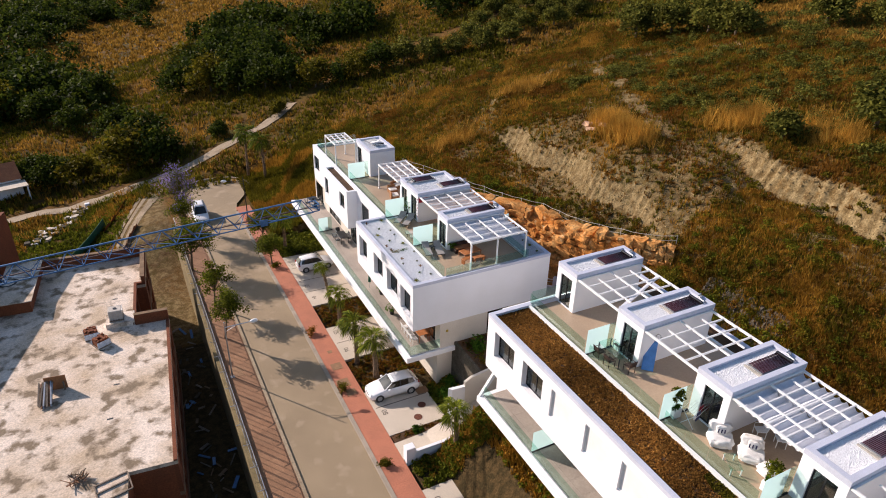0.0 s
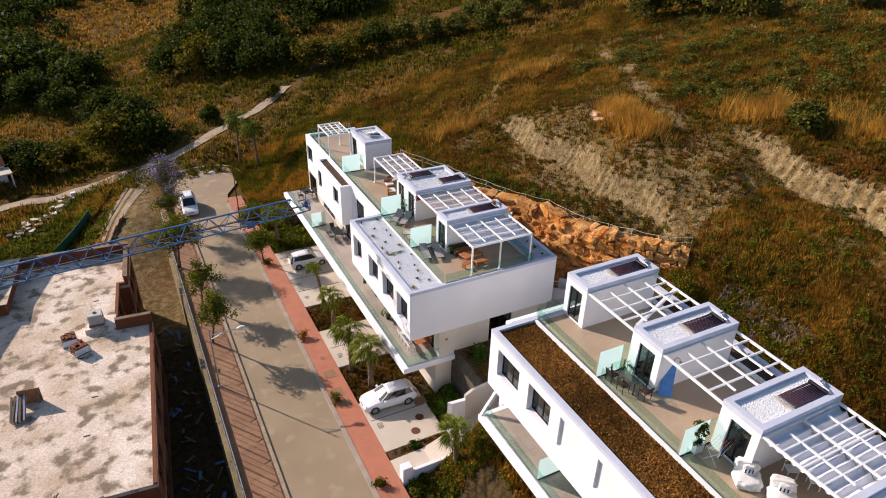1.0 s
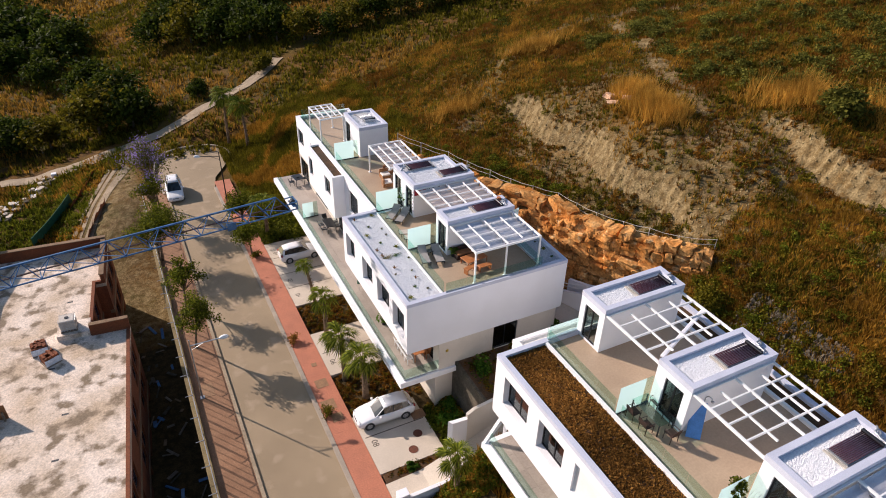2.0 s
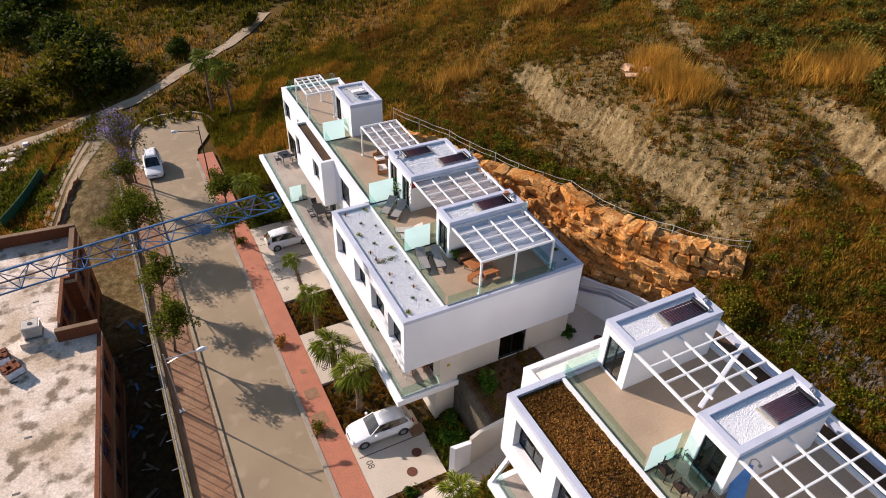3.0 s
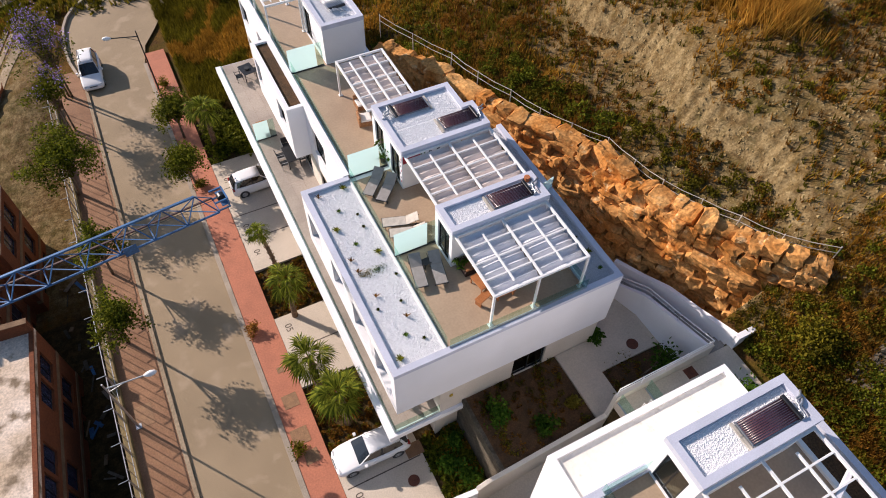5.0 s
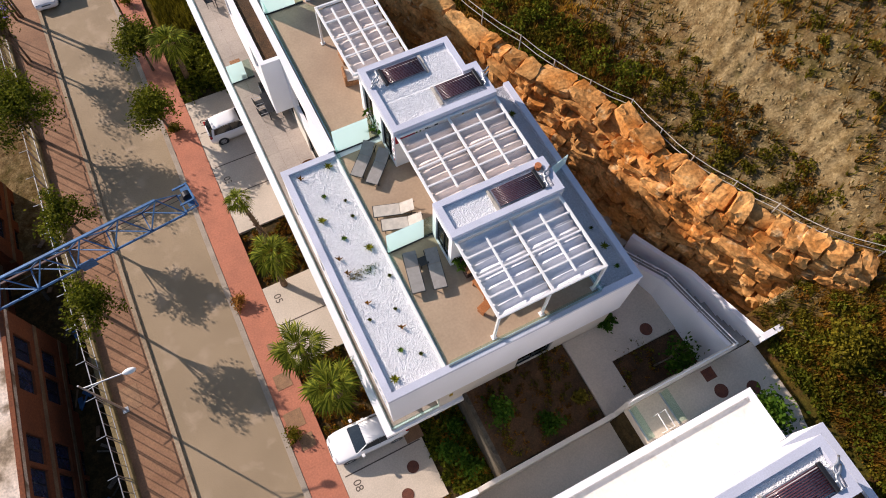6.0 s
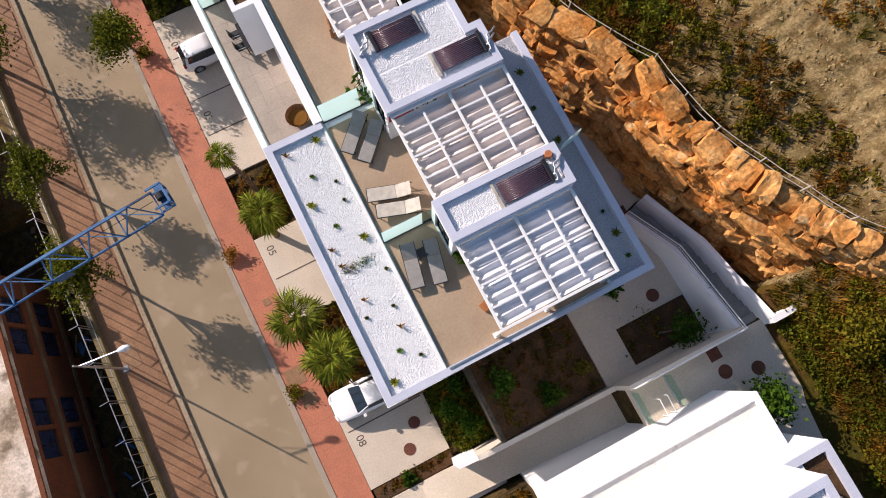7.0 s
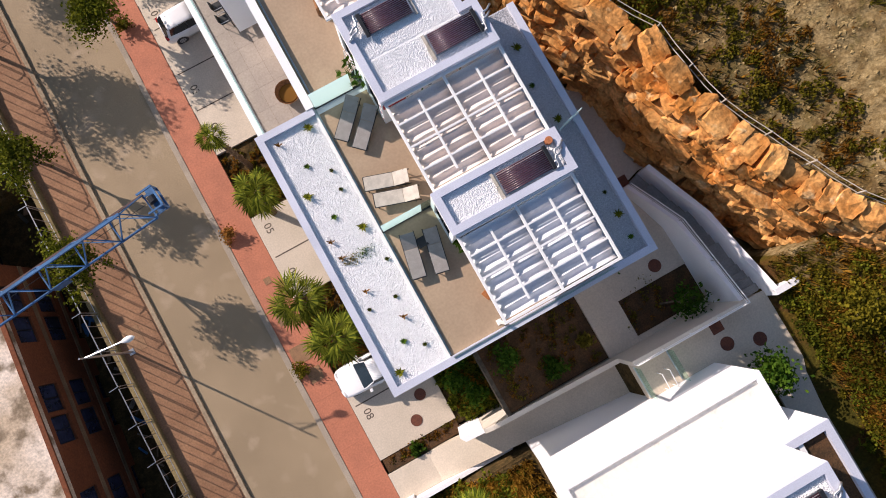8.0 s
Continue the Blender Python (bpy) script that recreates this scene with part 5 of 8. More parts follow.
# ---- court, stairs and walkways behind the houses ----
def build_site():
    court = thing("courtyard", "pale concrete courtyard with a planting bed", "courtyard", kind="structure")
    bed = [(11.9, -1.85), (14.9, -1.85), (14.9, -3.9), (10.9, -3.9)]
    part("courtyard_floor", Shape().box(9.6, -1.85, 3.9, 14.9, 0.1, 4.2).box(9.6, -4.2, 3.9, 11.4, -1.85, 4.2).box(12.06, 0.1, 3.9, 14.6, 12.0, 4.2).prism([(14.9, -1.85), (15.4, -1.85), (15.3, 0.4), (14.6, 2.6), (14.6, 0.1), (14.9, 0.1)], 3.9, 4.2).prism([(14.6, 3.1), (15.7, 3.45), (16.5, 3.4), (15.8, 6.5), (15.0, 9.0), (14.6, 9.0)], 3.9, 4.2), CONCRETE, court)
    part("courtyard_floor", Shape().box(11.4, -4.2, 3.9, 15.6, -3.85, 4.2), CONCRETE, court)
    part("bed_soil", Shape().box(11.42, -3.84, 3.9, 15.4, -1.87, 4.12), SOIL, court)
    # upper garden and its edging wall
    solid("garden_wall", Shape().box(3.75, -4.15, -0.5, 3.95, 0.45, 4.15), GREY_STONE, "dark retaining wall beside the planted garden", "retaining wall", kind="structure")
    solid("garden_bed", Shape().box(3.96, -4.05, 3.5, 9.58, 0.12, 4.10), SOIL, "bare brown soil bed with a few plants", "garden bed", kind="structure")
    # party wall that rises from the entrance to the walkway
    w = Shape()
    prof = [(2.35, 3.75), (2.9, 4.05), (9.75, 5.05), (9.75, 7.35), (15.6, 7.85)]
    poly = [(2.35, -1.0)] + prof + [(15.6, 2.0)]
    n = len(poly)
    w.add([(x, -4.35, z) for x, z in poly] + [(x, -4.12, z) for x, z in poly], [tuple(range(n)), tuple(range(n, 2 * n))[::-1]] + [(i, n + i, n + (i + 1) % n, (i + 1) % n) for i in range(n)])
    solid("wall_party", w, BEIGE_WALL, "beige rendered party wall with sloping top", "wall", kind="structure")
    # entrance path and ramp between the houses
    p = Shape()
    pts = [(-3.5, 0.10), (-1.0, 0.2), (2.0, 1.2), (9.7, 3.9)]
    for (x0, z0), (x1, z1) in zip(pts, pts[1:]):
        p.add([(x0, -6.1, z0 - 0.6), (x1, -6.1, z1 - 0.6), (x1, -4.36, z1 - 0.6), (x0, -4.36, z0 - 0.6), (x0, -6.1, z0), (x1, -6.1, z1), (x1, -4.36, z1), (x0, -4.36, z0)], [(0, 3, 2, 1), (4, 5, 6, 7), (0, 1, 5, 4), (1, 2, 6, 5), (2, 3, 7, 6), (3, 0, 4, 7)])
    solid("path", p, CONCRETE, "pale concrete entrance path rising between the houses", "path", kind="structure")
    g = thing("entrance_wall", "low white entrance wall ending in a square pillar", "garden wall")
    part("low_wall", Shape().box(-2.75, -6.38, -0.3, 3.2, -6.12, 0.75), WHITE, g, bevel=0.01)
    part("pillar", Shape().box(-3.45, -6.55, -0.3, -2.75, -5.95, 1.35), WHITE, g, bevel=0.015)
    solid("entrance_wing_wall", Shape().prism([(1.3, -4.3), (2.35, -4.36), (2.35, -4.1), (1.1, -4.0)], -0.5, 3.4), WHITE, "short white wing wall beside the path", "garden wall")
    solid("planter_strip", slope_slab([(-3.4, -4.30), (1.2, -4.30), (1.2, -3.55), (-3.4, -3.55)], 0.07, 0.3), SOIL, "narrow planting strip of dry soil", "planting strip", kind="structure")
    # upper walkway
    wk = thing("walkway", "grey concrete walkway beside the white house", "walkway", kind="structure")
    part("walkway_floor", Shape().prism([(9.76, -6.09), (13.25, -6.09), (13.25, -8.2), (15.0, -8.2), (15.0, -46), (16.4, -46), (16.5, -10.3), (16.7, -8.5), (17.5, -6.2), (17.3, -4.36), (9.76, -4.36)][::1], 6.3, 6.9), CONCRETE, wk)
    # stairs in flights, turning with the rock face
    st = thing("stairs", "grey concrete steps between white parapet walls", "stairs", kind="structure")
    line_in = [(15.6, -4.3), (15.58, -2.0), (15.5, 0.3), (15.05, 1.7), (14.55, 3.0)]
    line_out = [(16.95, -4.3), (16.75, -2.1), (16.6, 0.0), (16.15, 1.7), (15.6, 3.3)]
    zs = [6.9, 6.9 - 0.17 * 6, 6.9 - 0.17 * 10, 6.9 - 0.17 * 14, 4.2]
    for k in range(4):
        nstep = (6, 4, 4, 2)[k]
        for i in range(nstep):
            t0, t1 = i / nstep, (i + 1) / nstep
            q = []
            for ln, t in ((line_in, t0), (line_out, t0), (line_out, t1), (line_in, t1)):
                a, b = Vector(ln[k]), Vector(ln[k + 1])
                q.append(tuple(a.lerp(b, t)))
            z = zs[k] + (zs[k + 1] - zs[k]) * t1
            part("step", Shape().prism(q, z - 0.6, z + 0.17 if i == 0 and k else z), TREAD, st)
    def parapet_line(line, base, tops, name, label, thick=0.2):
        s = Shape()
        for k, (a, b) in enumerate(zip(line, line[1:])):
            d = (Vector(b) - Vector(a)).normalized()
            off = Vector((-d.y, d.x)) * thick / 2
            q = [Vector(a) - off, Vector(b) - off, Vector(b) + off, Vector(a) + off]
            zt = [tops[k], tops[k + 1], tops[k + 1], tops[k]]
            s.add([(*p2, base) for p2 in q] + [(*p2, z2) for p2, z2 in zip(q, zt)], [(0, 3, 2, 1), (4, 5, 6, 7), (0, 1, 5, 4), (1, 2, 6, 5), (2, 3, 7, 6), (3, 0, 4, 7)])
        part(name, s, WHITE, st, label)
    parapet_line([(15.5, -4.25), (15.48, -2.0), (15.4, 0.3), (14.95, 1.7), (14.45, 3.0)], 3.9, [7.6, 6.9, 6.2, 5.6, 5.2], "inner_parapet", "white rendered parapet")
    parapet_line([(17.0, -4.4), (16.85, -2.1), (16.7, 0.0), (16.25, 1.7), (15.7, 3.35)], 3.9, [7.9, 7.1, 6.5, 5.9, 5.6], "outer_parapet", "white rendered parapet", 0.26)
    part("parapet_end", Shape().box(16.9, -4.65, 6.9, 18.1, -4.35, 7.95), WHITE, st)
    rail = thing("handrail", "white steel handrail along the steps and wall", "handrail")
    lines = [[(15.5, -4.25, 8.25), (15.48, -2.0, 7.5), (15.4, 0.3, 6.9), (14.95, 1.7, 6.3), (14.45, 3.0, 5.9)], [(15.5, -4.24, 8.25), (9.76, -4.24, 8.1)]]
    for ln in lines:
        part("top_rail", Shape().tube(ln, 0.03, 6), PAINT, rail)
        part("lower_rail", Shape().tube([(x, y, z - 0.28) for x, y, z in ln], 0.018, 6), PAINT, rail)
        for a, b in zip(ln, ln[1:]):
            m = max(1, int((Vector(b) - Vector(a)).length / 1.2))
            for i in range(m + 1):
                q = Vector(a).lerp(Vector(b), i / m)
                part("baluster", Shape().beam(q - Vector((0, 0, 0.62)), q, 0.03), PAINT, rail)
    balustrade([(9.80, -4.45), (9.80, -6.0)], 6.9, 1.05, "clear glass gate screen with pale posts on the walkway")
    balustrade([(11.5, -4.45), (11.5, -6.0)], 6.9, 1.05, "clear glass gate screen with pale posts on the walkway")
    fr = thing("steel_rack", "white tubular steel rack on the walkway", "rack")
    for x in (10.6, 11.0):
        part("hoop", Shape().tube([(x, -6.0, 6.9), (x, -6.0, 7.6), (x + 0.02, -5.2, 7.6), (x + 0.02, -5.2, 6.9)], 0.025, 6), PAINT, fr)
    # covers
    for x, y, z, r in ((13.95, -1.2, 4.2, 0.34), (14.15, -5.65, 6.9, 0.33), (15.6, -6.2, 6.9, 0.33), (0.15, -1.4, 0.10, 0.33), (-0.7, -2.55, 0.10, 0.33)):
        solid("manhole_cover", Shape().disc(x, y, z, z + 0.012, r, 24), MANHOLE, "round rust-brown manhole cover set in concrete", "manhole cover", "manhole covers")
    for x, y, z, sx, sy in ((14.1, -4.75, 6.9, 0.3, 0.28), (14.6, 3.2, 4.2, 0.4, 0.4), (0.9, 0.2, 0.10, 0.5, 0.4), (-4.4, 6.1, 0.105, 0.45, 0.45), (-4.3, 8.3, 0.105, 0.2, 0.2), (-4.6, 3.8, 0.105, 0.5, 0.5), (-4.4, 2.4, 0.105, 0.4, 0.4), (0.4, -11.6, 0.1, 0.6, 0.6), (-12.3, 9.0, 0.105, 0.5, 0.7)):
        solid("inspection_cover", Shape().box(x - sx, y - sy, z, x + sx, y + sy, z + 0.01), BROWN_COVER if x < 10 else MANHOLE, "square brown inspection cover set in the paving", "inspection cover", "inspection covers")
    # glass fin between the roof decks
    fin = solid("glass_fin", Shape().prism([(11.35, 6.28), (12.35, 6.52), (12.34, 6.55), (11.34, 6.31)], 10.3, 11.25), FROSTED, "frosted glass privacy fin on the roof edge", "glass screen")
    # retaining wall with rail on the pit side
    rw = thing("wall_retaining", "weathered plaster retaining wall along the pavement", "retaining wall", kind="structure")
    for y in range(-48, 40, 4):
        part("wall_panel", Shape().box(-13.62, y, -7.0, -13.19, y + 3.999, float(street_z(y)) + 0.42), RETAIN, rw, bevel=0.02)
    f = thing("wall_fence", "pale steel fence with outward brackets on the retaining wall", "fence")
    fx, y = -13.32, -46.0
    while y < 38:
        z = float(street_z(y)) + 0.42
        part("panel_frame", Shape().tube([(fx, y + 0.06, z), (fx, y + 0.06, z + 1.68), (fx, y + 2.12, z + 1.68), (fx, y + 2.12, z)], 0.03, 6), STEEL, f)
        part("lower_rail", Shape().beam((fx, y + 0.06, z + 0.12), (fx, y + 2.12, z + 0.12), 0.03), STEEL, f)
        for k in (0.75, 1.43):
            part("upright", Shape().beam((fx, y + k, z + 0.12), (fx, y + k, z + 1.68), 0.028), STEEL, f)
        part("bracket", Shape().beam((fx, y + 0.06, z + 1.66), (fx - 0.5, y + 0.01, z + 1.71), 0.035), STEEL, f)
        y += 2.2


build_site()


def street_lamp(x, y, z, arm, height, dark=False):
    mat = DARK_METAL if dark else STEEL
    ob = thing("street_lamp", "tall street lamp with a white oval head" if not dark else "tall dark street lamp with a side arm", "street lamp", "street lamps")
    part("pole", Shape().tube([(x, y, z), (x, y, z + height * 0.5), (x, y, z + height + 0.4)], [0.075, 0.06, 0.045], 10), mat, ob)
    a, b = Vector((x, y, z + height - 0.1)), Vector((x + arm[0], y + arm[1], z + height + 0.05))
    part("arm", Shape().tube([a, b], 0.042, 8), mat, ob)
    part("stay", Shape().tube([a - Vector((0, 0, 0.4)), a.lerp(b, 0.5)], 0.018, 6), mat, ob)
    s = Shape()
    d = (b - a).normalized()
    s.tube([b - d * 0.05, b + d * 0.1, b + d * 0.3, b + d * 0.52, b + d * 0.62], [0.06, 0.13, 0.17, 0.12, 0.03], 12)
    part("lamp_head", s, PAINT, ob, "white oval lamp head", smooth=True)
    part("base_plate", Shape().box(x - 0.16, y - 0.16, z, x + 0.16, y + 0.16, z + 0.04), mat, ob)


street_lamp(-12.7, 8.45, 0.1, (2.0, -0.2), 5.1)
street_lamp(-5.1, 37.3, -0.57, (-1.9, 0.35), 6.3, True)


# ---- roof things ----
def collector(x0, y0, length, width, z, rz=0.0, tubes=None):
    """Evacuated-tube solar collector lying on a roof, header at one end, lagged pipes."""
    tubes = tubes or TUBES
    at = pose(x0, y0, z, 0, 0, rz)
    ob = thing("solar_collector", "solar collector with grey vacuum tubes on roof gravel" if tubes is STEEL else "solar collector with dark red vacuum tubes on roof gravel", "solar collector", "solar collectors", at=at)
    fr = Shape().box(0, 0, 0.05, length, 0.04, 0.09).box(0, width - 0.04, 0.05, length, width, 0.09).box(0, 0.04, 0.05, 0.05, width - 0.04, 0.12)
    part("frame", fr, STEEL, ob, "thin metal edge frame")
    part("foot_board", Shape().box(-0.16, -0.1, -0.02, -0.02, width * 0.45, 0.05).box(-0.14, width * 0.48, -0.02, -0.03, width + 0.06, 0.04), PALE_RAIL, ob, "weathered pale timber ballast board")
    part("back_sheet", Shape().box(0.05, 0.04, 0.05, length - 0.02, width - 0.04, 0.06), CANVAS, ob, "pale reflector sheet")
    n = 12
    me = Shape().tube([(0.06, 0, 0.125), (length - 0.12, 0, 0.135)], 0.024, 8).mesh("vacuum_tube", tubes, True)
    for k in range(n):
        part("vacuum_tube", me, tubes, ob, m=pose(0, 0.06 + (width - 0.12) * k / (n - 1), 0))
    part("header", Shape().box(length - 0.14, -0.02, 0.08, length + 0.02, width + 0.02, 0.22), DARK_METAL, ob, bevel=0.02)
    for k, off in enumerate((0.16, 0.40)):
        reach = 0.22 + 0.14 * k
        pts = [(length - 0.02, off - 0.16, 0.16), (length + reach * 0.45, off - 0.18, 0.18), (length + reach * 0.6, off - 0.06, 0.18), (length + reach * 0.6, off + 0.16, 0.19), (length + reach * 0.8, off + 0.24, 0.20), (length + reach + 0.12, off + 0.26, 0.20), (length + reach + 0.22, off + 0.34, 0.19), (length + reach + 0.34, off + 0.42, 0.14)]
        part("lagged_pipe", Shape().tube(pts, 0.045, 10), STEEL, ob, "silver lagged pipe", smooth=True)
    for x in (0.2, length - 0.4):
        for y in (0.05, width - 0.05):
            part("foot", Shape().box(x, y - 0.03, -0.02, x + 0.06, y + 0.03, 0.06), STEEL, ob)


collector(7.50, 4.70, 2.20, 0.95, 12.88)
collector(7.85, 10.68, 2.10, 0.95, 12.88)
collector(7.95, 13.55, 2.05, 0.95, 12.88, 180)
for k in range(4):
    collector(9.05, -9.95 - 6.1 * k, 2.25, 0.95, 15.18)
collector(6.05, 25.2, 1.9, 1.1, 12.90, -84, STEEL)


def lounger_parts(ob, fabric):
    part("frame", Shape().tube([(-0.30, 0, 0.28), (-0.30, 1.95, 0.28)], 0.022, 6).tube([(0.30, 0, 0.28), (0.30, 1.95, 0.28)], 0.022, 6).tube([(-0.30, 0, 0.28), (0.30, 0, 0.28)], 0.022, 6), PLASTIC_DARK, ob)
    part("seat", Shape().box(-0.29, 0.02, 0.285, 0.29, 1.22, 0.31), fabric, ob, bevel=0.01)
    part("backrest", Shape().add([(-0.29, 1.23, 0.30), (0.29, 1.23, 0.30), (0.29, 1.86, 0.60), (-0.29, 1.86, 0.60), (-0.29, 1.24, 0.275), (0.29, 1.24, 0.275), (0.29, 1.87, 0.575), (-0.29, 1.87, 0.575)], [(0, 1, 2, 3), (7, 6, 5, 4), (0, 4, 5, 1), (1, 5, 6, 2), (2, 6, 7, 3), (3, 7, 4, 0)]), fabric, ob)
    for x in (-0.3, 0.3):
        for y in (0.15, 1.7):
            part("leg", Shape().beam((x, y, 0), (x, y, 0.27), 0.035), PLASTIC_DARK, ob)
        part("back_stay", Shape().beam((x * 0.9, 1.75, 0.28), (x * 0.9, 1.7, 0.53), 0.025), PLASTIC_DARK, ob)


def loungers():
    a = thing("sun_lounger", "grey mesh sun lounger with raised back on terrace tiles", "sun lounger", "sun loungers")
    lounger_parts(a, FABRIC)
    a.matrix_world = pose(3.20, 3.70, 10.2, 0, 0, -12)
    copy_thing(a, pose(4.14, 3.45, 10.2, 0, 0, -12))
    copy_thing(a, pose(3.12, 10.30, 10.2, 0, 0, -44))
    copy_thing(a, pose(3.60, 9.62, 10.2, 0, 0, -44))
    b = thing("sun_lounger", "cream mesh sun lounger with upright back on terrace tiles", "sun lounger", "sun loungers")
    lounger_parts(b, FABRIC_PALE)
    b.matrix_world = pose(3.05, 8.20, 10.2, 0, 0, -108)
    copy_thing(b, pose(3.10, 7.40, 10.2, 0, 0, -108))


loungers()


def table(name, label, x, y, z, w, d, h, top, leg, rz=0.0, group="", round_top=False, thick=0.04):
    ob = thing(name, label, "table", group, at=pose(x, y, z, 0, 0, rz))
    if round_top:
        part("tabletop", Shape().disc(0, 0, h - thick, h, w / 2, 24), top, ob)
        part("column", Shape().tube([(0, 0, 0.03), (0, 0, h - thick)], 0.035, 8), leg, ob)
        part("foot", Shape().disc(0, 0, 0, 0.03, w * 0.28, 16), leg, ob)
    else:
        part("tabletop", Shape().box(-w / 2, -d / 2, h - thick, w / 2, d / 2, h), top, ob, bevel=0.01)
        for sx in (-1, 1):
            for sy in (-1, 1):
                part("leg", Shape().box(sx * (w / 2 - 0.06) - 0.025, sy * (d / 2 - 0.06) - 0.025, 0, sx * (w / 2 - 0.06) + 0.025, sy * (d / 2 - 0.06) + 0.025, h - thick), leg, ob)
    return ob


def chair(label, x, y, z, rz, seat, frame_mat, group="", arms=True):
    """Armchair facing +y before turning."""
    ob = thing("garden_chair", label, "chair", group, at=pose(x, y, z, 0, 0, rz))
    part("seat", Shape().box(-0.24, -0.22, 0.42, 0.24, 0.24, 0.46), seat, ob, bevel=0.012)
    part("backrest", Shape().add([(-0.24, -0.22, 0.46), (0.24, -0.22, 0.46), (0.22, -0.32, 0.88), (-0.22, -0.32, 0.88), (-0.24, -0.25, 0.46), (0.24, -0.25, 0.46), (0.22, -0.35, 0.88), (-0.22, -0.35, 0.88)], [(0, 1, 2, 3), (7, 6, 5, 4), (0, 4, 5, 1), (1, 5, 6, 2), (2, 6, 7, 3), (3, 7, 4, 0)]), seat, ob)
    for sx in (-0.23, 0.23):
        for sy in (-0.22, 0.22):
            part("leg", Shape().beam((sx, sy, 0), (sx, sy, 0.43), 0.03), frame_mat, ob)
        if arms:
            part("armrest", Shape().tube([(sx * 1.1, 0.22, 0.43), (sx * 1.15, 0.22, 0.65), (sx * 1.15, -0.26, 0.67)], 0.018, 6), frame_mat, ob)
    return ob


# first house: roof furniture
table("side_table", "small black square side table between two loungers", 4.0, 4.95, 10.2, 0.42, 0.42, 0.36, PLASTIC_DARK, PLASTIC_DARK)
table("dining_table", "low orange teak table under the pergola", 6.35, 2.75, 10.2, 1.7, 0.95, 0.5, ORANGE_WOOD, ORANGE_WOOD, 8)
bench = thing("bench", "dark wicker bench seat with brown cushions", "bench", at=pose(6.3, 3.8, 10.2))
part("base", Shape().box(-0.9, -0.35, 0, 0.9, 0.35, 0.34), DARK_WICKER, bench, bevel=0.02)
part("backrest", Shape().box(-0.9, 0.24, 0.34, 0.9, 0.36, 0.72), DARK_WICKER, bench, bevel=0.02)
part("cushion", Shape().box(-0.85, -0.33, 0.345, 0.85, 0.22, 0.45), WOOD, bench, bevel=0.04, segments=2)
for x, y, rz in ((5.6, 1.9, 20), (6.6, 1.7, 0)):
    b2 = thing("bench", "orange teak stool bench beside a low table", "bench", "teak benches", at=pose(x, y, 10.2, 0, 0, rz))
    part("seat", Shape().box(-0.5, -0.2, 0.36, 0.5, 0.2, 0.42), ORANGE_WOOD, b2, bevel=0.01)
    for sx in (-0.42, 0.42):
        part("leg", Shape().box(sx - 0.04, -0.17, 0, sx + 0.04, 0.17, 0.36), ORANGE_WOOD, b2)
# wicker set on the far terrace
for x, y, rz in ((5.7, 17.3, 0), (6.4, 18.1, 30), (5.3, 15.9, 80)):
    s = thing("lounge_chair", "brown wicker lounge chair with a white cushion", "lounge chair", "wicker chairs", at=pose(x, y, 10.2, 0, 0, rz))
    part("base", Shape().box(-0.4, -0.4, 0, 0.4, 0.4, 0.32), WICKER, s, bevel=0.03)
    part("backrest", Shape().box(-0.4, 0.28, 0.32, 0.4, 0.4, 0.7), WICKER, s, bevel=0.03)
    part("cushion", Shape().box(-0.36, -0.38, 0.325, 0.36, 0.27, 0.45), LINEN, s, bevel=0.05, segments=2)
rack = thing("drying_rack", "folded white wire drying rack against the stair tower", "drying rack", at=pose(4.9, 12.9, 10.2))
for k in range(5):
    part("wire", Shape().tube([(0, -0.5 + 0.22 * k, 0.02), (0.08, -0.5 + 0.22 * k, 1.0)], 0.01, 5), PAINT, rack)
part("rim", Shape().tube([(0, -0.55, 0.02), (0, 0.45, 0.02), (0.08, 0.45, 1.0), (0.08, -0.55, 1.0), (0, -0.55, 0.02)], 0.016, 6), PAINT, rack)
board = thing("wall_mural", "colourful mural in red, yellow and green on the stair tower", "mural")
part("panel", Shape().box(5.12, 10.07, 10.5, 8.7, 10.098, 12.66), WHITE, board, "white ground of the mural")
part("painted_shape", Shape().box(5.14, 10.062, 12.1, 6.15, 10.07, 12.65), RED_CLOTH, board, "red painted field")
mural_rng = random.Random(14)
for k in range(26):
    c = (LEAF_GREEN, YELLOW_PAINT, WHITE, NAVY_CLOTH, PLASTIC_DARK)[mural_rng.choice((0, 1, 2, 2, 3, 4))]
    x, z, w, hh = 6.17 + 0.095 * k, mural_rng.choice((12.2, 11.6, 12.45)), mural_rng.uniform(0.06, 0.093), mural_rng.uniform(0.3, 0.6)
    top = min(z + hh * 0.5, 12.65)
    part("painted_shape", Shape().prism([(x, 10.062 - 0.0006 * (k % 3)), (x + w, 10.062 - 0.0006 * (k % 3)), (x + w, 10.07), (x, 10.07)], z - hh * 0.5, top), c, board)
part("end_panel", Shape().box(5.082, 10.11, 10.5, 5.098, 10.38, 12.66), WHITE, board, "white end of the mural")
for k in range(7):
    z = 10.7 + 0.27 * k
    part("painted_shape", Shape().box(5.074, 10.13 + 0.05 * (k % 3), z, 5.082, 10.22 + 0.06 * (k % 3), z + 0.14), (RED_CLOTH, PLASTIC_DARK, NAVY_CLOTH)[k % 3], board)
pot = solid("flower_pot", Shape().disc(9.95, 5.75, 12.86, 13.10, 0.15, 12), TERRACOTTA, "small terracotta pot on the roof gravel", "flower pot")
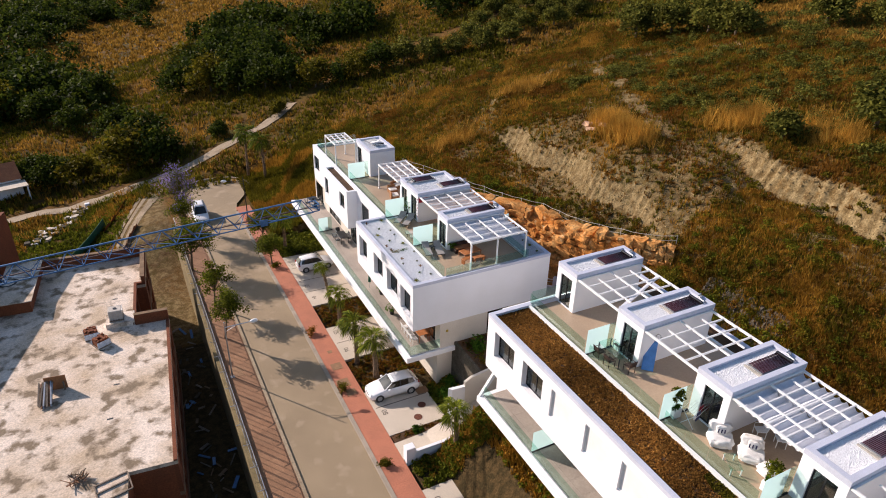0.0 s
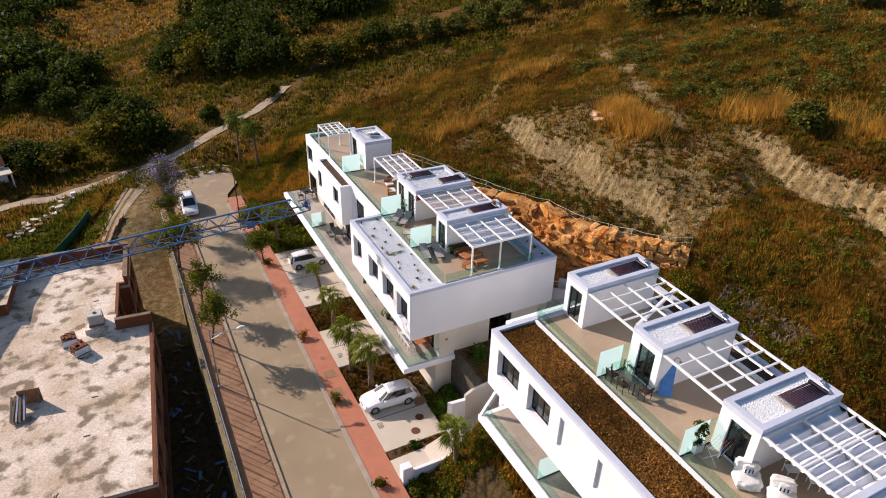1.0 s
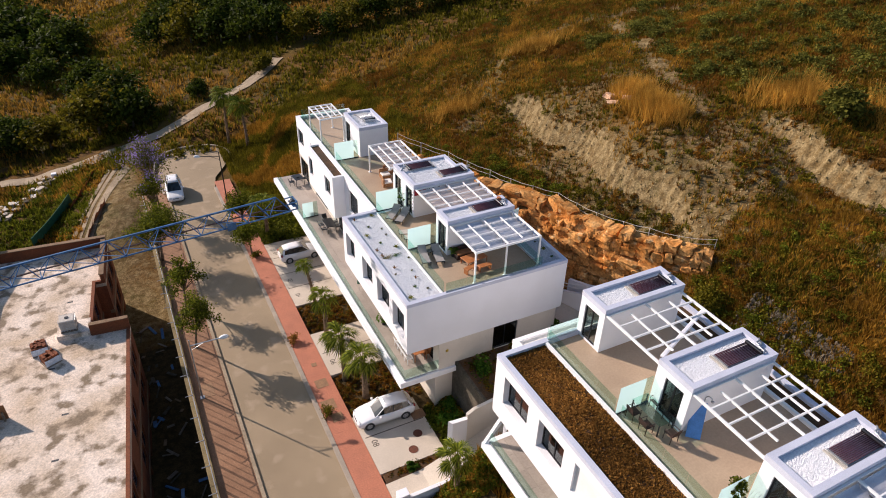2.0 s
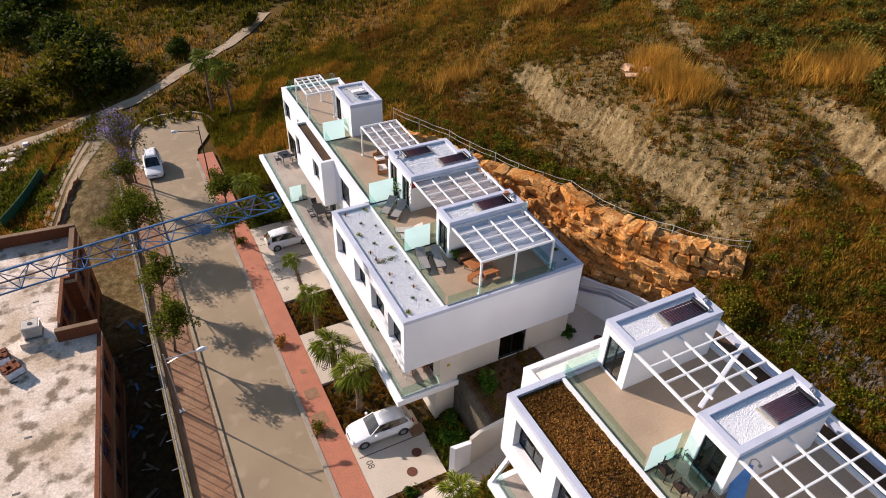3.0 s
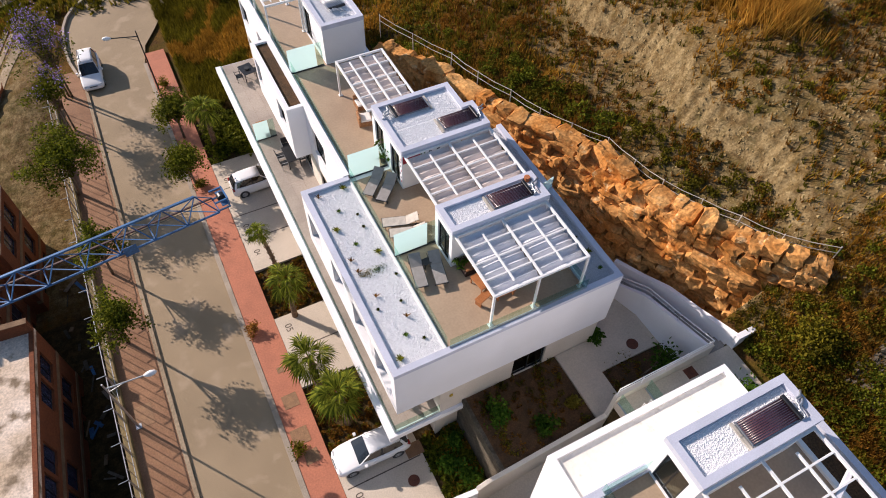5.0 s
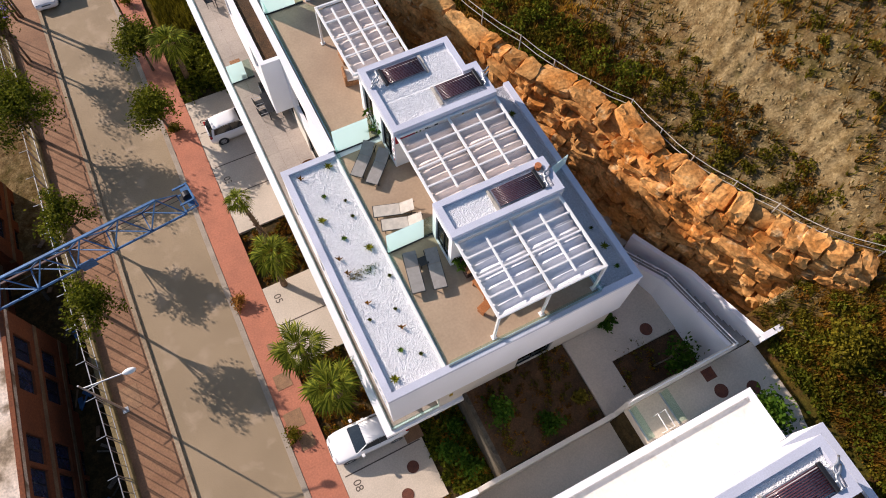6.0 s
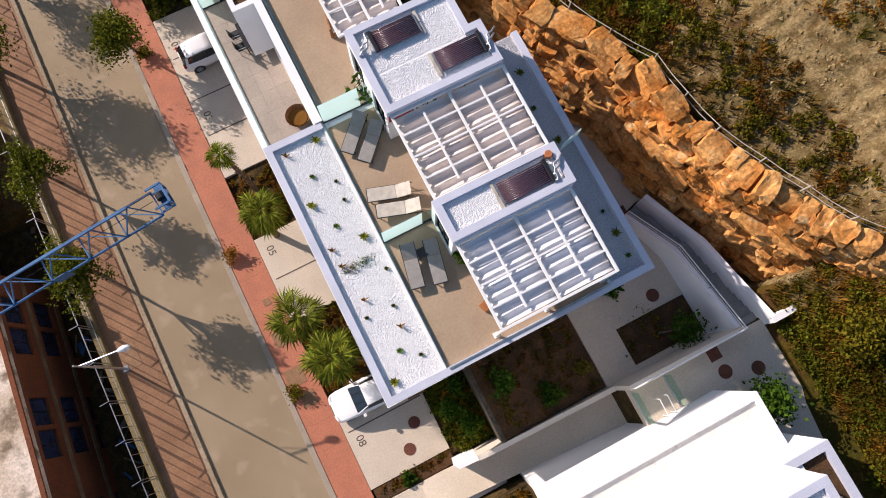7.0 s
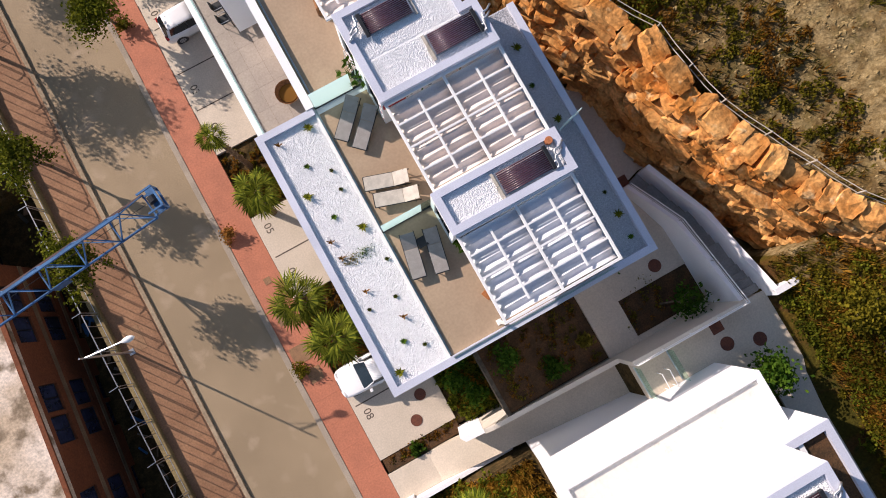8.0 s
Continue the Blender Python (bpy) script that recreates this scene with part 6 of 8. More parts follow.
# lower terraces of the first house
table("dining_table", "dark grey rectangular outdoor table on the stone terrace", 1.55, 21.1, 3.9, 0.9, 1.6, 0.74, DARK_METAL, DARK_METAL, 0, "terrace tables")
for x, y, rz in ((0.9, 20.7, -90), (0.9, 21.5, -90), (2.15, 20.7, 90), (2.15, 21.5, 90), (1.55, 22.3, 180)):
    chair("dark mesh terrace chair with steel frame", x, y, 3.9, rz, PLASTIC_DARK, STEEL, "terrace chairs")
table("dining_table", "dark grey square outdoor table on the stone terrace", 1.5, 31.2, 3.9, 1.0, 1.3, 0.74, DARK_METAL, DARK_METAL, 10, "terrace tables")
solid("bowl", Shape().tube([(1.5, 31.2, 4.641), (1.5, 31.2, 4.69), (1.5, 31.2, 4.75)], [0.09, 0.17, 0.2], 14), PLASTIC_DARK, "dark round bowl on the table", "bowl")
for x, y, rz in ((0.8, 31.0, -90), (2.2, 31.3, 90)):
    chair("dark grey terrace chair", x, y, 3.9, rz, DARK_METAL, DARK_METAL, "terrace chairs")
bk = thing("basket_chair", "round woven brown basket chair on the terrace", "basket chair", at=pose(1.95, 15.7, 3.9))
part("shell", Shape().tube([(0, 0, 0.05), (0, 0, 0.25), (0, 0, 0.5)], [0.4, 0.56, 0.66], 22, cap=False), WICKER, bk, smooth=True)
part("base", Shape().disc(0, 0, 0.0, 0.08, 0.42, 22), WICKER, bk)
part("cushion", Shape().disc(0, 0, 0.14, 0.26, 0.48, 22), LEAF_BROWN, bk)
for k in range(14):
    a = k * 0.4488
    part("rib", Shape().beam((0.40 * math.cos(a), 0.40 * math.sin(a), 0.06), (0.67 * math.cos(a), 0.67 * math.sin(a), 0.5), 0.03), WICKER, bk)
box = solid("storage_box", Shape().box(0.3, 24.4, 3.9, 0.95, 25.2, 4.6), WICKER, "tan woven storage box beside the screen", "storage box", bevel=0.03)
table("dining_table", "long orange teak dining table under the overhang", 1.7, 2.6, 3.9, 1.0, 2.4, 0.75, ORANGE_WOOD, ORANGE_WOOD, 0, "terrace tables")
for k in range(4):
    chair("white metal chair beside the teak table", 0.9, 1.7 + 0.6 * k, 3.9, -90, PAINT, PAINT, "dining chairs", False)
    chair("orange teak chair beside the teak table", 2.2, 1.7 + 0.6 * k, 3.9, 90, ORANGE_WOOD, ORANGE_WOOD, "dining chairs", False)
umb = thing("parasol", "folded green garden parasol on the lower terrace", "parasol", at=pose(0.7, 11.1, 3.9))
part("pole", Shape().tube([(0, 0, 0), (0, 0, 2.0)], 0.02, 6), STEEL, umb)
part("cover", Shape().tube([(0, 0, 0.7), (0, 0, 1.2), (0, 0, 1.9)], [0.14, 0.1, 0.03], 10), GREEN_NET, umb)
solid("wall_lamp", Shape().box(2.95, 0.05, 5.35, 3.15, 0.118, 5.55), YELLOW_PAINT, "small ochre wall lamp on white wall", "wall lamp", bevel=0.02)

# second house: roof furniture
Z2 = TOP2 - 0.25
gt = table("dining_table", "glass-topped dining table with dark frame", 5.9, -15.2, Z2, 1.0, 1.9, 0.75, GLASS, DARK_METAL, 0)
for x, y, rz in ((5.2, -14.7, -90), (5.2, -15.6, -90), (6.65, -14.7, 90), (6.65, -15.6, 90), (5.9, -16.5, 0)):
    chair("dark brown wicker chair at a glass table", x, y, Z2, rz, DARK_WICKER, DARK_WICKER, "wicker dining chairs")
bl = thing("sun_lounger", "blue folding sun lounger leaning upright", "sun lounger", at=pose(6.9, -16.9, Z2, 0, 0, -45))
part("fabric", Shape().add([(-0.33, 0, 0.02), (0.33, 0, 0.02), (0.33, 0.85, 1.55), (-0.33, 0.85, 1.55), (-0.33, 0.03, 0.0), (0.33, 0.03, 0.0), (0.33, 0.88, 1.53), (-0.33, 0.88, 1.53)], [(0, 1, 2, 3), (7, 6, 5, 4), (0, 4, 5, 1), (1, 5, 6, 2), (2, 6, 7, 3), (3, 7, 4, 0)]), BLUE_CLOTH, bl)
part("stand", Shape().beam((-0.3, 1.2, 0), (-0.3, 0.7, 1.2), 0.03).beam((0.3, 1.2, 0), (0.3, 0.7, 1.2), 0.03), STEEL, bl)
sh = thing("outdoor_shower", "curved steel outdoor shower head on the wall", "shower", at=pose(7.6, -16.42, Z2))
part("pipe", Shape().tube([(0, 0, 0.05), (0, 0, 1.9), (0, -0.12, 2.1), (0, -0.3, 2.12), (0, -0.38, 2.0)], 0.025, 8), STEEL, sh, smooth=True)
part("rose", Shape().disc(0, -0.38, 1.96, 2.0, 0.08, 12), STEEL, sh)
dr = thing("drying_rack", "white drying rack hung with dark and red laundry", "drying rack", at=pose(6.35, -21.0, Z2, 0, 0, 15))
for sx in (-0.75, 0.75):
    part("leg", Shape().tube([(sx, -0.35, 0), (sx, 0.35, 0.9)], 0.016, 6), PAINT, dr)
    part("leg", Shape().tube([(sx, 0.35, 0), (sx, -0.35, 0.9)], 0.016, 6), PAINT, dr)
for k in range(7):
    part("wire", Shape().tube([(-0.9, -0.42 + 0.14 * k, 0.92), (0.9, -0.42 + 0.14 * k, 0.92)], 0.008, 5), PAINT, dr)
for k, (c, a) in enumerate(((NAVY_CLOTH, -0.6), (RED_CLOTH, -0.05), (NAVY_CLOTH, 0.3), (LINEN, 0.62), (LINEN, -0.85))):
    s = Shape()
    y = -0.3 + 0.14 * (k % 4)
    s.box(a, y - 0.02, 0.42 + 0.06 * k, a + 0.42 - 0.05 * k, y + 0.02, 0.935)
    part("laundry", s, c, dr, bevel=0.012)


def cushion_mesh(name, w, d, h, seed):
    """A stuffed, rumpled cushion."""
    bm = bmesh.new()
    bmesh.ops.create_icosphere(bm, subdivisions=4, radius=1.0)
    for v in bm.verts:
        p = v.co.copy()
        q = Vector([math.copysign(abs(c) ** 0.55, c) for c in p])
        q *= 0.86 + 0.16 * noise.noise(p * 2.2 + Vector((seed, 0, 0))) + 0.05 * noise.noise(p * 6 + Vector((0, seed, 0)))
        v.co = Vector((q.x * w, q.y * d, q.z * h))
    for f in bm.faces:
        f.smooth = True
    me = bpy.data.meshes.new(name)
    bm.to_mesh(me)
    bm.free()
    me.materials.append(LINEN)
    return me


def beanbag(label, x, y, rz, sx=1.0):
    """Puffed lounge seat with a back roll and patterned cushion."""
    ob = thing("armchair", label, "armchair", "white lounge seats", at=pose(x, y, Z2, 0, 0, rz))
    part("seat", cushion_mesh("seat", 0.68 * sx, 0.62, 0.27, x + y), LINEN, ob, m=pose(0, -0.05, 0.25))
    part("backrest", cushion_mesh("backrest", 0.62 * sx, 0.27, 0.36, x - y), LINEN, ob, m=pose(0, 0.48, 0.55, -14))
    part("cushion", cushion_mesh("cushion", 0.30, 0.13, 0.24, y), LINEN, ob, m=pose(0.02, 0.12, 0.68, -22))
    for k in range(3):
        part("stripe", Shape().box(-0.19 + 0.15 * k, -0.045, 0.58, -0.13 + 0.15 * k, -0.02, 0.80), NAVY_CLOTH, ob)


beanbag("white puffed outdoor lounge seat with patterned cushion", 6.3, -22.7, -40)
beanbag("white puffed outdoor lounge seat with patterned cushion", 6.85, -24.1, -50)
pf = thing("footstool", "white puffed outdoor footstool", "footstool", at=pose(6.7, -25.2, Z2))
part("body", cushion_mesh("body", 0.52, 0.47, 0.23, 3.3), LINEN, pf, m=pose(0, 0, 0.22))
table("coffee_table", "low glass coffee table with pale frame", 5.5, -24.2, Z2, 0.6, 1.1, 0.4, GLASS, PAINT, -30)
table("cafe_table", "round cream cafe table in shade", 8.3, -21.9, Z2, 0.85, 0.85, 0.72, FABRIC_PALE, STEEL, 0, "cafe tables", True)
table("cafe_table", "round cream cafe table in shade", 9.4, -23.0, Z2, 0.75, 0.75, 0.72, FABRIC_PALE, STEEL, 0, "cafe tables", True)
for x, y, rz in ((8.4, -23.3, 60), (8.8, -24.2, 50), (9.3, -22.2, 150)):
    chair("white plastic chair on the shaded terrace", x, y, Z2, rz, PAINT, PAINT, "white chairs")
solid("globe_lamp", Shape().tube([(7.75, -22.48, 14.2 + 0.2 * math.cos(a)) for a in (3.1, 2.5, 1.9, 1.2, 0.6, 0.05)], [0.02, 0.12, 0.19, 0.19, 0.12, 0.02], 14), PAINT, "white globe wall lamp on the tower wall", "wall lamp", smooth=True)


# ---- vehicles ----
def rings(s, rows, close=False):
    n = len(rows[0])
    k = len(s.v)
    s.v += [p for r in rows for p in r]
    for i in range(len(rows) - 1):
        s.f += [(k + i * n + j, k + i * n + (j + 1) % n, k + (i + 1) * n + (j + 1) % n, k + (i + 1) * n + j) for j in range(n)]
    s.f += [tuple(k + j for j in range(n))[::-1], tuple(k + (len(rows) - 1) * n + j for j in range(n))]
    return s


def wheel(parent, x, y, r=0.315, w=0.2):
    side = 1 if y > 0 else -1
    t = part("wheel", Shape().tube([(x, y - w / 2, r), (x, y - w / 2 + 0.03, r), (x, y + w / 2 - 0.03, r), (x, y + w / 2, r)], [r * 0.9, r, r, r * 0.9], 22), RUBBER, parent, "black tyre")
    rim = Shape().tube([(x, y + side * (w / 2 - 0.01), r), (x, y + side * (w / 2 + 0.012), r)], [r * 0.66, r * 0.62], 18)
    part("rim", rim, STEEL, t, "silver alloy rim")
    for k in range(5):
        a = k * 1.2566
        part("spoke_gap", Shape().beam((x + 0.1 * math.cos(a), y + side * (w / 2 + 0.013), r + 0.1 * math.sin(a)), (x + r * 0.52 * math.cos(a), y + side * (w / 2 + 0.013), r + r * 0.52 * math.sin(a)), 0.045, 0.012), PLASTIC_DARK, t)


def car(label, at, length=4.3, width=1.78, roof=1.43, van=0.0, name="car"):
    """A hatchback facing -x: shaped body, dark glasshouse, white roof and pillars, wheels, lamps, mirrors."""
    ob = thing(name, label, "car", "parked cars", at=at)
    L, W = length / 2, width / 2
    belt = 0.93 + van * 0.08
    st = [(-1.0, 0.58, 0.36, 0.52), (-0.965, 0.80, 0.24, 0.62), (-0.90, 0.92, 0.20, 0.69), (-0.74, 0.985, 0.18, 0.79), (-0.50, 1.0, 0.18, 0.89), (-0.36, 1.0, 0.18, belt), (0.0, 1.0, 0.18, belt + 0.01), (0.5, 1.0, 0.18, belt + 0.03), (0.80, 0.98, 0.19, belt + 0.05), (0.93, 0.93, 0.24, belt + 0.03), (0.985, 0.86, 0.32, belt - 0.1), (1.0, 0.75, 0.38, belt - 0.25)]
    rows = []
    for fx, fw, zl, zt in st:
        w, x = W * fw, L * fx
        half = [(0.72, zl), (0.93, zl + 0.05), (1.0, zl + (zt - zl) * 0.42), (0.985, zl + (zt - zl) * 0.72), (0.93, zt - 0.03), (0.80, zt), (0.35, zt + 0.025)]
        rows.append([(x, -a * w, z) for a, z in half] + [(x, a * w, z) for a, z in half[::-1]])
    part("body", rings(Shape(), rows), CAR_PAINT, ob, "glossy white bodywork", smooth=True)
    gh = [(-0.42, 0.80, 0.78, belt - 0.02), (-0.10 - van * 0.1, 0.84, 0.66, roof - 0.05), (0.15, 0.86, 0.64, roof), (0.55, 0.86, 0.63, roof - 0.02), (0.76 + van * 0.12, 0.84, 0.60, roof - 0.09), (0.95 + van * 0.02, 0.80, 0.72, belt + 0.02)]
    rows = [[(L * fx, -wb * W, belt - 0.03), (L * fx, -wt * W, z), (L * fx, -wt * W * 0.5, z + 0.02), (L * fx, wt * W * 0.5, z + 0.02), (L * fx, wt * W, z), (L * fx, wb * W, belt - 0.03)] for fx, wb, wt, z in gh]
    part("glasshouse", rings(Shape(), rows), CAR_GLASS, ob, "dark tinted glass")
    rf = gh[1:5]
    rows = []
    for fx, wb, wt, z in rf:
        w = wt * W + 0.015
        rows.append([(L * fx, -w, z - 0.02), (L * fx, -w * 0.92, z + 0.02), (L * fx, -w * 0.5, z + 0.045), (L * fx, w * 0.5, z + 0.045), (L * fx, w * 0.92, z + 0.02), (L * fx, w, z - 0.02)])
    part("roof", rings(Shape(), rows), CAR_PAINT, ob, smooth=True)
    for side in (-1, 1):
        for (fx, wb, wt, z), wide in ((gh[1], 0.07), (gh[3], 0.10), (gh[4], 0.22)):
            base_x = {0.07: -0.40, 0.10: 0.22, 0.22: 0.88}[wide]
            top_x = {0.07: gh[1][0], 0.10: 0.24, 0.22: gh[4][0]}[wide]
            part("pillar", Shape().beam((L * base_x, side * W * 0.85, belt - 0.02), (L * top_x, side * (wt * W + 0.012), z), wide * 0.7, 0.04), CAR_PAINT if wide != 0.10 else PLASTIC_DARK, ob)
        for fx in (-0.63, 0.62):
            wheel(ob, L * fx, side * (W - 0.10))
            part("wheel_arch", Shape().tube([(L * fx, side * (W - 0.02), 0.315), (L * fx, side * (W + 0.004), 0.315)], 0.36, 20), PLASTIC_DARK, ob)
        part("headlight", Shape().box(-L * 0.945, side * W * 0.62 - 0.14, 0.60, -L * 0.87, side * W * 0.62 + 0.16, 0.70), PALE_LAMP, ob, bevel=0.025)
        part("tail_light", Shape().box(L * 0.90, side * W * 0.72 - 0.13, belt - 0.14, L * 0.992, side * W * 0.72 + 0.15, belt + 0.02), RED_LAMP, ob, bevel=0.02)
        part("mirror", Shape().box(-L * 0.30, side * (W + 0.09) - 0.09, belt, -L * 0.22, side * (W + 0.09) + 0.09, belt + 0.13), CAR_PAINT, ob, bevel=0.03, segments=2)
        for fx in (-0.02, 0.45):
            part("door_handle", Shape().box(L * fx, side * W * 0.995 - 0.015, 0.80, L * fx + 0.18, side * W * 0.995 + 0.015, 0.83), CAR_PAINT, ob)
    part("grille", Shape().box(-L * 0.995, -0.32, 0.48, -L * 0.95, 0.32, 0.62), PLASTIC_DARK, ob, bevel=0.02)
    part("number_plate", Shape().box(-L * 1.006, -0.26, 0.36, -L * 0.99, 0.26, 0.46), PAINT, ob)
    part("number_plate", Shape().box(L * 0.99, -0.26, 0.55, L * 1.008, 0.26, 0.66), PAINT, ob)
    part("underbody", Shape().box(-L * 0.9, -W * 0.8, 0.14, L * 0.9, W * 0.8, 0.24), PLASTIC_DARK, ob)
    return ob


car("white hatchback with dark windows parked in a bay", pose(-1.35, 1.12, 0.10, 0, 0, -2))
car("white compact car with its tail to the pavement", pose(-0.85, 23.95, float(street_z(24)) + 0.09, 0, 0, 181), 3.95, 1.72, 1.47, 0.3)
v = car("white people carrier parked at the kerb", pose(-9.9, 43.2, float(street_z(43.2)) + 0.01, 0, 0, 87), 4.5, 1.82, 1.75, 0.6)
for y in (-0.5, 0.5):
    part("roof_rail", Shape().tube([(-0.3, y, 1.81), (1.6, y, 1.79)], 0.02, 6), DARK_METAL, v)

# ---- building site clutter ----
def site_clutter():
    z = 2.5
    def world(x, y):
        return x, y
    t = thing("water_tank", "white plastic tank in a steel cage", "water tank", at=pose(-20.5, 17.0, z + 0.45, 0, 0, -5))
    part("tank", Shape().box(-0.52, -0.45, 0.14, 0.52, 0.45, 1.02), FABRIC_PALE, t, bevel=0.06, segments=2)
    part("pallet", Shape().box(-0.56, -0.5, 0, 0.56, 0.5, 0.13), GREY_WOOD, t)
    part("lid", Shape().disc(0, 0, 1.02, 1.06, 0.15, 14), DARK_METAL, t)
    for k in range(5):
        zz = 0.2 + 0.2 * k
        part("cage_bar", Shape().tube([(-0.56, -0.49, zz), (0.56, -0.49, zz), (0.56, 0.49, zz), (-0.56, 0.49, zz), (-0.56, -0.49, zz)], 0.012, 5), STEEL, t)
    for k in range(6):
        x = -0.5 + 0.2 * k
        for y in (-0.5, 0.5):
            part("cage_bar", Shape().beam((x, y, 0.13), (x, y, 1.02), 0.02), STEEL, t)
    rng = random.Random(3)
    for (x, y) in ((-22.6, 15.6), (-21.9, 14.1)):
        p = thing("brick_pallet", "wrapped pallet of loose orange bricks", "brick pallet", "brick pallets", at=pose(x, y, z, 0, 0, rng.uniform(0, 30)))
        part("pallet", Shape().box(-0.55, -0.5, 0, 0.55, 0.5, 0.12), GREY_WOOD, p)
        me = Shape().box(-0.12, -0.06, -0.045, 0.12, 0.06, 0.045).mesh("brick", BRICK)
        for lvl in range(7):
            for i in range(4):
                for j in range(7):
                    if i in (0, 3) or j in (0, 6) or lvl == 6:
                        if lvl < 6 or rng.random() < 0.6:
                            part("brick", me, BRICK, p, m=pose(-0.375 + 0.25 * i, -0.39 + 0.13 * j, 0.17 + 0.095 * lvl, rng.uniform(-3, 3), 0, rng.uniform(-5, 5) if lvl < 6 else rng.uniform(-60, 60)))
        part("wrap", Shape().box(-0.54, -0.5, 0.1, 0.54, -0.47, 0.62).box(-0.54, 0.47, 0.1, 0.54, 0.5, 0.62), SHEET, p, "grey plastic wrap")
    st = thing("timber_stack", "stack of weathered planks with an upright brown board", "timber stack", at=pose(-25.4, 8.6, z, 0, 0, -4))
    for k in range(16):
        mat = (GREY_WOOD, GREY_WOOD, WOOD, STEEL)[k % 4]
        part("plank", Shape().beam((-0.85 + 0.12 * (k % 8), -1.1 + rng.uniform(-0.2, 0.2), 0.1 + 0.12 * (k // 8)), (-0.85 + 0.12 * (k % 8) + rng.uniform(-0.1, 0.2), 0.9, 0.75 + 0.12 * (k // 8)), 0.1, 0.05), mat, st)
    part("board", Shape().beam((-0.5, 0.95, 0.6), (0.95, 0.85, 0.6), 0.05, 1.2), WOOD, st)
    part("trestle", Shape().box(-0.9, 0.6, 0, -0.8, 0.75, 0.7).box(0.7, 0.6, 0, 0.8, 0.75, 0.7), GREY_WOOD, st)
    d = thing("debris_pile", "heap of dry twigs and scrap", "debris", at=pose(-23.9, -0.9, z))
    for k in range(46):
        a, r = rng.uniform(0, 6.28), rng.uniform(0.05, 0.6)
        p0 = Vector((r * math.cos(a), r * math.sin(a), 0.02))
        p1 = p0 + Vector((rng.uniform(-0.6, 0.6), rng.uniform(-0.6, 0.6), rng.uniform(0.1, 0.5)))
        part("stick", Shape().beam(p0, p1, rng.uniform(0.02, 0.05)), (GREY_WOOD, BARK, WOOD)[k % 3], d)
    fr = thing("timber_trestle", "grey timber trestle lying on the roof", "trestle", at=pose(-21.9, -2.6, z, 0, 0, 8))
    for a, b in (((-1.0, 0.8), (1.0, 1.0)), ((-1.0, -0.8), (1.0, -0.6)), ((-1.0, 0.8), (-1.0, -0.8)), ((1.0, 1.0), (1.0, -0.6)), ((-1.0, 0.1), (1.0, 0.3))):
        part("bar", Shape().beam((*a, 0.05), (*b, 0.05), 0.09), GREY_WOOD, fr)
    hose = thing("hose", "dark coiled hose on the raised roof", "hose", at=pose(-29.0, 26.0, z + 1.22))
    part("coil", Shape().tube([(0.9 * math.cos(k * 0.35) * (1 - k * 0.008), 0.7 * math.sin(k * 0.35), 0.04) for k in range(46)], 0.035, 6), PLASTIC_DARK, hose, smooth=True)
    # rubble and stored pots beyond the building
    for k in range(95):
        x, y = -31.0 + 2.6 * rng.random() + k * 0.062, 52.5 + 0.115 * k + rng.uniform(-0.9, 0.9)
        zz = float(land(x, y))
        m = bpy.data.meshes
        s = rng.uniform(0.35, 0.7)
        if k % 3:
            solid("stone_block", Shape().box(x - s / 2, y - s / 2, zz - 0.1, x + s / 2, y + s / 2, zz + s * 0.7), (CONCRETE, GREY_STONE, SCREE if k % 2 else WHITE)[k % 3], ("pale" if k % 3 == 2 else "dark") + " stone block in a row of rubble", "stone block", "rubble", bevel=0.05)
        else:
            solid("stone_block", Shape().tube([(x, y, zz - 0.1), (x, y, zz + s * 0.8)], [s * 0.4, s * 0.5], 9), CONCRETE, "pale concrete lump in a row of rubble", "stone block", "rubble")
    net = thing("safety_net", "sagging orange safety net along a dirt track", "safety net")
    s = Shape()
    pts = [(-21.6, 50.0), (-19.2, 53.8), (-16.4, 60.0)]
    low = [(-20.6, 39.5), (-19.0, 43.6), (-17.4, 46.2)]
    for (x0, y0), (x1, y1) in list(zip(pts, pts[1:])) + list(zip(low, low[1:])):
        for i in range(8):
            a, b = Vector((x0, y0, 0)).lerp(Vector((x1, y1, 0)), i / 8), Vector((x0, y0, 0)).lerp(Vector((x1, y1, 0)), (i + 1) / 8)
            za, zb = float(land(a.x, a.y)), float(land(b.x, b.y))
            s.add([(a.x, a.y, za - 0.1), (b.x, b.y, zb - 0.1), (b.x + 0.2, b.y, zb + 0.65 + 0.15 * math.sin(i * 2)), (a.x + 0.2, a.y, za + 0.65 + 0.15 * math.sin(i * 2 - 2))], [(0, 1, 2, 3)])
    part("mesh_sheet", s, TERRACOTTA, net)
    g = Shape()
    for i in range(10):
        a, b = (-25.4 + 0.42 * i, 45 + 0.75 * i), (-25.4 + 0.42 * (i + 1), 45.75 + 0.75 * i)
        za, zb = float(land(*a)), float(land(*b))
        g.beam((*a, za + 0.6), (*b, zb + 0.6), 0.05, 1.3)
    solid("screen_fence", g, GREEN_NET, "green mesh screen fence beside the dirt track", "fence")
    sk = thing("site_rubbish", "scattered blue and grey building rubbish in the pit", "rubbish")
    for k in range(60):
        x, y = rng.uniform(-17.0, -14.3), rng.uniform(-6, 26)
        zz = float(land(x, y))
        a = Vector((x, y, zz + 0.05))
        b = a + Vector((rng.uniform(-0.8, 0.8), rng.uniform(-1.2, 1.2), rng.uniform(0.0, 0.35)))
        part("scrap", Shape().beam(a, b, rng.uniform(0.06, 0.3), 0.06), (BLUE_STEEL, GREY_STONE, GREY_WOOD, MORTAR)[k % 4], sk)


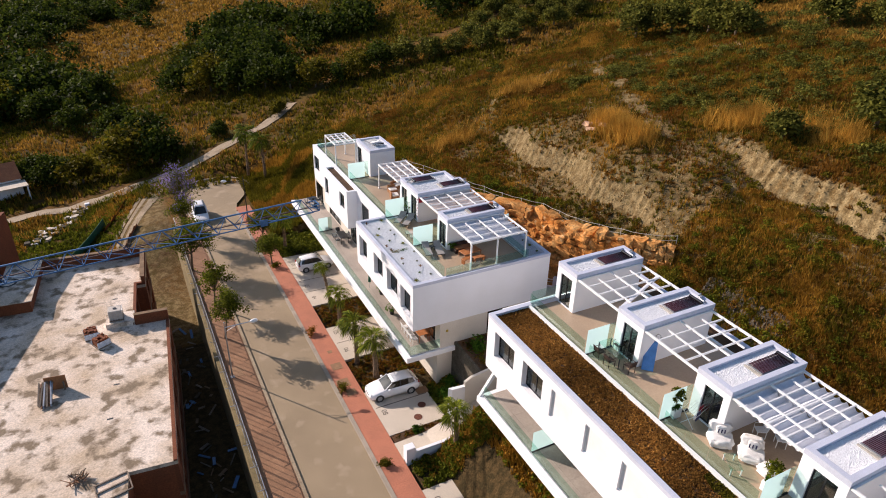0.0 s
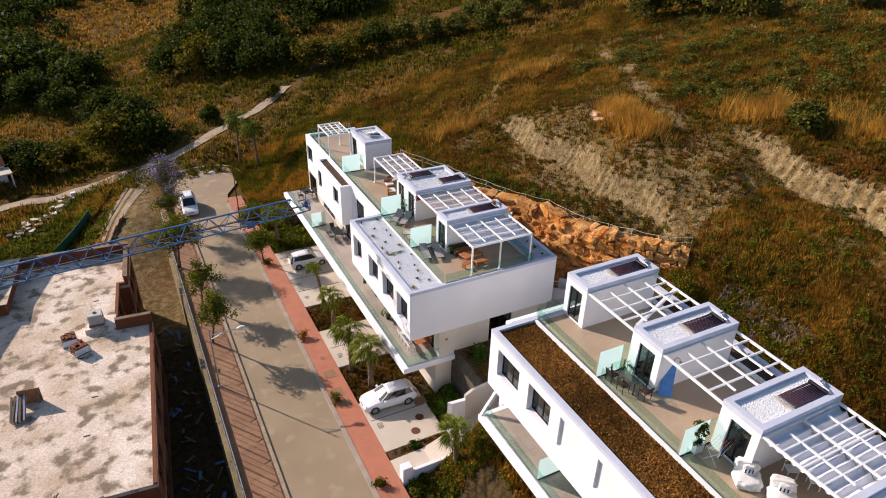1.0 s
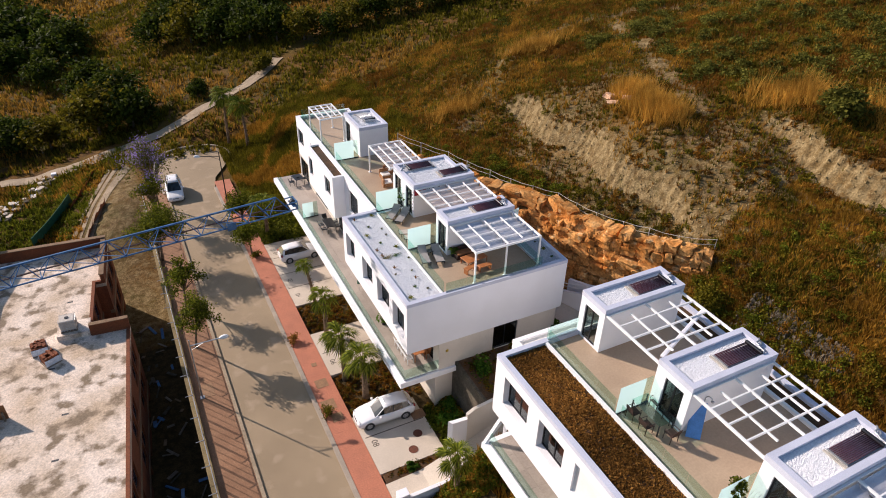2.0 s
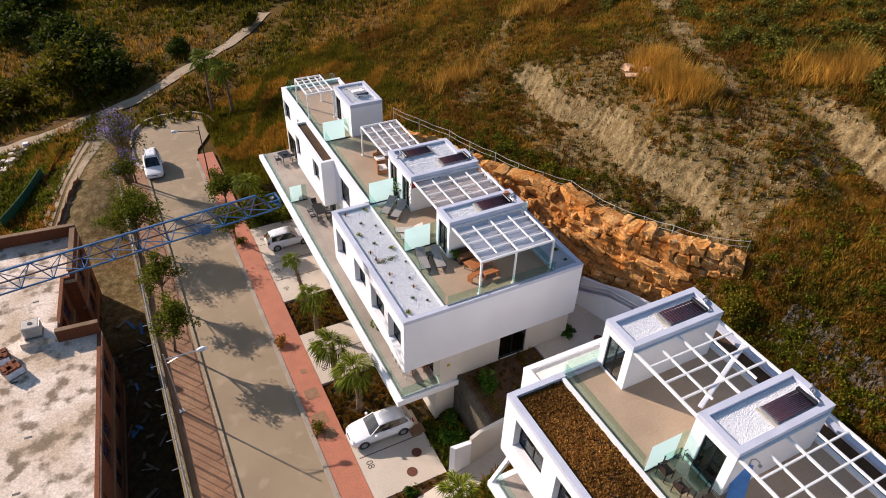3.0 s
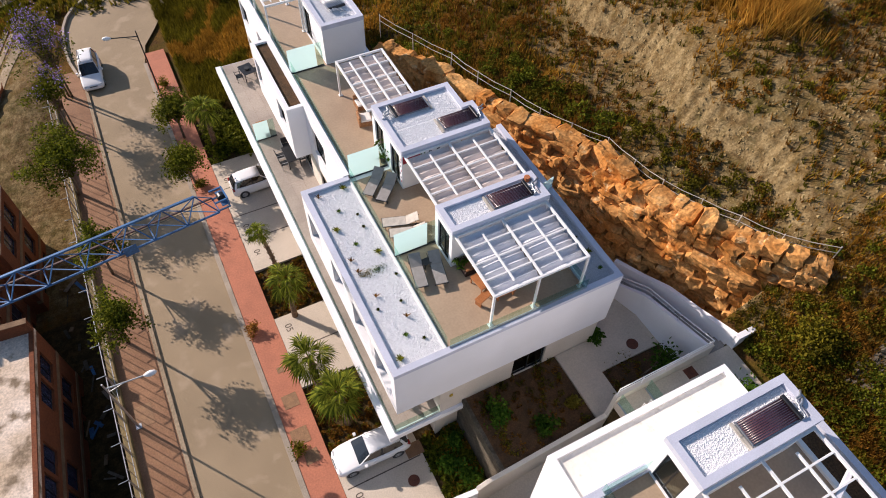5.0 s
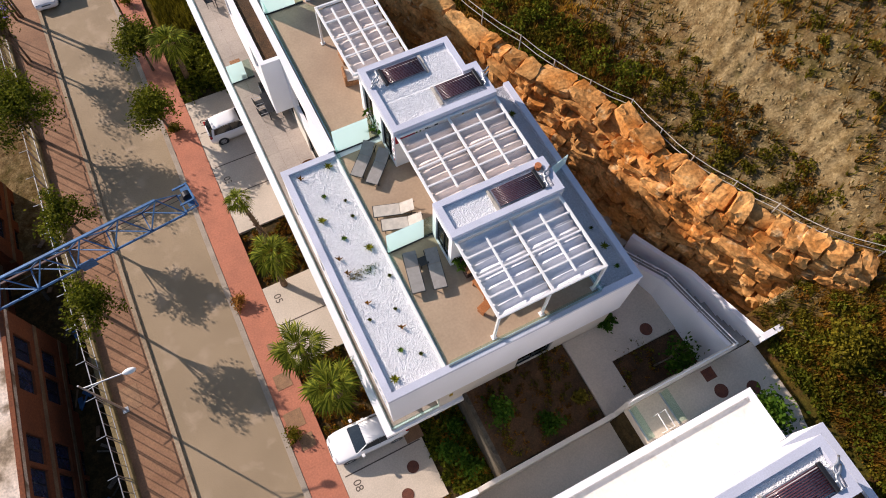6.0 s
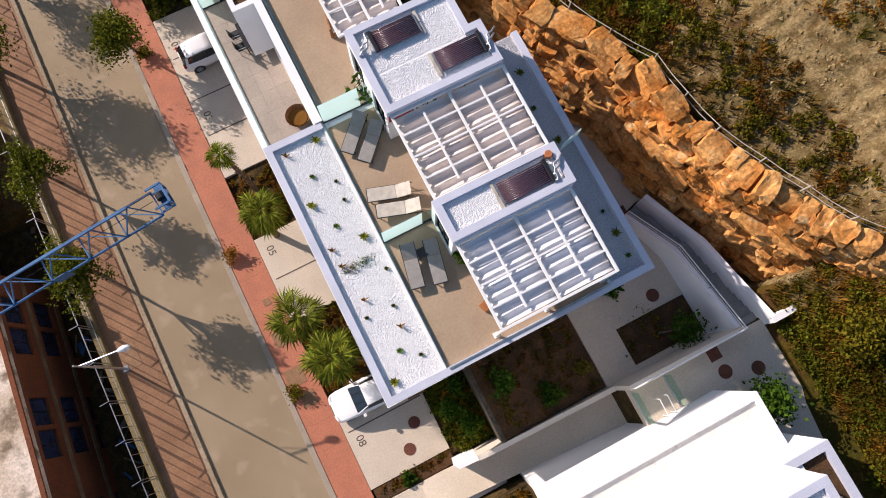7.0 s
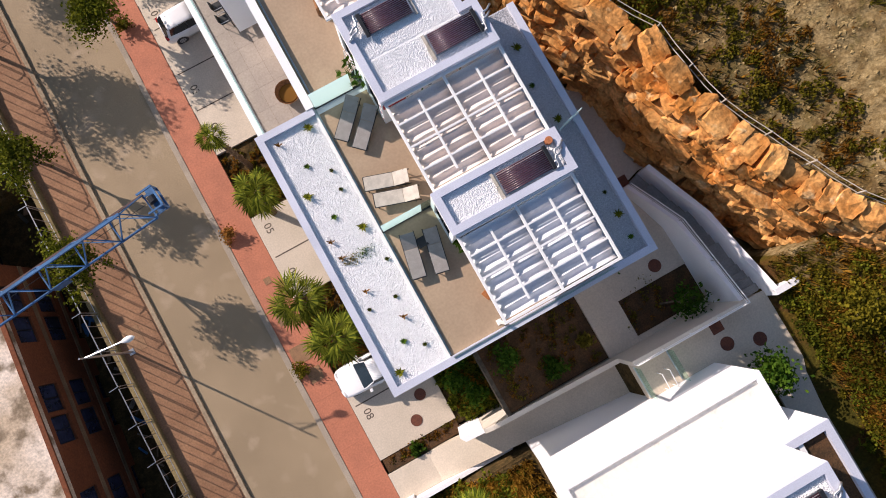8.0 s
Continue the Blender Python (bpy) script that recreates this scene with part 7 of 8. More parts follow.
site_clutter()
hs = thing("farmhouse", "small white farmhouse with a terracotta roof", "house", at=pose(-36.3, 76.5, float(land(-36.3, 76.5)) + 0.5, 0, 0, 14) @ Matrix.Scale(0.95, 4))
part("wall", Shape().box(-5, -3, -1, 4, 3, 3.0).add([(4, -3, 3), (4, 3, 3), (4, 0, 4.6), (3.7, -3, 3), (3.7, 3, 3), (3.7, 0, 4.6)], [(0, 1, 2), (5, 4, 3), (0, 2, 5, 3), (1, 4, 5, 2)]), WHITE, hs)
part("roof", Shape().add([(-5.3, -3.4, 2.85), (4.2, -3.4, 2.85), (4.2, 0, 4.75), (-5.3, 0, 4.75), (-5.3, 3.4, 2.85), (4.2, 3.4, 2.85)], [(0, 1, 2, 3), (3, 2, 5, 4)]), TERRACOTTA, hs, "weathered terracotta tiles")
part("window", Shape().box(3.99, -0.5, 1.0, 4.05, 0.5, 2.2), DARK_METAL, hs)
part("porch_roof", Shape().box(0.5, -6.0, 2.3, 4.5, -3.0, 2.45), CONCRETE, hs)
part("porch_post", Shape().box(4.2, -5.9, -1, 4.4, -5.7, 2.3), WHITE, hs)
for k, (x, y, s) in enumerate(((27.4, 15.0, 0.9), (28.4, 14.6, 0.8), (28.0, 13.6, 0.75), (27.0, 14.2, 0.6))):
    rk = random.Random(k)
    ob = tagged(part("rock", boulder_mesh(rk, s * 1.6, s * 0.9, s * 0.55, "rock", PALE_ROCK), PALE_ROCK), "pale pinkish rock slab lying on the hillside", "rock", "hillside rocks")
    ob.matrix_world = Matrix.Translation((x, y, float(land(x, y)) + s * 0.3)) @ pose(0, 0, 0, 10 * k, 15, 40 * k)


# ---- plants ----
def quads(centres, size, rng, stretch=1.6, flat=0.35):
    """Randomly turned leaf blades: vertices and faces."""
    n = len(centres)
    a = rng.normal(size=(n, 3))
    a[:, 2] *= 0.7
    a /= np.linalg.norm(a, axis=1)[:, None] + 1e-9
    b = np.cross(a, rng.normal(size=(n, 3)))
    b /= np.linalg.norm(b, axis=1)[:, None] + 1e-9
    s = (size * rng.uniform(0.6, 1.3, n))[:, None]
    la, lb = a * s * stretch * 0.5, b * s * 0.5
    v = np.stack([centres - la, centres + lb - la * 0.1, centres + la, centres - lb + la * 0.1], 1).reshape(-1, 3)
    f = np.arange(n * 4).reshape(-1, 4)
    return v, f


def crown_points(rng, radius, clumps, leaves, spread, lift=0.75, hollow=0.42):
    """Leaf places in clumps over an uneven crown."""
    d = rng.normal(size=(clumps, 3))
    d /= np.linalg.norm(d, axis=1)[:, None]
    d[:, 2] = np.where(d[:, 2] < -0.55, -d[:, 2], d[:, 2])
    r = rng.uniform(hollow, 1.0, clumps) * (0.80 + 0.32 * np.sin(d[:, 0] * 4 + d[:, 1] * 3))
    c = d * r[:, None] * np.array([radius, radius, radius * lift])
    p = c[:, None, :] + rng.normal(size=(clumps, leaves, 3)) * spread * np.array([1, 1, 0.75])
    return c, p.reshape(-1, 3)


def tree(name, label, x, y, z, height, radius, seed, leaf, size=0.115, clumps=70, leaves=58, spread=0.30, lean=(0, 0), bloom=0.0, trunk_r=0.11, stems=1):
    rng = np.random.default_rng(seed)
    ob = thing(name, label, "tree", "street trees", at=pose(x, y, z))
    top = np.array([lean[0], lean[1], height - radius * 0.75])
    c, p = crown_points(rng, radius, clumps, leaves, spread)
    for sidx in range(stems):
        off = np.array([0.25 * sidx, 0.2 * (sidx % 2), 0])
        fork = top * 0.55 + off
        part("trunk", Shape().tube([(off[0], off[1], -0.1), tuple(fork * 0.5 + off * 0.5), tuple(fork), tuple(top + off)], [trunk_r, trunk_r * 0.8, trunk_r * 0.65, trunk_r * 0.3], 8), BARK, ob, smooth=True)
        for k in range(0, len(c), max(1, len(c) // 13)):
            q = top + c[k]
            mid = (fork + q) / 2 + np.array([0, 0, 0.15])
            part("limb", Shape().tube([tuple(fork), tuple(mid), tuple(q)], [trunk_r * 0.45, trunk_r * 0.28, 0.012], 5), BARK, ob)
    v, f = quads(p + top, np.full(len(p), size), rng)
    part("crown", raw_mesh("crown", v, f, leaf), leaf, ob)
    if bloom:
        keep = c[(c[:, 2] > (0.0 if bloom > 0.7 else 0.9))]
        bp = (keep[:, None, :] * 1.06 + rng.normal(size=(len(keep), 42, 3)) * spread * 0.85).reshape(-1, 3)
        v, f = quads(bp + top, np.full(len(bp), size * 0.85), rng, 1.2)
        part("blossom", raw_mesh("blossom", v, f, BLOOM), BLOOM, ob, "violet blossom")
    return ob


tree("street_tree", "leafy green street tree at the kerb", -12.2, 14.3, 0.1, 5.3, 1.95, 1, LEAF_TREE, clumps=40, leaves=85, spread=0.25, lean=(0.5, -1.0))
tree("street_tree", "leafy green street tree at the kerb", -12.1, 20.2, -0.1, 4.8, 1.6, 2, LEAF_TREE, clumps=34, leaves=85, spread=0.24, lean=(0.3, -0.6))
tree("street_tree", "dense green street tree beside the wall", -13.0, 28.9, -0.35, 6.2, 2.9, 3, LEAF_TREE, clumps=105, leaves=85, lean=(0.4, -0.4), trunk_r=0.15)
tree("jacaranda_tree", "violet flowering jacaranda with several thin stems", -12.4, 41.0, -0.75, 7.6, 2.9, 4, LEAF_TREE, clumps=60, leaves=46, bloom=1, trunk_r=0.10, stems=3, spread=0.38)
tree("jacaranda_tree", "violet flowering jacaranda with thin stems", -12.5, 36.2, -0.6, 5.8, 2.1, 14, LEAF_TREE, clumps=40, leaves=70, bloom=0.5, trunk_r=0.09, stems=2)
tree("street_tree", "dense green street tree on the pavement", -5.0, 25.9, -0.3, 4.2, 1.5, 5, LEAF_TREE, clumps=70, lean=(-0.2, -0.3))
tree("street_tree", "dense green street tree beside the pavement", -4.6, 31.6, -0.45, 4.2, 1.7, 6, LEAF_TREE, clumps=75)
tree("garden_tree", "small green tree beside the walkway", 15.0, -7.5, 6.8, 2.0, 0.85, 7, LEAF_GREEN, clumps=24, size=0.13)
tree("frangipani", "bare-stemmed young tree with a tuft of leaves", 13.2, -3.0, 4.1, 2.3, 0.75, 8, LEAF_GREEN, clumps=16, leaves=30, size=0.13, lean=(0.9, -0.2), trunk_r=0.06)
tree("olive_tree", "dark green dense tree on the slope", 19.4, -6.6, 8.1, 1.9, 0.95, 9, LEAF_SCRUB, clumps=34)


def fan_palm(label, x, y, z, height, radius, seed, fans=22, lean=(0, 0), trunk_r=0.16):
    rng = np.random.default_rng(seed)
    ob = thing("palm_tree", label, "palm tree", "fan palms", at=pose(x, y, z))
    pts = [(lean[0] * t * t, lean[1] * t * t, height * t - 0.1 * (t == 0)) for t in (0, 0.25, 0.5, 0.75, 1.0)]
    part("trunk", Shape().tube(pts, [trunk_r * 1.35, trunk_r * 1.1, trunk_r, trunk_r * 0.95, trunk_r * 1.15], 12), PALM_BARK, ob, smooth=True)
    stubs = Shape()
    for k in range(46):
        t = 0.25 + 0.72 * (k / 46)
        a = k * 2.4
        r = trunk_r * 1.05
        cx, cy = lean[0] * t * t, lean[1] * t * t
        stubs.beam((cx + r * 0.8 * math.cos(a), cy + r * 0.8 * math.sin(a), height * t), (cx + r * 1.5 * math.cos(a), cy + r * 1.5 * math.sin(a), height * t + 0.13), 0.06, 0.03)
    part("leaf_stubs", stubs, PALM_BARK, ob, "dry cut leaf bases")["kind"] = "stuff"
    top = Vector(pts[-1])
    fans = int(fans * 0.85)
    for k in range(fans):
        az = k * 2.399 + rng.uniform(-0.25, 0.25)
        el = math.radians(78 - 118 * (k / fans) ** 0.9)
        d = Vector((math.cos(az) * math.cos(el), math.sin(az) * math.cos(el), math.sin(el)))
        hub = top + d * radius * rng.uniform(0.45, 0.66) * (0.55 if k < 4 else 1.0) + Vector((0, 0, 0.05))
        side = d.cross((0, 0, 1)).normalized()
        fall = (d + Vector((0, 0, -0.55))).normalized()
        up = side.cross(fall).normalized()
        s = Shape()
        s.tube([top, top.lerp(hub, 0.6) + Vector((0, 0, 0.05)), hub], [0.028, 0.018, 0.012], 4)
        m = 17
        for j in range(m):
            a, b = (math.radians(-118 + 236 * (j + e) / m) for e in (0.08, 0.92))
            mid = (a + b) / 2
            ln = radius * 0.62 * (0.66 + 0.38 * math.cos(mid)) * rng.uniform(0.85, 1.12)
            p, q = (hub + (fall * math.cos(t) + side * math.sin(t)) * ln * 0.52 + up * lift for t, lift in ((a, 0.0), (b, 0.035)))
            tip = hub + (fall * math.cos(mid) + side * math.sin(mid)) * ln + Vector((rng.uniform(-0.04, 0.04), rng.uniform(-0.04, 0.04), -0.3 * ln))
            s.add([hub, p, q, tip], [(0, 1, 2), (1, 3, 2)])
        part("frond", s, LEAF_PALM, ob)
    return ob


fan_palm("tall young fan palm with a slim bent trunk", -2.1, 14.6, 0.0, 4.6, 0.85, 1, 20, (-0.4, 0.8), 0.13)
fan_palm("fan palm with a stout trunk in the bay garden", -2.2, 11.6, 0.0, 3.3, 1.3, 2, 22, (0.2, 0.5))
fan_palm("fan palm with drooping fronds in the bay garden", -2.6, 5.9, 0.0, 4.0, 1.5, 3, 24, (-0.05, 0.2), 0.18)
fan_palm("fan palm with drooping fronds in the bay garden", -1.85, 3.4, 0.1, 3.7, 1.55, 4, 24, (-0.1, 0.1), 0.2)
fan_palm("fan palm beside the entrance wall", 0.15, -7.2, 0.2, 4.0, 1.25, 5, 26, (-0.15, -0.1), 0.17)
fan_palm("tall fan palm on the far grass slope", -1.6, 53.5, 0.0, 6.2, 1.9, 6, 26, (0.2, 0))
fan_palm("tall fan palm on the far grass slope", 0.4, 51.6, 0.0, 5.4, 1.8, 7, 26, (-0.2, 0))
fan_palm("fan palm among the shrubs by the street", -2.6, 29.6, 0.0, 3.4, 1.5, 8, 24)


def bush(name, label, x, y, z, r, seed, leaf, size=0.12, clumps=22, leaves=22, squash=0.8, group="shrubs", category="shrub"):
    rng = np.random.default_rng(seed)
    c, p = crown_points(rng, r, clumps, leaves, r * 0.22, squash, 0.3)
    p[:, 2] = np.abs(p[:, 2] + r * squash * 0.55)
    v, f = quads(p, np.full(len(p), size), rng)
    ob = thing(name, label, category, group, at=pose(x, y, z))
    part("foliage", raw_mesh("foliage", v, f, leaf), leaf, ob)
    st = Shape()
    for k in range(4):
        st.tube([(0, 0, -0.05), tuple(c[k] * 0.5 + np.array([0, 0, r * 0.4]))], [0.025, 0.01], 5)
    part("stems", st, BARK, ob)
    return ob


for k, (x, y, r, m) in enumerate(((-4.95, 11.65, 0.55, LEAF_BROWN), (-4.9, 3.0, 0.55, LEAF_SCRUB), (-4.7, 25.6, 0.6, LEAF_SCRUB), (-4.6, 39.0, 0.7, LEAF_SCRUB), (-4.9, -6.0, 0.45, LEAF_SCRUB))):
    bush("pavement_shrub", "scruffy shrub growing in a pavement square", x, y, 0.1 + float(street_z(y)), r, 30 + k, m, 0.09, group="pavement shrubs")
for k, (x, y, z, r) in enumerate(((5.1, -1.5, 4.1, 0.75), (7.0, -3.1, 4.1, 0.55), (12.3, 0.15, 4.2, 0.5), (8.9, -2.7, 4.1, 0.45), (2.9, -2.7, 0.6, 0.8), (2.2, -1.6, 0.5, 0.7), (3.0, -0.7, 0.6, 0.6), (14.3, -3.3, 4.1, 0.6), (-1.4, -3.9, 0.05, 0.35))):
    bush("garden_shrub", "rounded green garden shrub in soil", x, y, z, r, 50 + k, LEAF_YELLOW if k == 3 else LEAF_GREEN, 0.13, group="garden shrubs")


def topiary(x, y, z, seed):
    rng = np.random.default_rng(seed)
    ob = thing("potted_topiary", "clipped round topiary in a white square planter", "potted plant", "potted topiaries", at=pose(x, y, z))
    part("planter", Shape().prism([(-0.26, -0.26), (0.26, -0.26), (0.26, 0.26), (-0.26, 0.26)], 0, 0.55), PAINT, ob, bevel=0.02)
    part("stem", Shape().tube([(0, 0, 0.5), (0, 0, 1.2)], 0.025, 6), BARK, ob)
    c, p = crown_points(rng, 0.36, 60, 16, 0.05, 1.0, 0.85)
    v, f = quads(p + np.array([0, 0, 1.3]), np.full(len(p), 0.07), rng)
    part("crown", raw_mesh("crown", v, f, LEAF_TREE), LEAF_TREE, ob)
    c, p = crown_points(rng, 0.25, 20, 12, 0.06, 0.5, 0.5)
    v, f = quads(p + np.array([0, 0, 0.6]), np.full(len(p), 0.08), rng)
    part("underplanting", raw_mesh("underplanting", v, f, LEAF_GREEN), LEAF_GREEN, ob)


topiary(5.6, -20.3, Z2, 1)
topiary(5.9, -25.9, Z2, 2)


def potted_palm(x, y, z, seed, h=1.1, big=0.8):
    rng = np.random.default_rng(seed)
    ob = thing("potted_palm", "glossy green potted palm on the terrace", "potted plant", "potted palms", at=pose(x, y, z))
    part("pot", Shape().tube([(0, 0, 0), (0, 0, 0.38)], [0.17, 0.22], 14), DARK_METAL, ob)
    for k in range(11):
        a, e = k * 2.4, rng.uniform(0.3, 1.1)
        tip = Vector((math.cos(a) * big * math.cos(e), math.sin(a) * big * math.cos(e), h * math.sin(e)))
        mid = Vector((tip.x * 0.5, tip.y * 0.5, 0.4 + tip.z * 0.8))
        end = Vector((tip.x, tip.y, 0.3 + tip.z * 0.9))
        s = Shape().tube([(0, 0, 0.35), mid, end], [0.015, 0.01, 0.004], 4)
        for j in range(7):
            t = 0.35 + 0.6 * j / 6
            p = mid.lerp(end, t) if t > 0.5 else Vector((0, 0, 0.35)).lerp(mid, t * 2)
            for sgn in (-1, 1):
                d = (end - mid).normalized().cross((0, 0, 1)).normalized() * sgn
                q = p + d * 0.22 + Vector((0, 0, -0.04)) + (end - mid).normalized() * 0.1
                w = (end - mid).normalized() * 0.03
                s.add([p - w, p + w, q], [(0, 1, 2)])
        part("frond", s, LEAF_GREEN, ob)


potted_palm(5.0, 12.45, 10.2, 1, 1.3, 0.8)
potted_palm(5.45, 4.1, 10.2, 2, 0.6, 0.4)
potted_palm(0.9, 6.3, 3.9, 3, 0.9, 0.6)
potted_palm(1.3, 9.7, 3.9, 4, 0.7, 0.5)


def succulent(x, y, z, kind_no, seed):
    """Small rosette or tuft on the gravel."""
    rng = np.random.default_rng(seed)
    ob = thing("succulent", ("spiky green agave", "low yellow-green rosette", "dark tufted succulent", "thin rusty succulent")[kind_no] + " growing in white roof gravel", "succulent", "roof succulents", at=pose(x, y, z))
    s = Shape()
    n, ln, up = ((16, 0.26, 0.9), (18, 0.17, 0.7), (22, 0.13, 1.0), (7, 0.24, 2.0))[kind_no]
    for k in range(n):
        a = k * 2.4
        e = math.atan(up * (k + 1) / n * 1.6)
        d = Vector((math.cos(a) * math.cos(e), math.sin(a) * math.cos(e), math.sin(e)))
        w = d.cross((0, 0, 1)).normalized() * ln * 0.13
        L = ln * rng.uniform(0.8, 1.2)
        s.add([Vector((0, 0, 0.0)) - w * 0.5, Vector((0, 0, 0)) + w * 0.5, d * L * 0.55 + w, d * L * 0.55 - w, d * L], [(0, 1, 2, 3), (3, 2, 4)])
    part("leaves", s, (LEAF_TREE, LEAF_GREEN, LEAF_OLIVE, LEAF_RUST)[kind_no], ob)
    part("root_collar", Shape().disc(0, 0, -0.03, 0.012, 0.04, 8), BARK, ob)


spots = ((2.17, 11.48, 0), (0.73, 11.39, 3), (1.35, 10.05, 1), (2.16, 9.41, 2), (2.13, 8.52, 2), (0.78, 8.89, 0), (1.33, 7.63, 1), (2.16, 6.71, 0), (0.72, 6.76, 3), (0.78, 5.97, 3), (2.41, 5.06, 2), (1.97, 3.54, 2), (0.79, 3.57, 2), (1.85, 2.66, 3), (2.08, 1.26, 2), (1.39, 1.78, 1), (0.65, 0.76, 0), (1.0, 4.3, 3), (11.29, 8.52, 1), (11.55, 10.28, 0), (11.52, 6.76, 0), (11.67, 3.1, 2), (11.7, 2.04, 0), (11.67, 0.96, 1))
for k, (x, y, n) in enumerate(spots):
    succulent(x, y, 10.30, n, k)
weeds = np.random.default_rng(77)
for nm, x, w, leaf in (("green", 1.75, 0.5, LEAF_GREEN), ("yellow", 1.05, 0.4, LEAF_YELLOW)):
    p = np.column_stack([weeds.normal(x, w * 0.5, 150), weeds.normal(5.75, 0.13, 150), 10.30 + np.abs(weeds.normal(0, 0.02, 150))])
    v, f = quads(p[(p[:, 0] > 0.6) & (p[:, 0] < 2.5)], np.full(int(((p[:, 0] > 0.6) & (p[:, 0] < 2.5)).sum()), 0.045), weeds)
    tagged(part("gravel_weeds", raw_mesh("gravel_weeds", v, f, leaf), leaf), "low " + nm + " weeds creeping over the roof gravel", "weeds", kind="stuff")


# ---- wild growth ----
def tufts(name, label, xy, height, blades, leaf, seed, width=0.062, spread=0.14):
    """Many grass tufts as one mesh."""
    rng = np.random.default_rng(seed)
    n = len(xy)
    if not n:
        return
    base = np.repeat(np.column_stack([xy, land(xy[:, 0], xy[:, 1]) - 0.05]), blades, 0)
    h = np.repeat(height * rng.uniform(0.6, 1.3, n), blades) * rng.uniform(0.7, 1.1, n * blades)
    a = rng.uniform(0, 6.283, n * blades)
    out = np.column_stack([np.cos(a), np.sin(a)])
    root = base.copy()
    root[:, :2] += out * (rng.uniform(0, spread, n * blades))[:, None]
    tip = root.copy()
    tip[:, :2] += out * (h * rng.uniform(0.15, 0.6, n * blades))[:, None]
    tip[:, 2] += h
    side = np.column_stack([-out[:, 1], out[:, 0], np.zeros(n * blades)]) * (width * (0.5 + h / max(height, 0.1)))[:, None]
    v = np.stack([root - side * 0.5, root + side * 0.5, tip], 1).reshape(-1, 3)
    f = np.arange(n * blades * 3).reshape(-1, 3)
    tagged(part(name, raw_mesh(name, v, f, leaf), leaf), label, "grass", kind="stuff")


def scrub(name, label, xy, radius, leaves, leaf, seed, size=0.16, squash=0.75, category="scrub"):
    """Many low bushes as one mesh."""
    rng = np.random.default_rng(seed)
    n = len(xy)
    if not n:
        return
    r = radius * rng.uniform(0.5, 1.35, n)
    c = np.column_stack([xy, land(xy[:, 0], xy[:, 1])])
    d = rng.normal(size=(n, leaves, 3))
    d /= np.linalg.norm(d, axis=2)[..., None]
    lump = 0.78 + 0.3 * np.sin(d[..., 0] * 5 + np.arange(n)[:, None]) * np.sin(d[..., 1] * 4 + 1.7 * np.arange(n)[:, None])
    p = d * (r[:, None] * lump * rng.uniform(0.55, 1.0, (n, leaves)))[..., None]
    p[..., 2] = np.abs(p[..., 2]) * squash + 0.05
    p = (p + c[:, None, :]).reshape(-1, 3)
    v, f = quads(p, np.repeat(size * (0.6 + 0.4 * r / radius), leaves), rng, 1.5)
    tagged(part(name, raw_mesh(name, v, f, leaf), leaf), label, category, kind="stuff")


def scatter(rng, n, x0, x1, y0, y1, keep):
    p = np.column_stack([rng.uniform(x0, x1, n), rng.uniform(y0, y1, n)])
    return p[keep(p[:, 0], p[:, 1])]


# drifts of distant wood: centre, spread and number of trees
WOODS = ((-26, 245, 14, 24, 60), (-50, 215, 12, 30, 60), (-34, 140, 6, 10, 34), (-52, 140, 8, 16, 40), (18, 143, 5, 8, 16), (70, 92, 12, 10, 30), (100, 60, 12, 18, 30), (30, 108, 6, 10, 16))
FIELD_TREES = ((-16.8, 72.0, 4.6), (-12.2, 70.5, 3.8), (-14.0, 76.5, 4.6), (-27.5, 76.0, 3.0), (-23.6, 74.0, 3.0), (-30.5, 79.0, 3.2), (-17.2, 92.5, 3.7), (-21.0, 120.0, 4.6), (-38.0, 122.0, 5.0), (-30.0, 114.0, 4.2), (-24.5, 104.0, 3.4),
               (-4.0, 104.0, 4.4), (1.0, 99.0, 4.6), (5.5, 93.5, 4.6), (9.5, 88.0, 4.2), (13.0, 83.0, 4.0), (16.5, 78.5, 3.4), (2.0, 110.0, 5.0), (8.0, 104.0, 5.0), (13.0, 98.0, 4.6), (-0.5, 118.0, 5.0), (7.0, 116.0, 5.2), (15.0, 108.0, 4.6),
               (20.5, 76.5, 2.4), (24.0, 75.5, 3.0), (28.0, 75.0, 3.0), (32.0, 74.0, 2.8), (36.0, 71.5, 2.6), (8.0, 73.0, 1.6), (-2.5, 71.5, 1.7),
               (40, 69, 2.2), (44, 66.5, 2.1), (48, 64, 2.2), (45, 73, 2.2), (49, 70, 2.0), (53, 67, 2.2), (57, 63.5, 2.2), (50, 78, 2.3), (55, 75, 2.1), (60, 71, 2.2), (64, 66, 2.2), (56, 84, 2.4), (62, 80, 2.2), (67, 75, 2.4),
               (56, 41, 3.2), (59, 37, 3.4), (60, 31, 3.2), (59, 25.5, 2.8), (67, 18.5, 3.0), (70, 13, 2.4), (35.6, -1.4, 1.5), (41, -6.0, 2.6), (44, -9.5, 2.4))


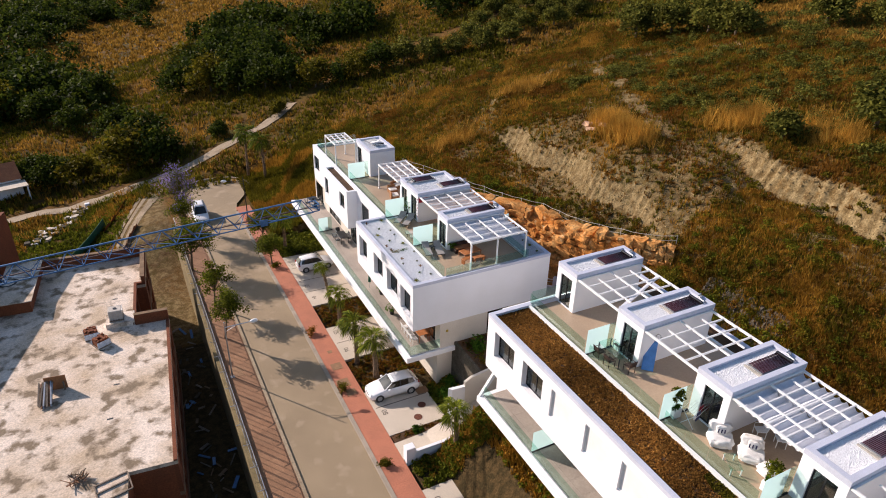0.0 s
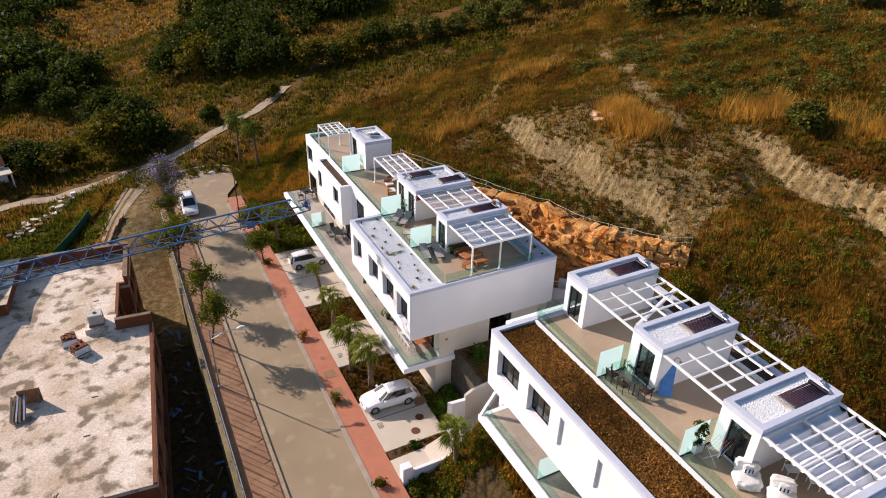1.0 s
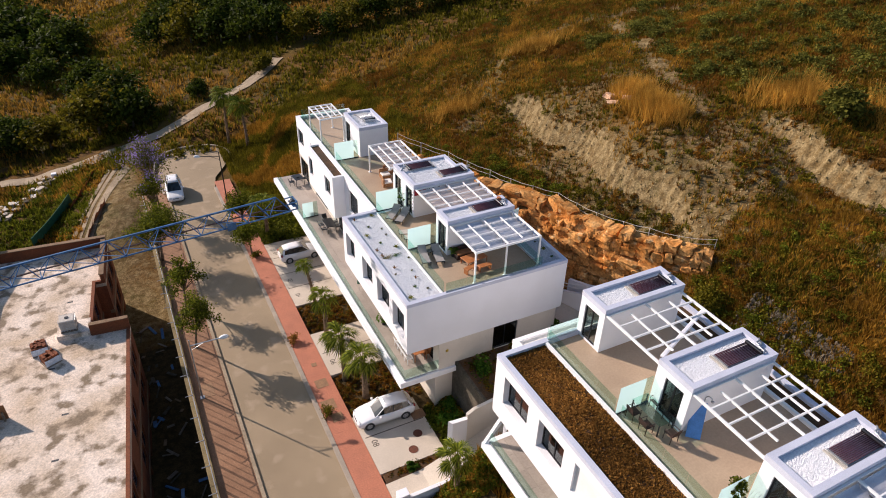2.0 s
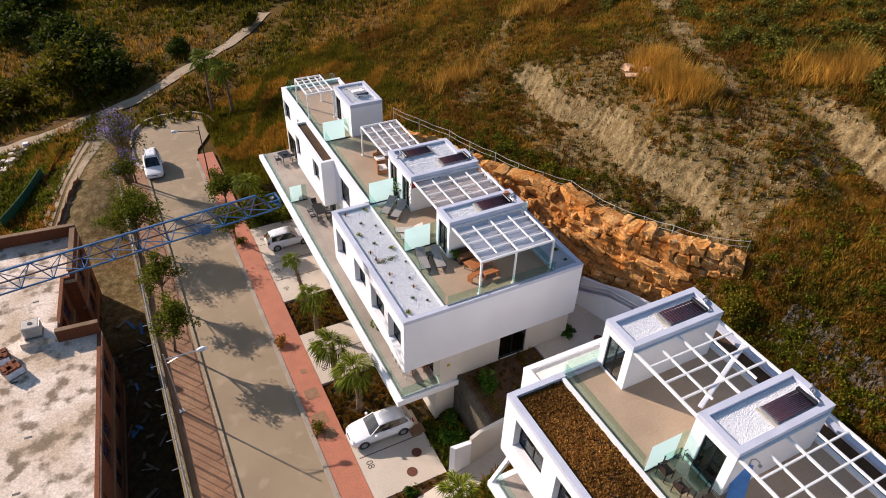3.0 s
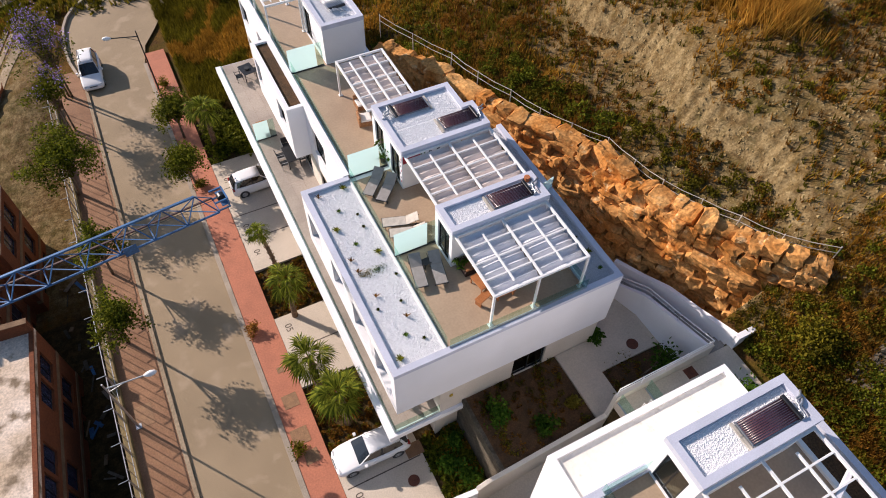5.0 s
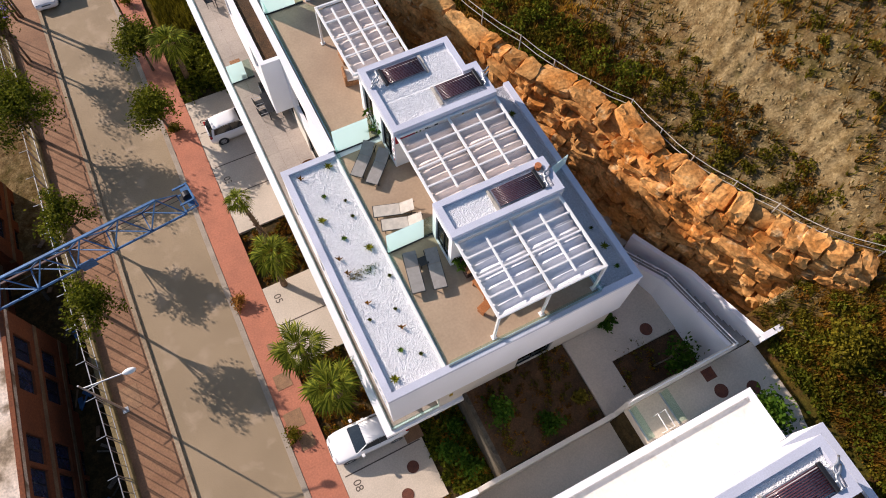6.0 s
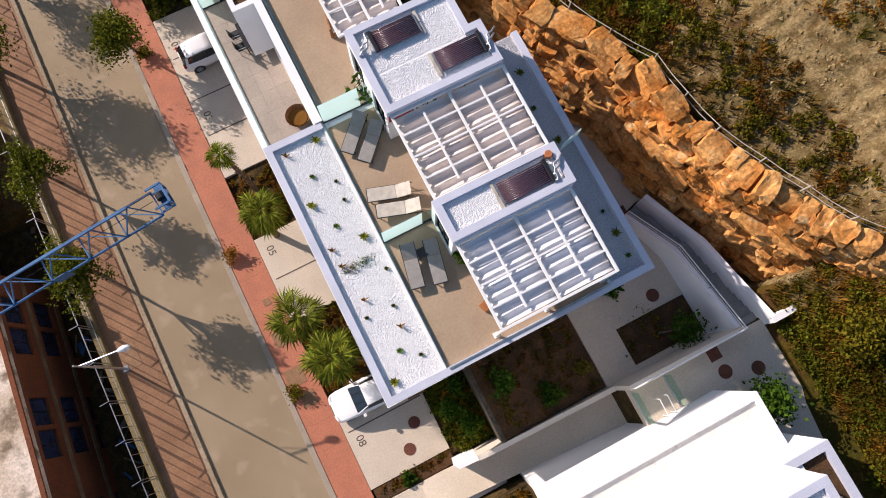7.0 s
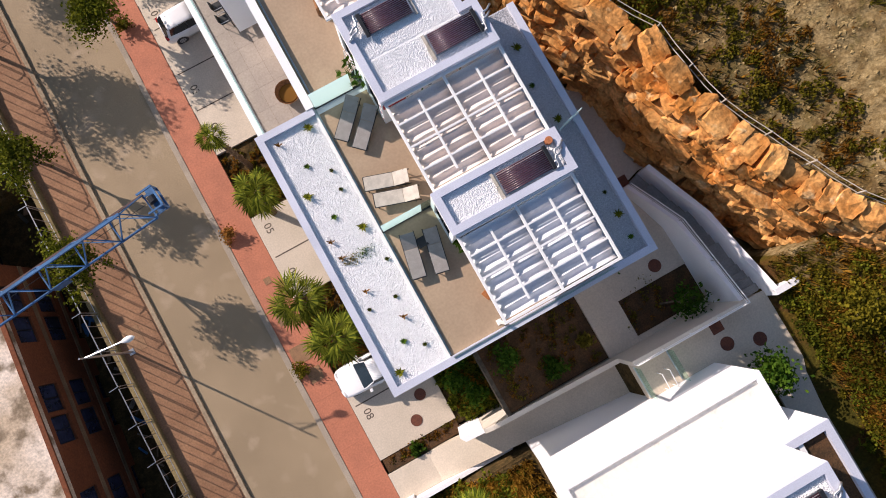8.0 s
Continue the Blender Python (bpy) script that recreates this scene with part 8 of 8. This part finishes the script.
def wild_growth():
    rng = np.random.default_rng(77)

    def open_hill(x, y):
        on = (x > wall_top_x(y) + 0.2) & (y < 34) & (y > -3.2)
        on |= (x > 17.7) & (y <= -3.2)
        on |= (y >= 34) & (x > -2.6) & (y < 54)
        on |= (y >= 54)
        bare = stony(x, y)
        return on & (rng.random(len(x)) > np.minimum(bare * 1.25, 0.985))

    patch = lambda x, y, s, k: ripple(x, y, s, k)
    near = scatter(rng, 98000, 8, 62, -34, 54, open_hill)
    g = patch(near[:, 0], near[:, 1], 2.8, 2.0) + 0.3 * rng.normal(size=len(near))
    tufts("dry_grass", "dry straw-brown grass tufts on the hillside", near[g > 0.25], 0.48, 6, LEAF_DRY, 1)
    tufts("green_grass", "dull green grass tufts on the hillside", near[(g <= 0.25) & (g > -0.3)], 0.42, 6, LEAF_SCRUB, 2)
    tufts("rusty_grass", "rust-brown dry weeds on the hillside", near[g <= -0.3], 0.42, 6, LEAF_RUST, 3)
    slope = scatter(rng, 15000, -3.0, 16, 33.6, 56, lambda x, y: rng.random(len(x)) > 0.05)
    gs = patch(slope[:, 0], slope[:, 1], 2.0, 5.0)
    tufts("tall_grass", "tall orange-brown grass beside the turning circle", slope[gs > 0.2], 0.6, 8, LEAF_DRY, 4)
    tufts("tall_green_grass", "tall green grass beside the turning circle", slope[gs <= 0.2], 0.6, 8, LEAF_SCRUB, 5)
    straw = np.concatenate([rng.normal(size=(330, 2)) * [0.65, 1.7] + [28.0, 10.2], rng.normal(size=(150, 2)) * [0.9, 0.9] + [29.6, 14.6], rng.normal(size=(170, 2)) * [1.2, 1.6] + [36.5, 3.5], rng.normal(size=(110, 2)) * [1.0, 1.6] + [38.5, -4.0], rng.normal(size=(140, 2)) * [1.6, 1.0] + [20.5, 32.0], rng.normal(size=(120, 2)) * [1.6, 1.0] + [33.0, 36.0]])
    tufts("straw_grass", "tall golden straw grass clump", straw, 1.45, 16, LEAF_STRAW, 6, 0.034, 0.35)
    b = scatter(rng, 1700, 9, 62, -34, 56, open_hill)
    k = patch(b[:, 0], b[:, 1], 4.5, 1.0)
    scrub("green_scrub", "low green scrub bushes on the hillside", b[k > -0.1], 0.55, 130, LEAF_SCRUB, 11, 0.10)
    scrub("rusty_scrub", "low rust-coloured scrub bushes on the hillside", b[(k <= -0.1) & (k > -0.55)], 0.5, 110, LEAF_RUST, 12, 0.09)
    scrub("olive_scrub", "dark green bushes on the hillside", b[k <= -0.55], 0.75, 160, LEAF_OLIVE, 13, 0.11)
    ys = rng.uniform(-1, 26, 75)
    edge = np.column_stack([wall_top_x(ys) + rng.uniform(1.3, 4.5, 75), ys])
    scrub("bank_scrub", "fresh green scrub above the boulder wall", edge, 0.5, 130, LEAF_SCRUB, 14, 0.09)
    ys = rng.uniform(8.5, 27, 60)
    fresh = np.column_stack([wall_top_x(ys) + rng.uniform(0.8, 4.5, 60), ys])
    scrub("fresh_bushes", "fresh green bushes above the boulder wall", fresh, 0.75, 190, LEAF_TREE, 19, 0.10)
    bank = scatter(rng, 960, 17.9, 31, -30, -3.3, lambda x, y: patch(x, y, 2.2, 0.9) > -0.25)
    scrub("slope_scrub", "dense green scrub on the slope behind the houses", bank[::3], 0.5, 150, LEAF_SCRUB, 15, 0.09)
    scrub("slope_bushes", "leafy green bushes on the slope behind the houses", bank[1::7], 0.6, 160, LEAF_TREE, 17, 0.10)
    scrub("slope_rusty_scrub", "low rusty scrub on the slope behind the houses", bank[3::4], 0.45, 130, LEAF_RUST, 18, 0.08)
    up = scatter(rng, 26000, 60, 130, -30, 56, lambda x, y: x < 999)
    tufts("upper_grass", "dry golden grass on the upper slope", up, 0.6, 5, LEAF_FIELD, 59, 0.2, 0.4)
    tufted = scatter(rng, 3000, 18, 33, -8, 27, lambda x, y: (patch(x, y, 1.5, 6.1) > 0.25) & (stony(x, y) < 0.7) & (x > wall_top_x(y) + 0.4))
    scrub("rusty_tufts", "low rust-brown cushions on the gravel", tufted[: len(tufted) * 7 // 8], 0.30, 60, LEAF_RUST, 28, 0.07)
    scrub("green_cushions", "low green cushions on the gravel", tufted[len(tufted) * 7 // 8 :], 0.36, 70, LEAF_SCRUB, 29, 0.08)
    verge = scatter(rng, 170, 17.3, 20.5, -16, -4.8, lambda x, y: x > 17.3)
    scrub("verge_bushes", "leafy green bushes beside the walkway", verge[::2], 0.55, 170, LEAF_TREE, 61, 0.09)
    scrub("verge_scrub", "olive scrub beside the walkway", verge[1::2], 0.5, 150, LEAF_SCRUB, 62, 0.09)
    heath = scatter(rng, 420, 36, 75, -12, 36, open_hill)
    scrub("heath_bushes", "tall grey-green bushes on the upper slope", heath, 1.15, 260, LEAF_HEATH, 16, 0.15, 0.85)
    # front gardens
    gd = np.concatenate([scatter(rng, 260, -3.3, 2.2, 12.1, 15.9, lambda x, y: x < 9), scatter(rng, 260, -3.3, 2.2, 2.1, 6.4, lambda x, y: x < 9), scatter(rng, 60, -3.3, 1.1, -4.2, -3.6, lambda x, y: x < 9)])
    scrub("ground_cover", "sparse brown ground-cover plants in the bay gardens", gd, 0.24, 34, LEAF_RUST, 21, 0.085)
    scrub("ground_cover_green", "low green plants in the bay gardens", gd[::3] + 0.1, 0.26, 34, LEAF_SCRUB, 22, 0.09)
    lg = np.concatenate([scatter(rng, 110, 1.4, 3.7, -3.9, 0.6, lambda x, y: x < 9), scatter(rng, 130, -3.0, 2.6, -9.0, -6.6, lambda x, y: x < 9), scatter(rng, 300, -1.2, 3.4, -30, -6.8, lambda x, y: (x > 1.5) | (y > -9) | (y < -14.8))])
    scrub("garden_growth", "overgrown green plants below the terrace", lg, 0.42, 80, LEAF_TREE, 23, 0.12)
    scrub("garden_dry_growth", "dry brown weeds below the terrace", lg[::2] + 0.25, 0.4, 60, LEAF_DRY, 24, 0.12)
    ug = np.concatenate([scatter(rng, 130, 4.1, 9.4, -3.9, 0.0, lambda x, y: x < 30), scatter(rng, 40, 10.9, 13.6, -3.6, -1.4, lambda x, y: x < 30)])
    scrub("bed_grass", "patchy green growth in the soil bed", ug[::2] + 0.15, 0.3, 40, LEAF_SCRUB, 27, 0.08)
    scrub("bed_plants", "small dark plants in the soil bed", ug, 0.2, 30, LEAF_RUST, 25, 0.08)
    shade = scatter(rng, 90, -3.0, 2.2, 27.8, 33.2, lambda x, y: x < 9)
    scrub("corner_growth", "dense dark green growth beside the far bays", shade, 0.9, 130, LEAF_TREE, 26, 0.16)
    # far woods and single trees with golden clearings between them
    w = np.concatenate([rng.normal(size=(n, 2)) * [sx, sy] + [x, y] for x, y, sx, sy, n in WOODS])
    far_woods(w, rng)
    def farm_way(x, y, gap):
        return np.abs(y - np.interp(x, [-40, -30, -11, 7, 22], [64, 66, 63.5, 70, 82])) > gap
    clear = lambda x, y: farm_way(x, y, 3.0) & (np.hypot(x + 33, y - 74) > 7) & (np.hypot((x + 3) / 14, (y - 150) / 50) > 1)
    mid = scatter(rng, 4200, -60, 120, 54, 240, lambda x, y: (patch(x, y, 6, 3.1) > 0.0) & clear(x, y))
    k2 = patch(mid[:, 0], mid[:, 1], 9, 1.3)
    scrub("far_scrub", "scattered green scrub on far fields", mid[k2 > 0], 0.9, 60, LEAF_SCRUB, 31, 0.24)
    scrub("far_dry_scrub", "dry brown scrub on far fields", mid[k2 <= 0], 0.7, 45, LEAF_DRY, 32, 0.22, 0.5)
    rough = scatter(rng, 18000, 17.6, 36, -36, -3.2, lambda x, y: bank_two(x, y) < -1.5)
    gr = patch(rough[:, 0], rough[:, 1], 2.4, 3.3)
    tufts("rank_grass", "rank orange-brown grass behind the houses", rough[gr > -0.15], 0.42, 9, LEAF_DRY, 51, 0.035, 0.25)
    tufts("rank_green_grass", "rank olive grass behind the houses", rough[gr <= -0.15], 0.34, 9, LEAF_SCRUB, 52, 0.035, 0.25)
    under = scatter(rng, 3000, -1.0, 3.7, -24, -6.5, lambda x, y: (x > 1.5) | (y > -9) | (y < -14.8))
    tufts("garden_grass", "dry brown grass below the terrace", under, 0.5, 7, LEAF_DRY, 53)
    far_grass = scatter(rng, 26000, -75, 120, 150, 330, lambda x, y: x < 999)
    tufts("far_field_grass", "golden dry grass on the distant fields", far_grass, 0.9, 4, LEAF_FIELD, 58, 0.5, 0.8)
    wide = scatter(rng, 42000, -62, 110, 54, 150, lambda x, y: farm_way(x, y, 2.0))
    gw = patch(wide[:, 0], wide[:, 1], 5.5, 1.9) + 0.25 * rng.normal(size=len(wide))
    tufts("field_grass", "dry orange grass on the far fields", wide[gw > 0.2], 0.75, 5, LEAF_FIELD, 54, 0.16, 0.4)
    tufts("field_green", "olive green grass on the far fields", wide[gw <= 0.2], 0.75, 5, LEAF_SCRUB, 55, 0.20, 0.4)
    lowg = scatter(rng, 9000, -46, -14, 33, 64, lambda x, y: x < -24.0 + 0.32 * (y - 32))
    gl = patch(lowg[:, 0], lowg[:, 1], 3.0, 0.4)
    tufts("weed_green", "green weeds beside the dirt track", lowg[gl > -0.2], 0.5, 6, LEAF_TREE, 56, 0.09, 0.25)
    tufts("weed_dry", "dry weeds beside the dirt track", lowg[gl <= -0.2], 0.5, 6, LEAF_DRY, 57, 0.09, 0.25)
    pit = scatter(rng, 900, -44, -14.5, 33, 60, lambda x, y: x < -25.0 + 0.32 * (y - 32))
    scrub("low_scrub", "green weeds beside the dirt track", pit, 0.5, 50, LEAF_TREE, 33, 0.16)
    for k, (x, y, r) in enumerate(FIELD_TREES):
        z = float(land(x, y))
        grey = x > 30
        t = tree("olive_tree" if grey else "oak_tree", "rounded grey-green olive tree on the slope" if grey else "broad dark green oak on the far field", x, y, z, r * 1.5, r, 200 + k, LEAF_HEATH if grey else (LEAF_WOOD if k % 4 else LEAF_SCRUB), 0.075 * r + 0.08, 70, 46, r * 0.17, trunk_r=0.22)
        t["group"] = "field trees"
    st = scatter(rng, 42000, 17, 42, -24, 36, lambda x, y: (rng.random(len(x)) < 0.8 * stony(x, y) + 0.03) & (x > wall_top_x(y) + 0.4) & ((y > -5) | (x > 22)))
    loose_stones("scree", "pale broken stones on the cut banks", st, 0.12, SCREE, 41)
    gy = scatter(rng, 800, 19.4, 21.8, -15.5, -8.5, lambda x, y: x < 99)
    loose_stones("stone_pitching", "dark grey stone facing on the slope", gy, 0.34, GREY_STONE, 42)
    sed = scatter(rng, 9000, 1.82, 4.26, -44, -8.7, lambda x, y: x < 99)
    rs = np.random.default_rng(5)
    n = len(sed)
    c = np.repeat(np.column_stack([sed, np.full(n, TOP2 - 0.18)]), 9, 0) + rs.normal(size=(n * 9, 3)) * [0.07, 0.07, 0.018]
    green = (patch(c[:, 0], c[:, 1], 1.1, 2.0) > 0.35) & (c[:, 1] < -24)
    for nm, pick, leaf in (("sedum", ~green, LEAF_BROWN), ("green_sedum", green, LEAF_SCRUB)):
        v, f = quads(c[pick], np.full(int(pick.sum()), 0.075), rs, 1.8)
        tagged(part(nm, raw_mesh(nm, v, f, leaf), leaf), ("dry rust-brown" if nm == "sedum" else "patchy olive green") + " sedum carpet on the roof strip", "sedum", kind="stuff")


def loose_stones(name, label, xy, size, mat, seed):
    """Angular stones lying on the slope, as one mesh."""
    rng = np.random.default_rng(seed)
    n = len(xy)
    r = size * rng.uniform(0.35, 1.0, n) ** 1.5
    c = np.column_stack([xy, land(xy[:, 0], xy[:, 1]) + r * 0.1])
    base = np.array([[1, 0.2, -0.3], [-0.3, 1, -0.3], [-1, -0.2, -0.3], [0.2, -1, -0.3], [0.2, 0.1, 0.7]])
    p = base[None] * rng.uniform(0.6, 1.3, (n, 5, 3))
    a = rng.uniform(0, 6.28, n)
    ca, sa = np.cos(a)[:, None], np.sin(a)[:, None]
    q = np.stack([p[..., 0] * ca - p[..., 1] * sa, p[..., 0] * sa + p[..., 1] * ca, p[..., 2]], -1) * r[:, None, None] + c[:, None, :]
    f = np.array([[0, 1, 4], [1, 2, 4], [2, 3, 4], [3, 0, 4]])[None] + (np.arange(n) * 5)[:, None, None]
    tagged(part(name, raw_mesh(name, q.reshape(-1, 3), f.reshape(-1, 3), mat), mat), label, "stones", kind="stuff")


def far_woods(w, rng):
    """Distant trees joined as woodland: uneven leafy crowns on short trunks."""
    n, leaves = len(w), 420
    r = rng.uniform(3.0, 5.2, n)
    c = np.column_stack([w, land(w[:, 0], w[:, 1]) + r * 0.75])
    d = rng.normal(size=(n, leaves, 3))
    d /= np.linalg.norm(d, axis=2)[..., None]
    idx = np.arange(n)[:, None]
    lump = 0.8 + 0.32 * np.sin(d[..., 0] * 5 + idx * 1.3) * np.sin(d[..., 1] * 5 + idx * 2.1) + 0.12 * np.sin(d[..., 2] * 9 + idx)
    p = d * (r[:, None] * lump * rng.uniform(0.72, 1.02, (n, leaves)))[..., None] * np.array([1, 1, 0.82])
    p = (p + c[:, None, :]).reshape(-1, 3)
    v, f = quads(p, np.repeat(0.17 * r, leaves), rng, 1.3)
    tagged(part("woodland", raw_mesh("woodland", v, f, LEAF_WOOD), LEAF_WOOD), "dense dark green woodland of oaks and olives", "woodland", kind="stuff")


wild_growth()
solid("dirt_road", strip([(-60, 60), (-40, 64), (-30, 66), (-20, 63.5), (-11, 63.5), (-2, 66), (6, 70.5), (11, 75)], 2.2, 0.12), DUST, "pale dusty farm road", "dirt road", kind="structure")
ruts = thing("dirt_track", "pale wheel ruts of a curving dirt track", "dirt track", kind="structure")
for off in (-1.25, -0.35, 0.75, 1.3):
    part("wheel_rut", strip([(-24.5 + off, 31), (-23 + off, 36), (-20.7 + off, 41.5), (-18.8 + off, 47), (-16.3 + off, 51.5), (-14.6 + off, 56)], 0.55, 0.05, False), TRACK_DUST, ruts)
